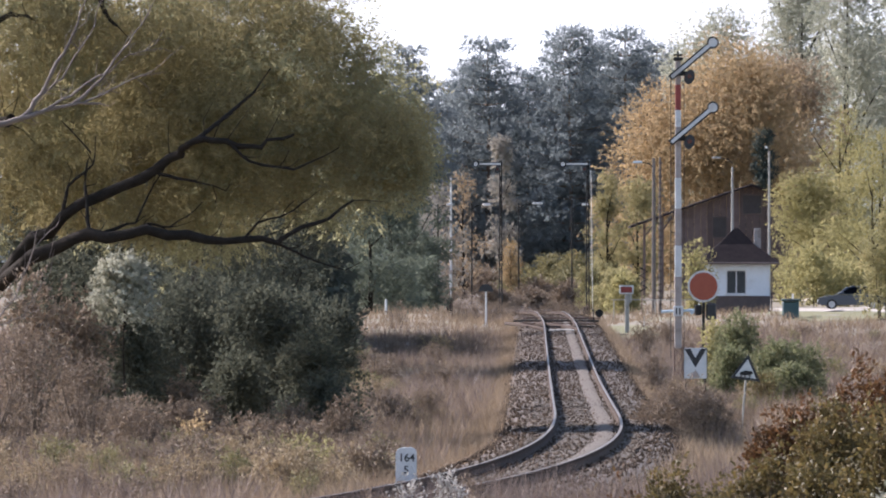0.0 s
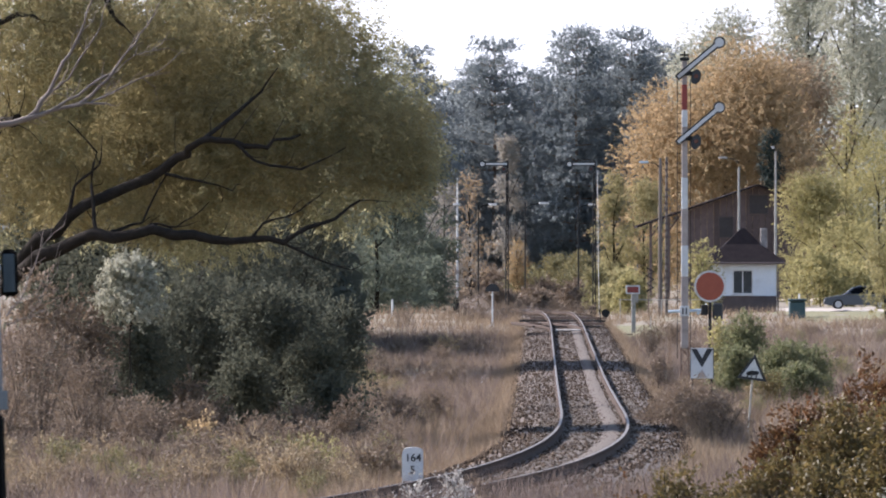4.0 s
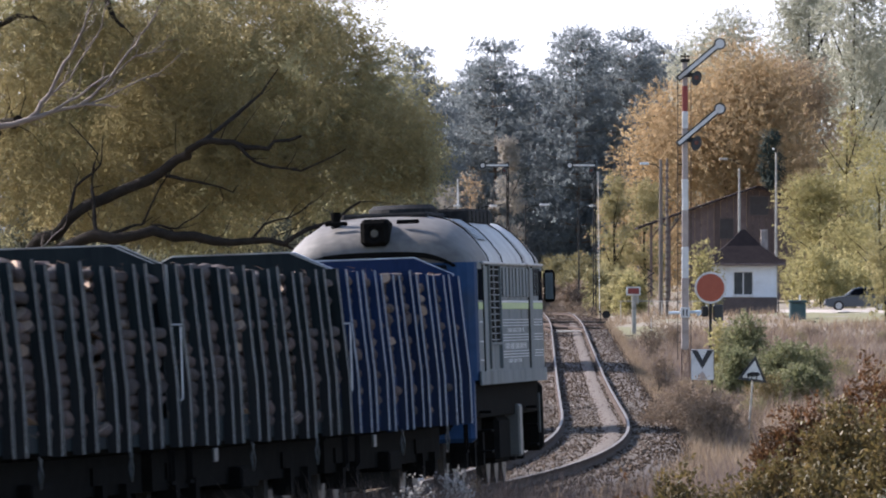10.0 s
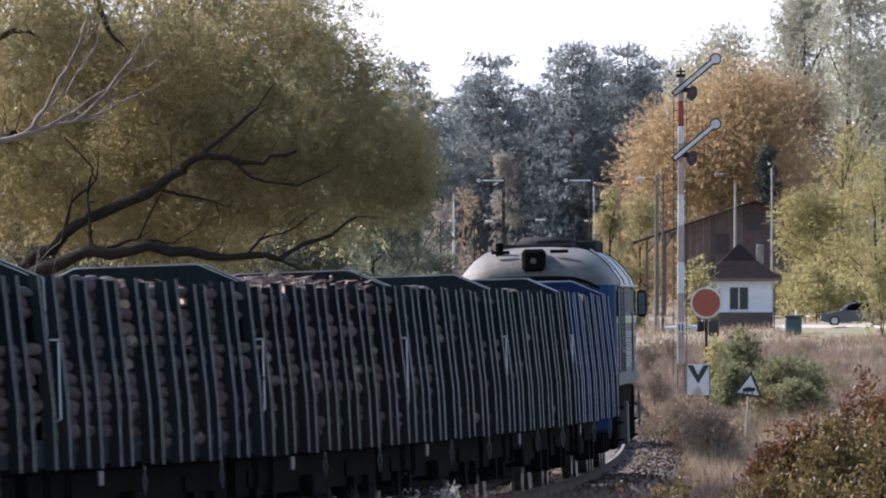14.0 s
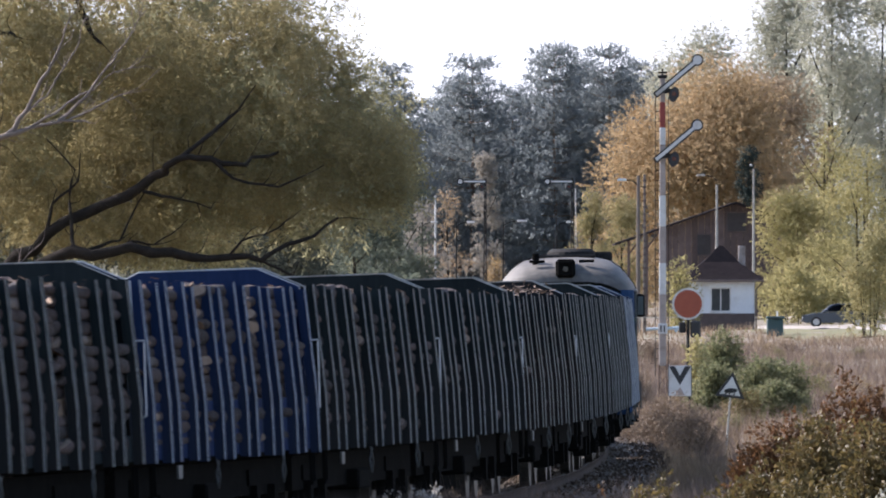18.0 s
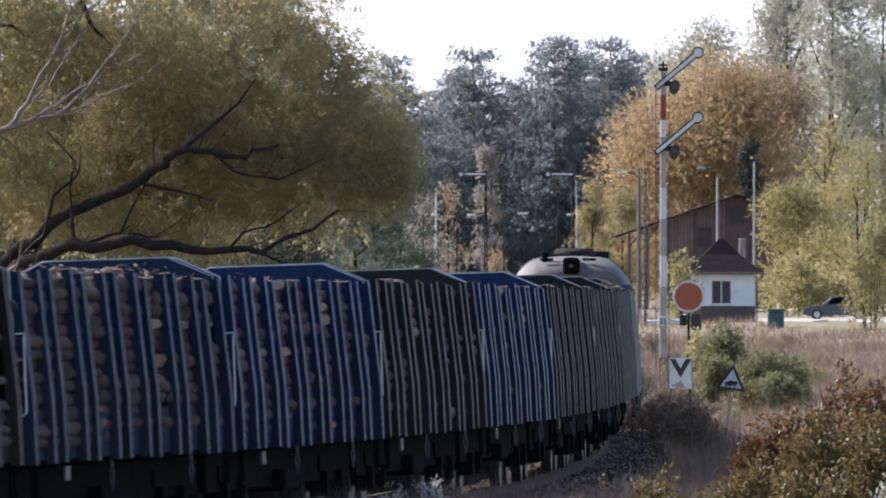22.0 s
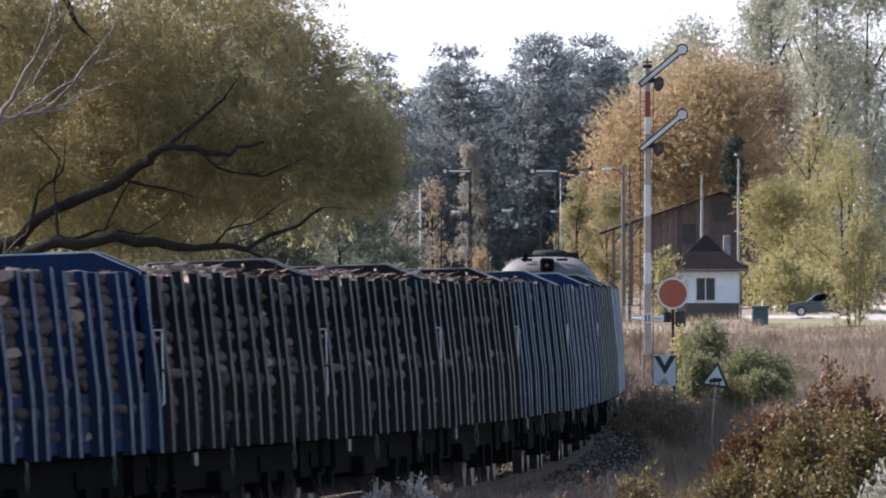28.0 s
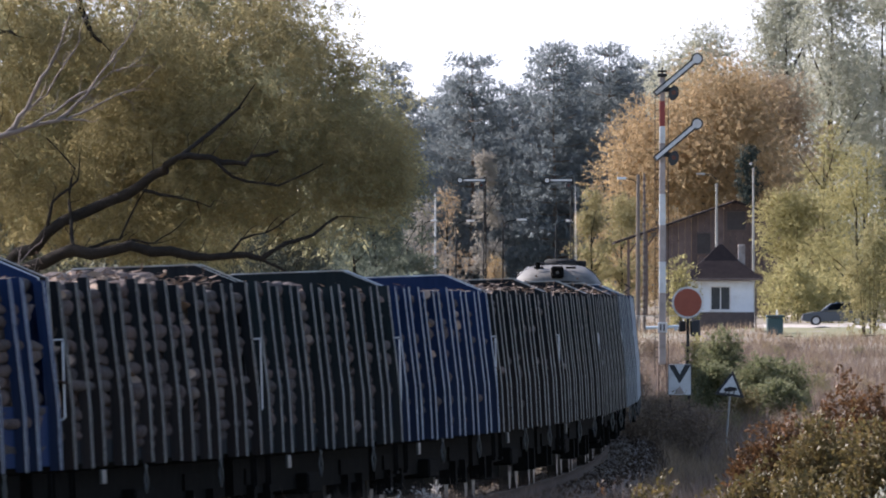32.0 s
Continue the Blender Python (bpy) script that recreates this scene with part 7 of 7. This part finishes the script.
def build_bin():
    x, y = 19.39, 725.0
    z = float(ground_z(x, y))
    b = empty("refuse_container", Matrix.Translation((x, y, z)), "dark teal plastic refuse container on the verge", "bin")
    part("tub", bevelled(-0.46, 0.46, -0.4, 0.4, 0.0, 0.98, 0.06), M["bin_teal"], b)
    part("lid", bevelled(-0.52, 0.52, -0.45, 0.45, 0.985, 1.13, 0.05), M["bin_teal"], b)
    part("lid_handle", bevelled(-0.25, 0.25, -0.52, -0.46, 1.0, 1.05, 0.01), M["black_paint"], b)


build_bin()


def strip(name, x0, x1, y0, y1, m, label, cat, up=0.03, nx=14, ny=24, wob=0.6):
    """A patch of other ground lying on the terrain."""
    v, f = [], []
    for j in range(ny + 1):
        for i in range(nx + 1):
            y = y0 + (y1 - y0) * j / ny
            a, b = x0 + wob * math.sin(y * 0.21), x1 + wob * math.sin(y * 0.17 + 1)
            x = a + (b - a) * i / nx
            v.append((x, y, float(ground_z(x, y)) + up))
    for j in range(ny):
        for i in range(nx):
            k = j * (nx + 1) + i
            f.append((k, k + 1, k + nx + 2, k + nx + 1))
    tagged(link(name, mesh_np(name, v, f), M[m]), label, cat, kind="structure")


strip("road", 20.5, 34, 752, 806, "road", "pale sandy gravel yard by the station", "road")
strip("lawn", 19, 34, 690, 750, "lawn", "short green grass beside the yard", "lawn", 0.035)
strip("verge", 7.2, 10.5, 615, 680, "lawn", "short green grass by the switch", "lawn", 0.035, 6)
strip("meadow_bank", 21, 40, 850, 960, "path_sand", "tan dry meadow behind the yard", "ground", 0.04)


# ---- the switch and second track beyond ----
def second_track():
    for side0 in (-0.7525, 0.7525):
        pts = []
        for i in range(11):
            s = 588 + i * 4
            off = -0.0012 * (s - 588) ** 2 if s < 620 else -1.23 - 0.077 * (s - 620)
            pts.append(on_track(s, side0 + off, -0.04))
        v, f = [], []
        for p in pts:
            v += [p + Vector((-0.035, 0, 0)), p + Vector((0.035, 0, 0)), p + Vector((0.035, 0, -0.15)), p + Vector((-0.035, 0, -0.15))]
        for i in range(len(pts) - 1):
            for j in range(4):
                f.append((i * 4 + j, i * 4 + (j + 1) % 4, i * 4 + 4 + (j + 1) % 4, i * 4 + 4 + j))
        tagged(link("siding_rail", mesh_np("siding_rail", v, f), M["rail_side"]), "rusty rail of the diverging siding", "rail", "rails of the siding", "structure")


second_track()


def switch_timbers():
    """Long dark timbers and a pale plate under the switch."""
    for i in range(4):
        o = part("switch_timber", bevelled(-1.6 - 0.3 * (i % 3), 1.6 + 0.25 * (i % 4), -0.14, 0.14, -0.1, 0.0, 0.015), M["rusty"] if i % 2 else M["iron"], bpy.data.objects["ballast"])
        o.matrix_basis = vehicle_pose(612 + i * 17.0, 0.5) @ pose(0, 0, -0.1)
    o = part("switch_plate", bevelled(-0.55, 0.6, -1.2, 1.2, -0.02, 0.03, 0.01), M["concrete"], bpy.data.objects["ballast"])
    o.matrix_basis = vehicle_pose(592, 0.5) @ pose(0, 0, -0.13)
    v, f = sweep(((0.18, -0.165), (0.4, -0.13), (0.58, -0.165)), 232, 640, 4)
    tagged(link("sand_drift", mesh_np("sand_drift", v, f), M["sand_drift"]), "tan sand drifted along the inner side of a rail", "sand", kind="structure")


switch_timbers()


def sleepers():
    bm = bmesh.new()
    box(bm, -1.3, 1.3, -0.125, 0.125, -0.14, 0.0)
    bmesh.ops.bevel(bm, geom=bm.edges[:], offset=0.015, segments=1, affect="EDGES")
    me = bpy.data.meshes.new("sleeper")
    bm.to_mesh(me)
    bm.free()
    me.materials.append(M["sleeper"])
    parent = bpy.data.objects["ballast"]
    for i in range(290):
        o = new("sleeper", me)
        o.parent = parent
        o.matrix_basis = vehicle_pose(178 + i * 0.62, 0.4) @ pose(0, 0, -0.172)


sleepers()


def ballast_stones():
    n = 34000
    s = 165 + (800 - 165) * RNG.random(n) ** 1.5
    side = RNG.uniform(-2.15, 2.15, n)
    base = np.array([on_track(a, b, -0.17 - max(0, abs(b) - 1.75) * 0.42) for a, b in zip(s, side)])
    d = RNG.normal(size=(n, 4, 3))
    d /= np.linalg.norm(d, axis=2)[:, :, None]
    v = (base[:, None, :] + d * (0.022 + 0.035 * RNG.random((n, 1, 1)))).reshape(-1, 3)
    i = np.arange(n)[:, None, None] * 4
    f = (i + np.array([[0, 1, 2], [0, 2, 3], [0, 3, 1], [1, 3, 2]])[None]).reshape(-1, 3)
    tagged(link("ballast_stones", mesh_np("ballast_stones", v, f), M["stone"]), "loose brownish ballast stones", "stones", kind="stuff")


ballast_stones()


motions()
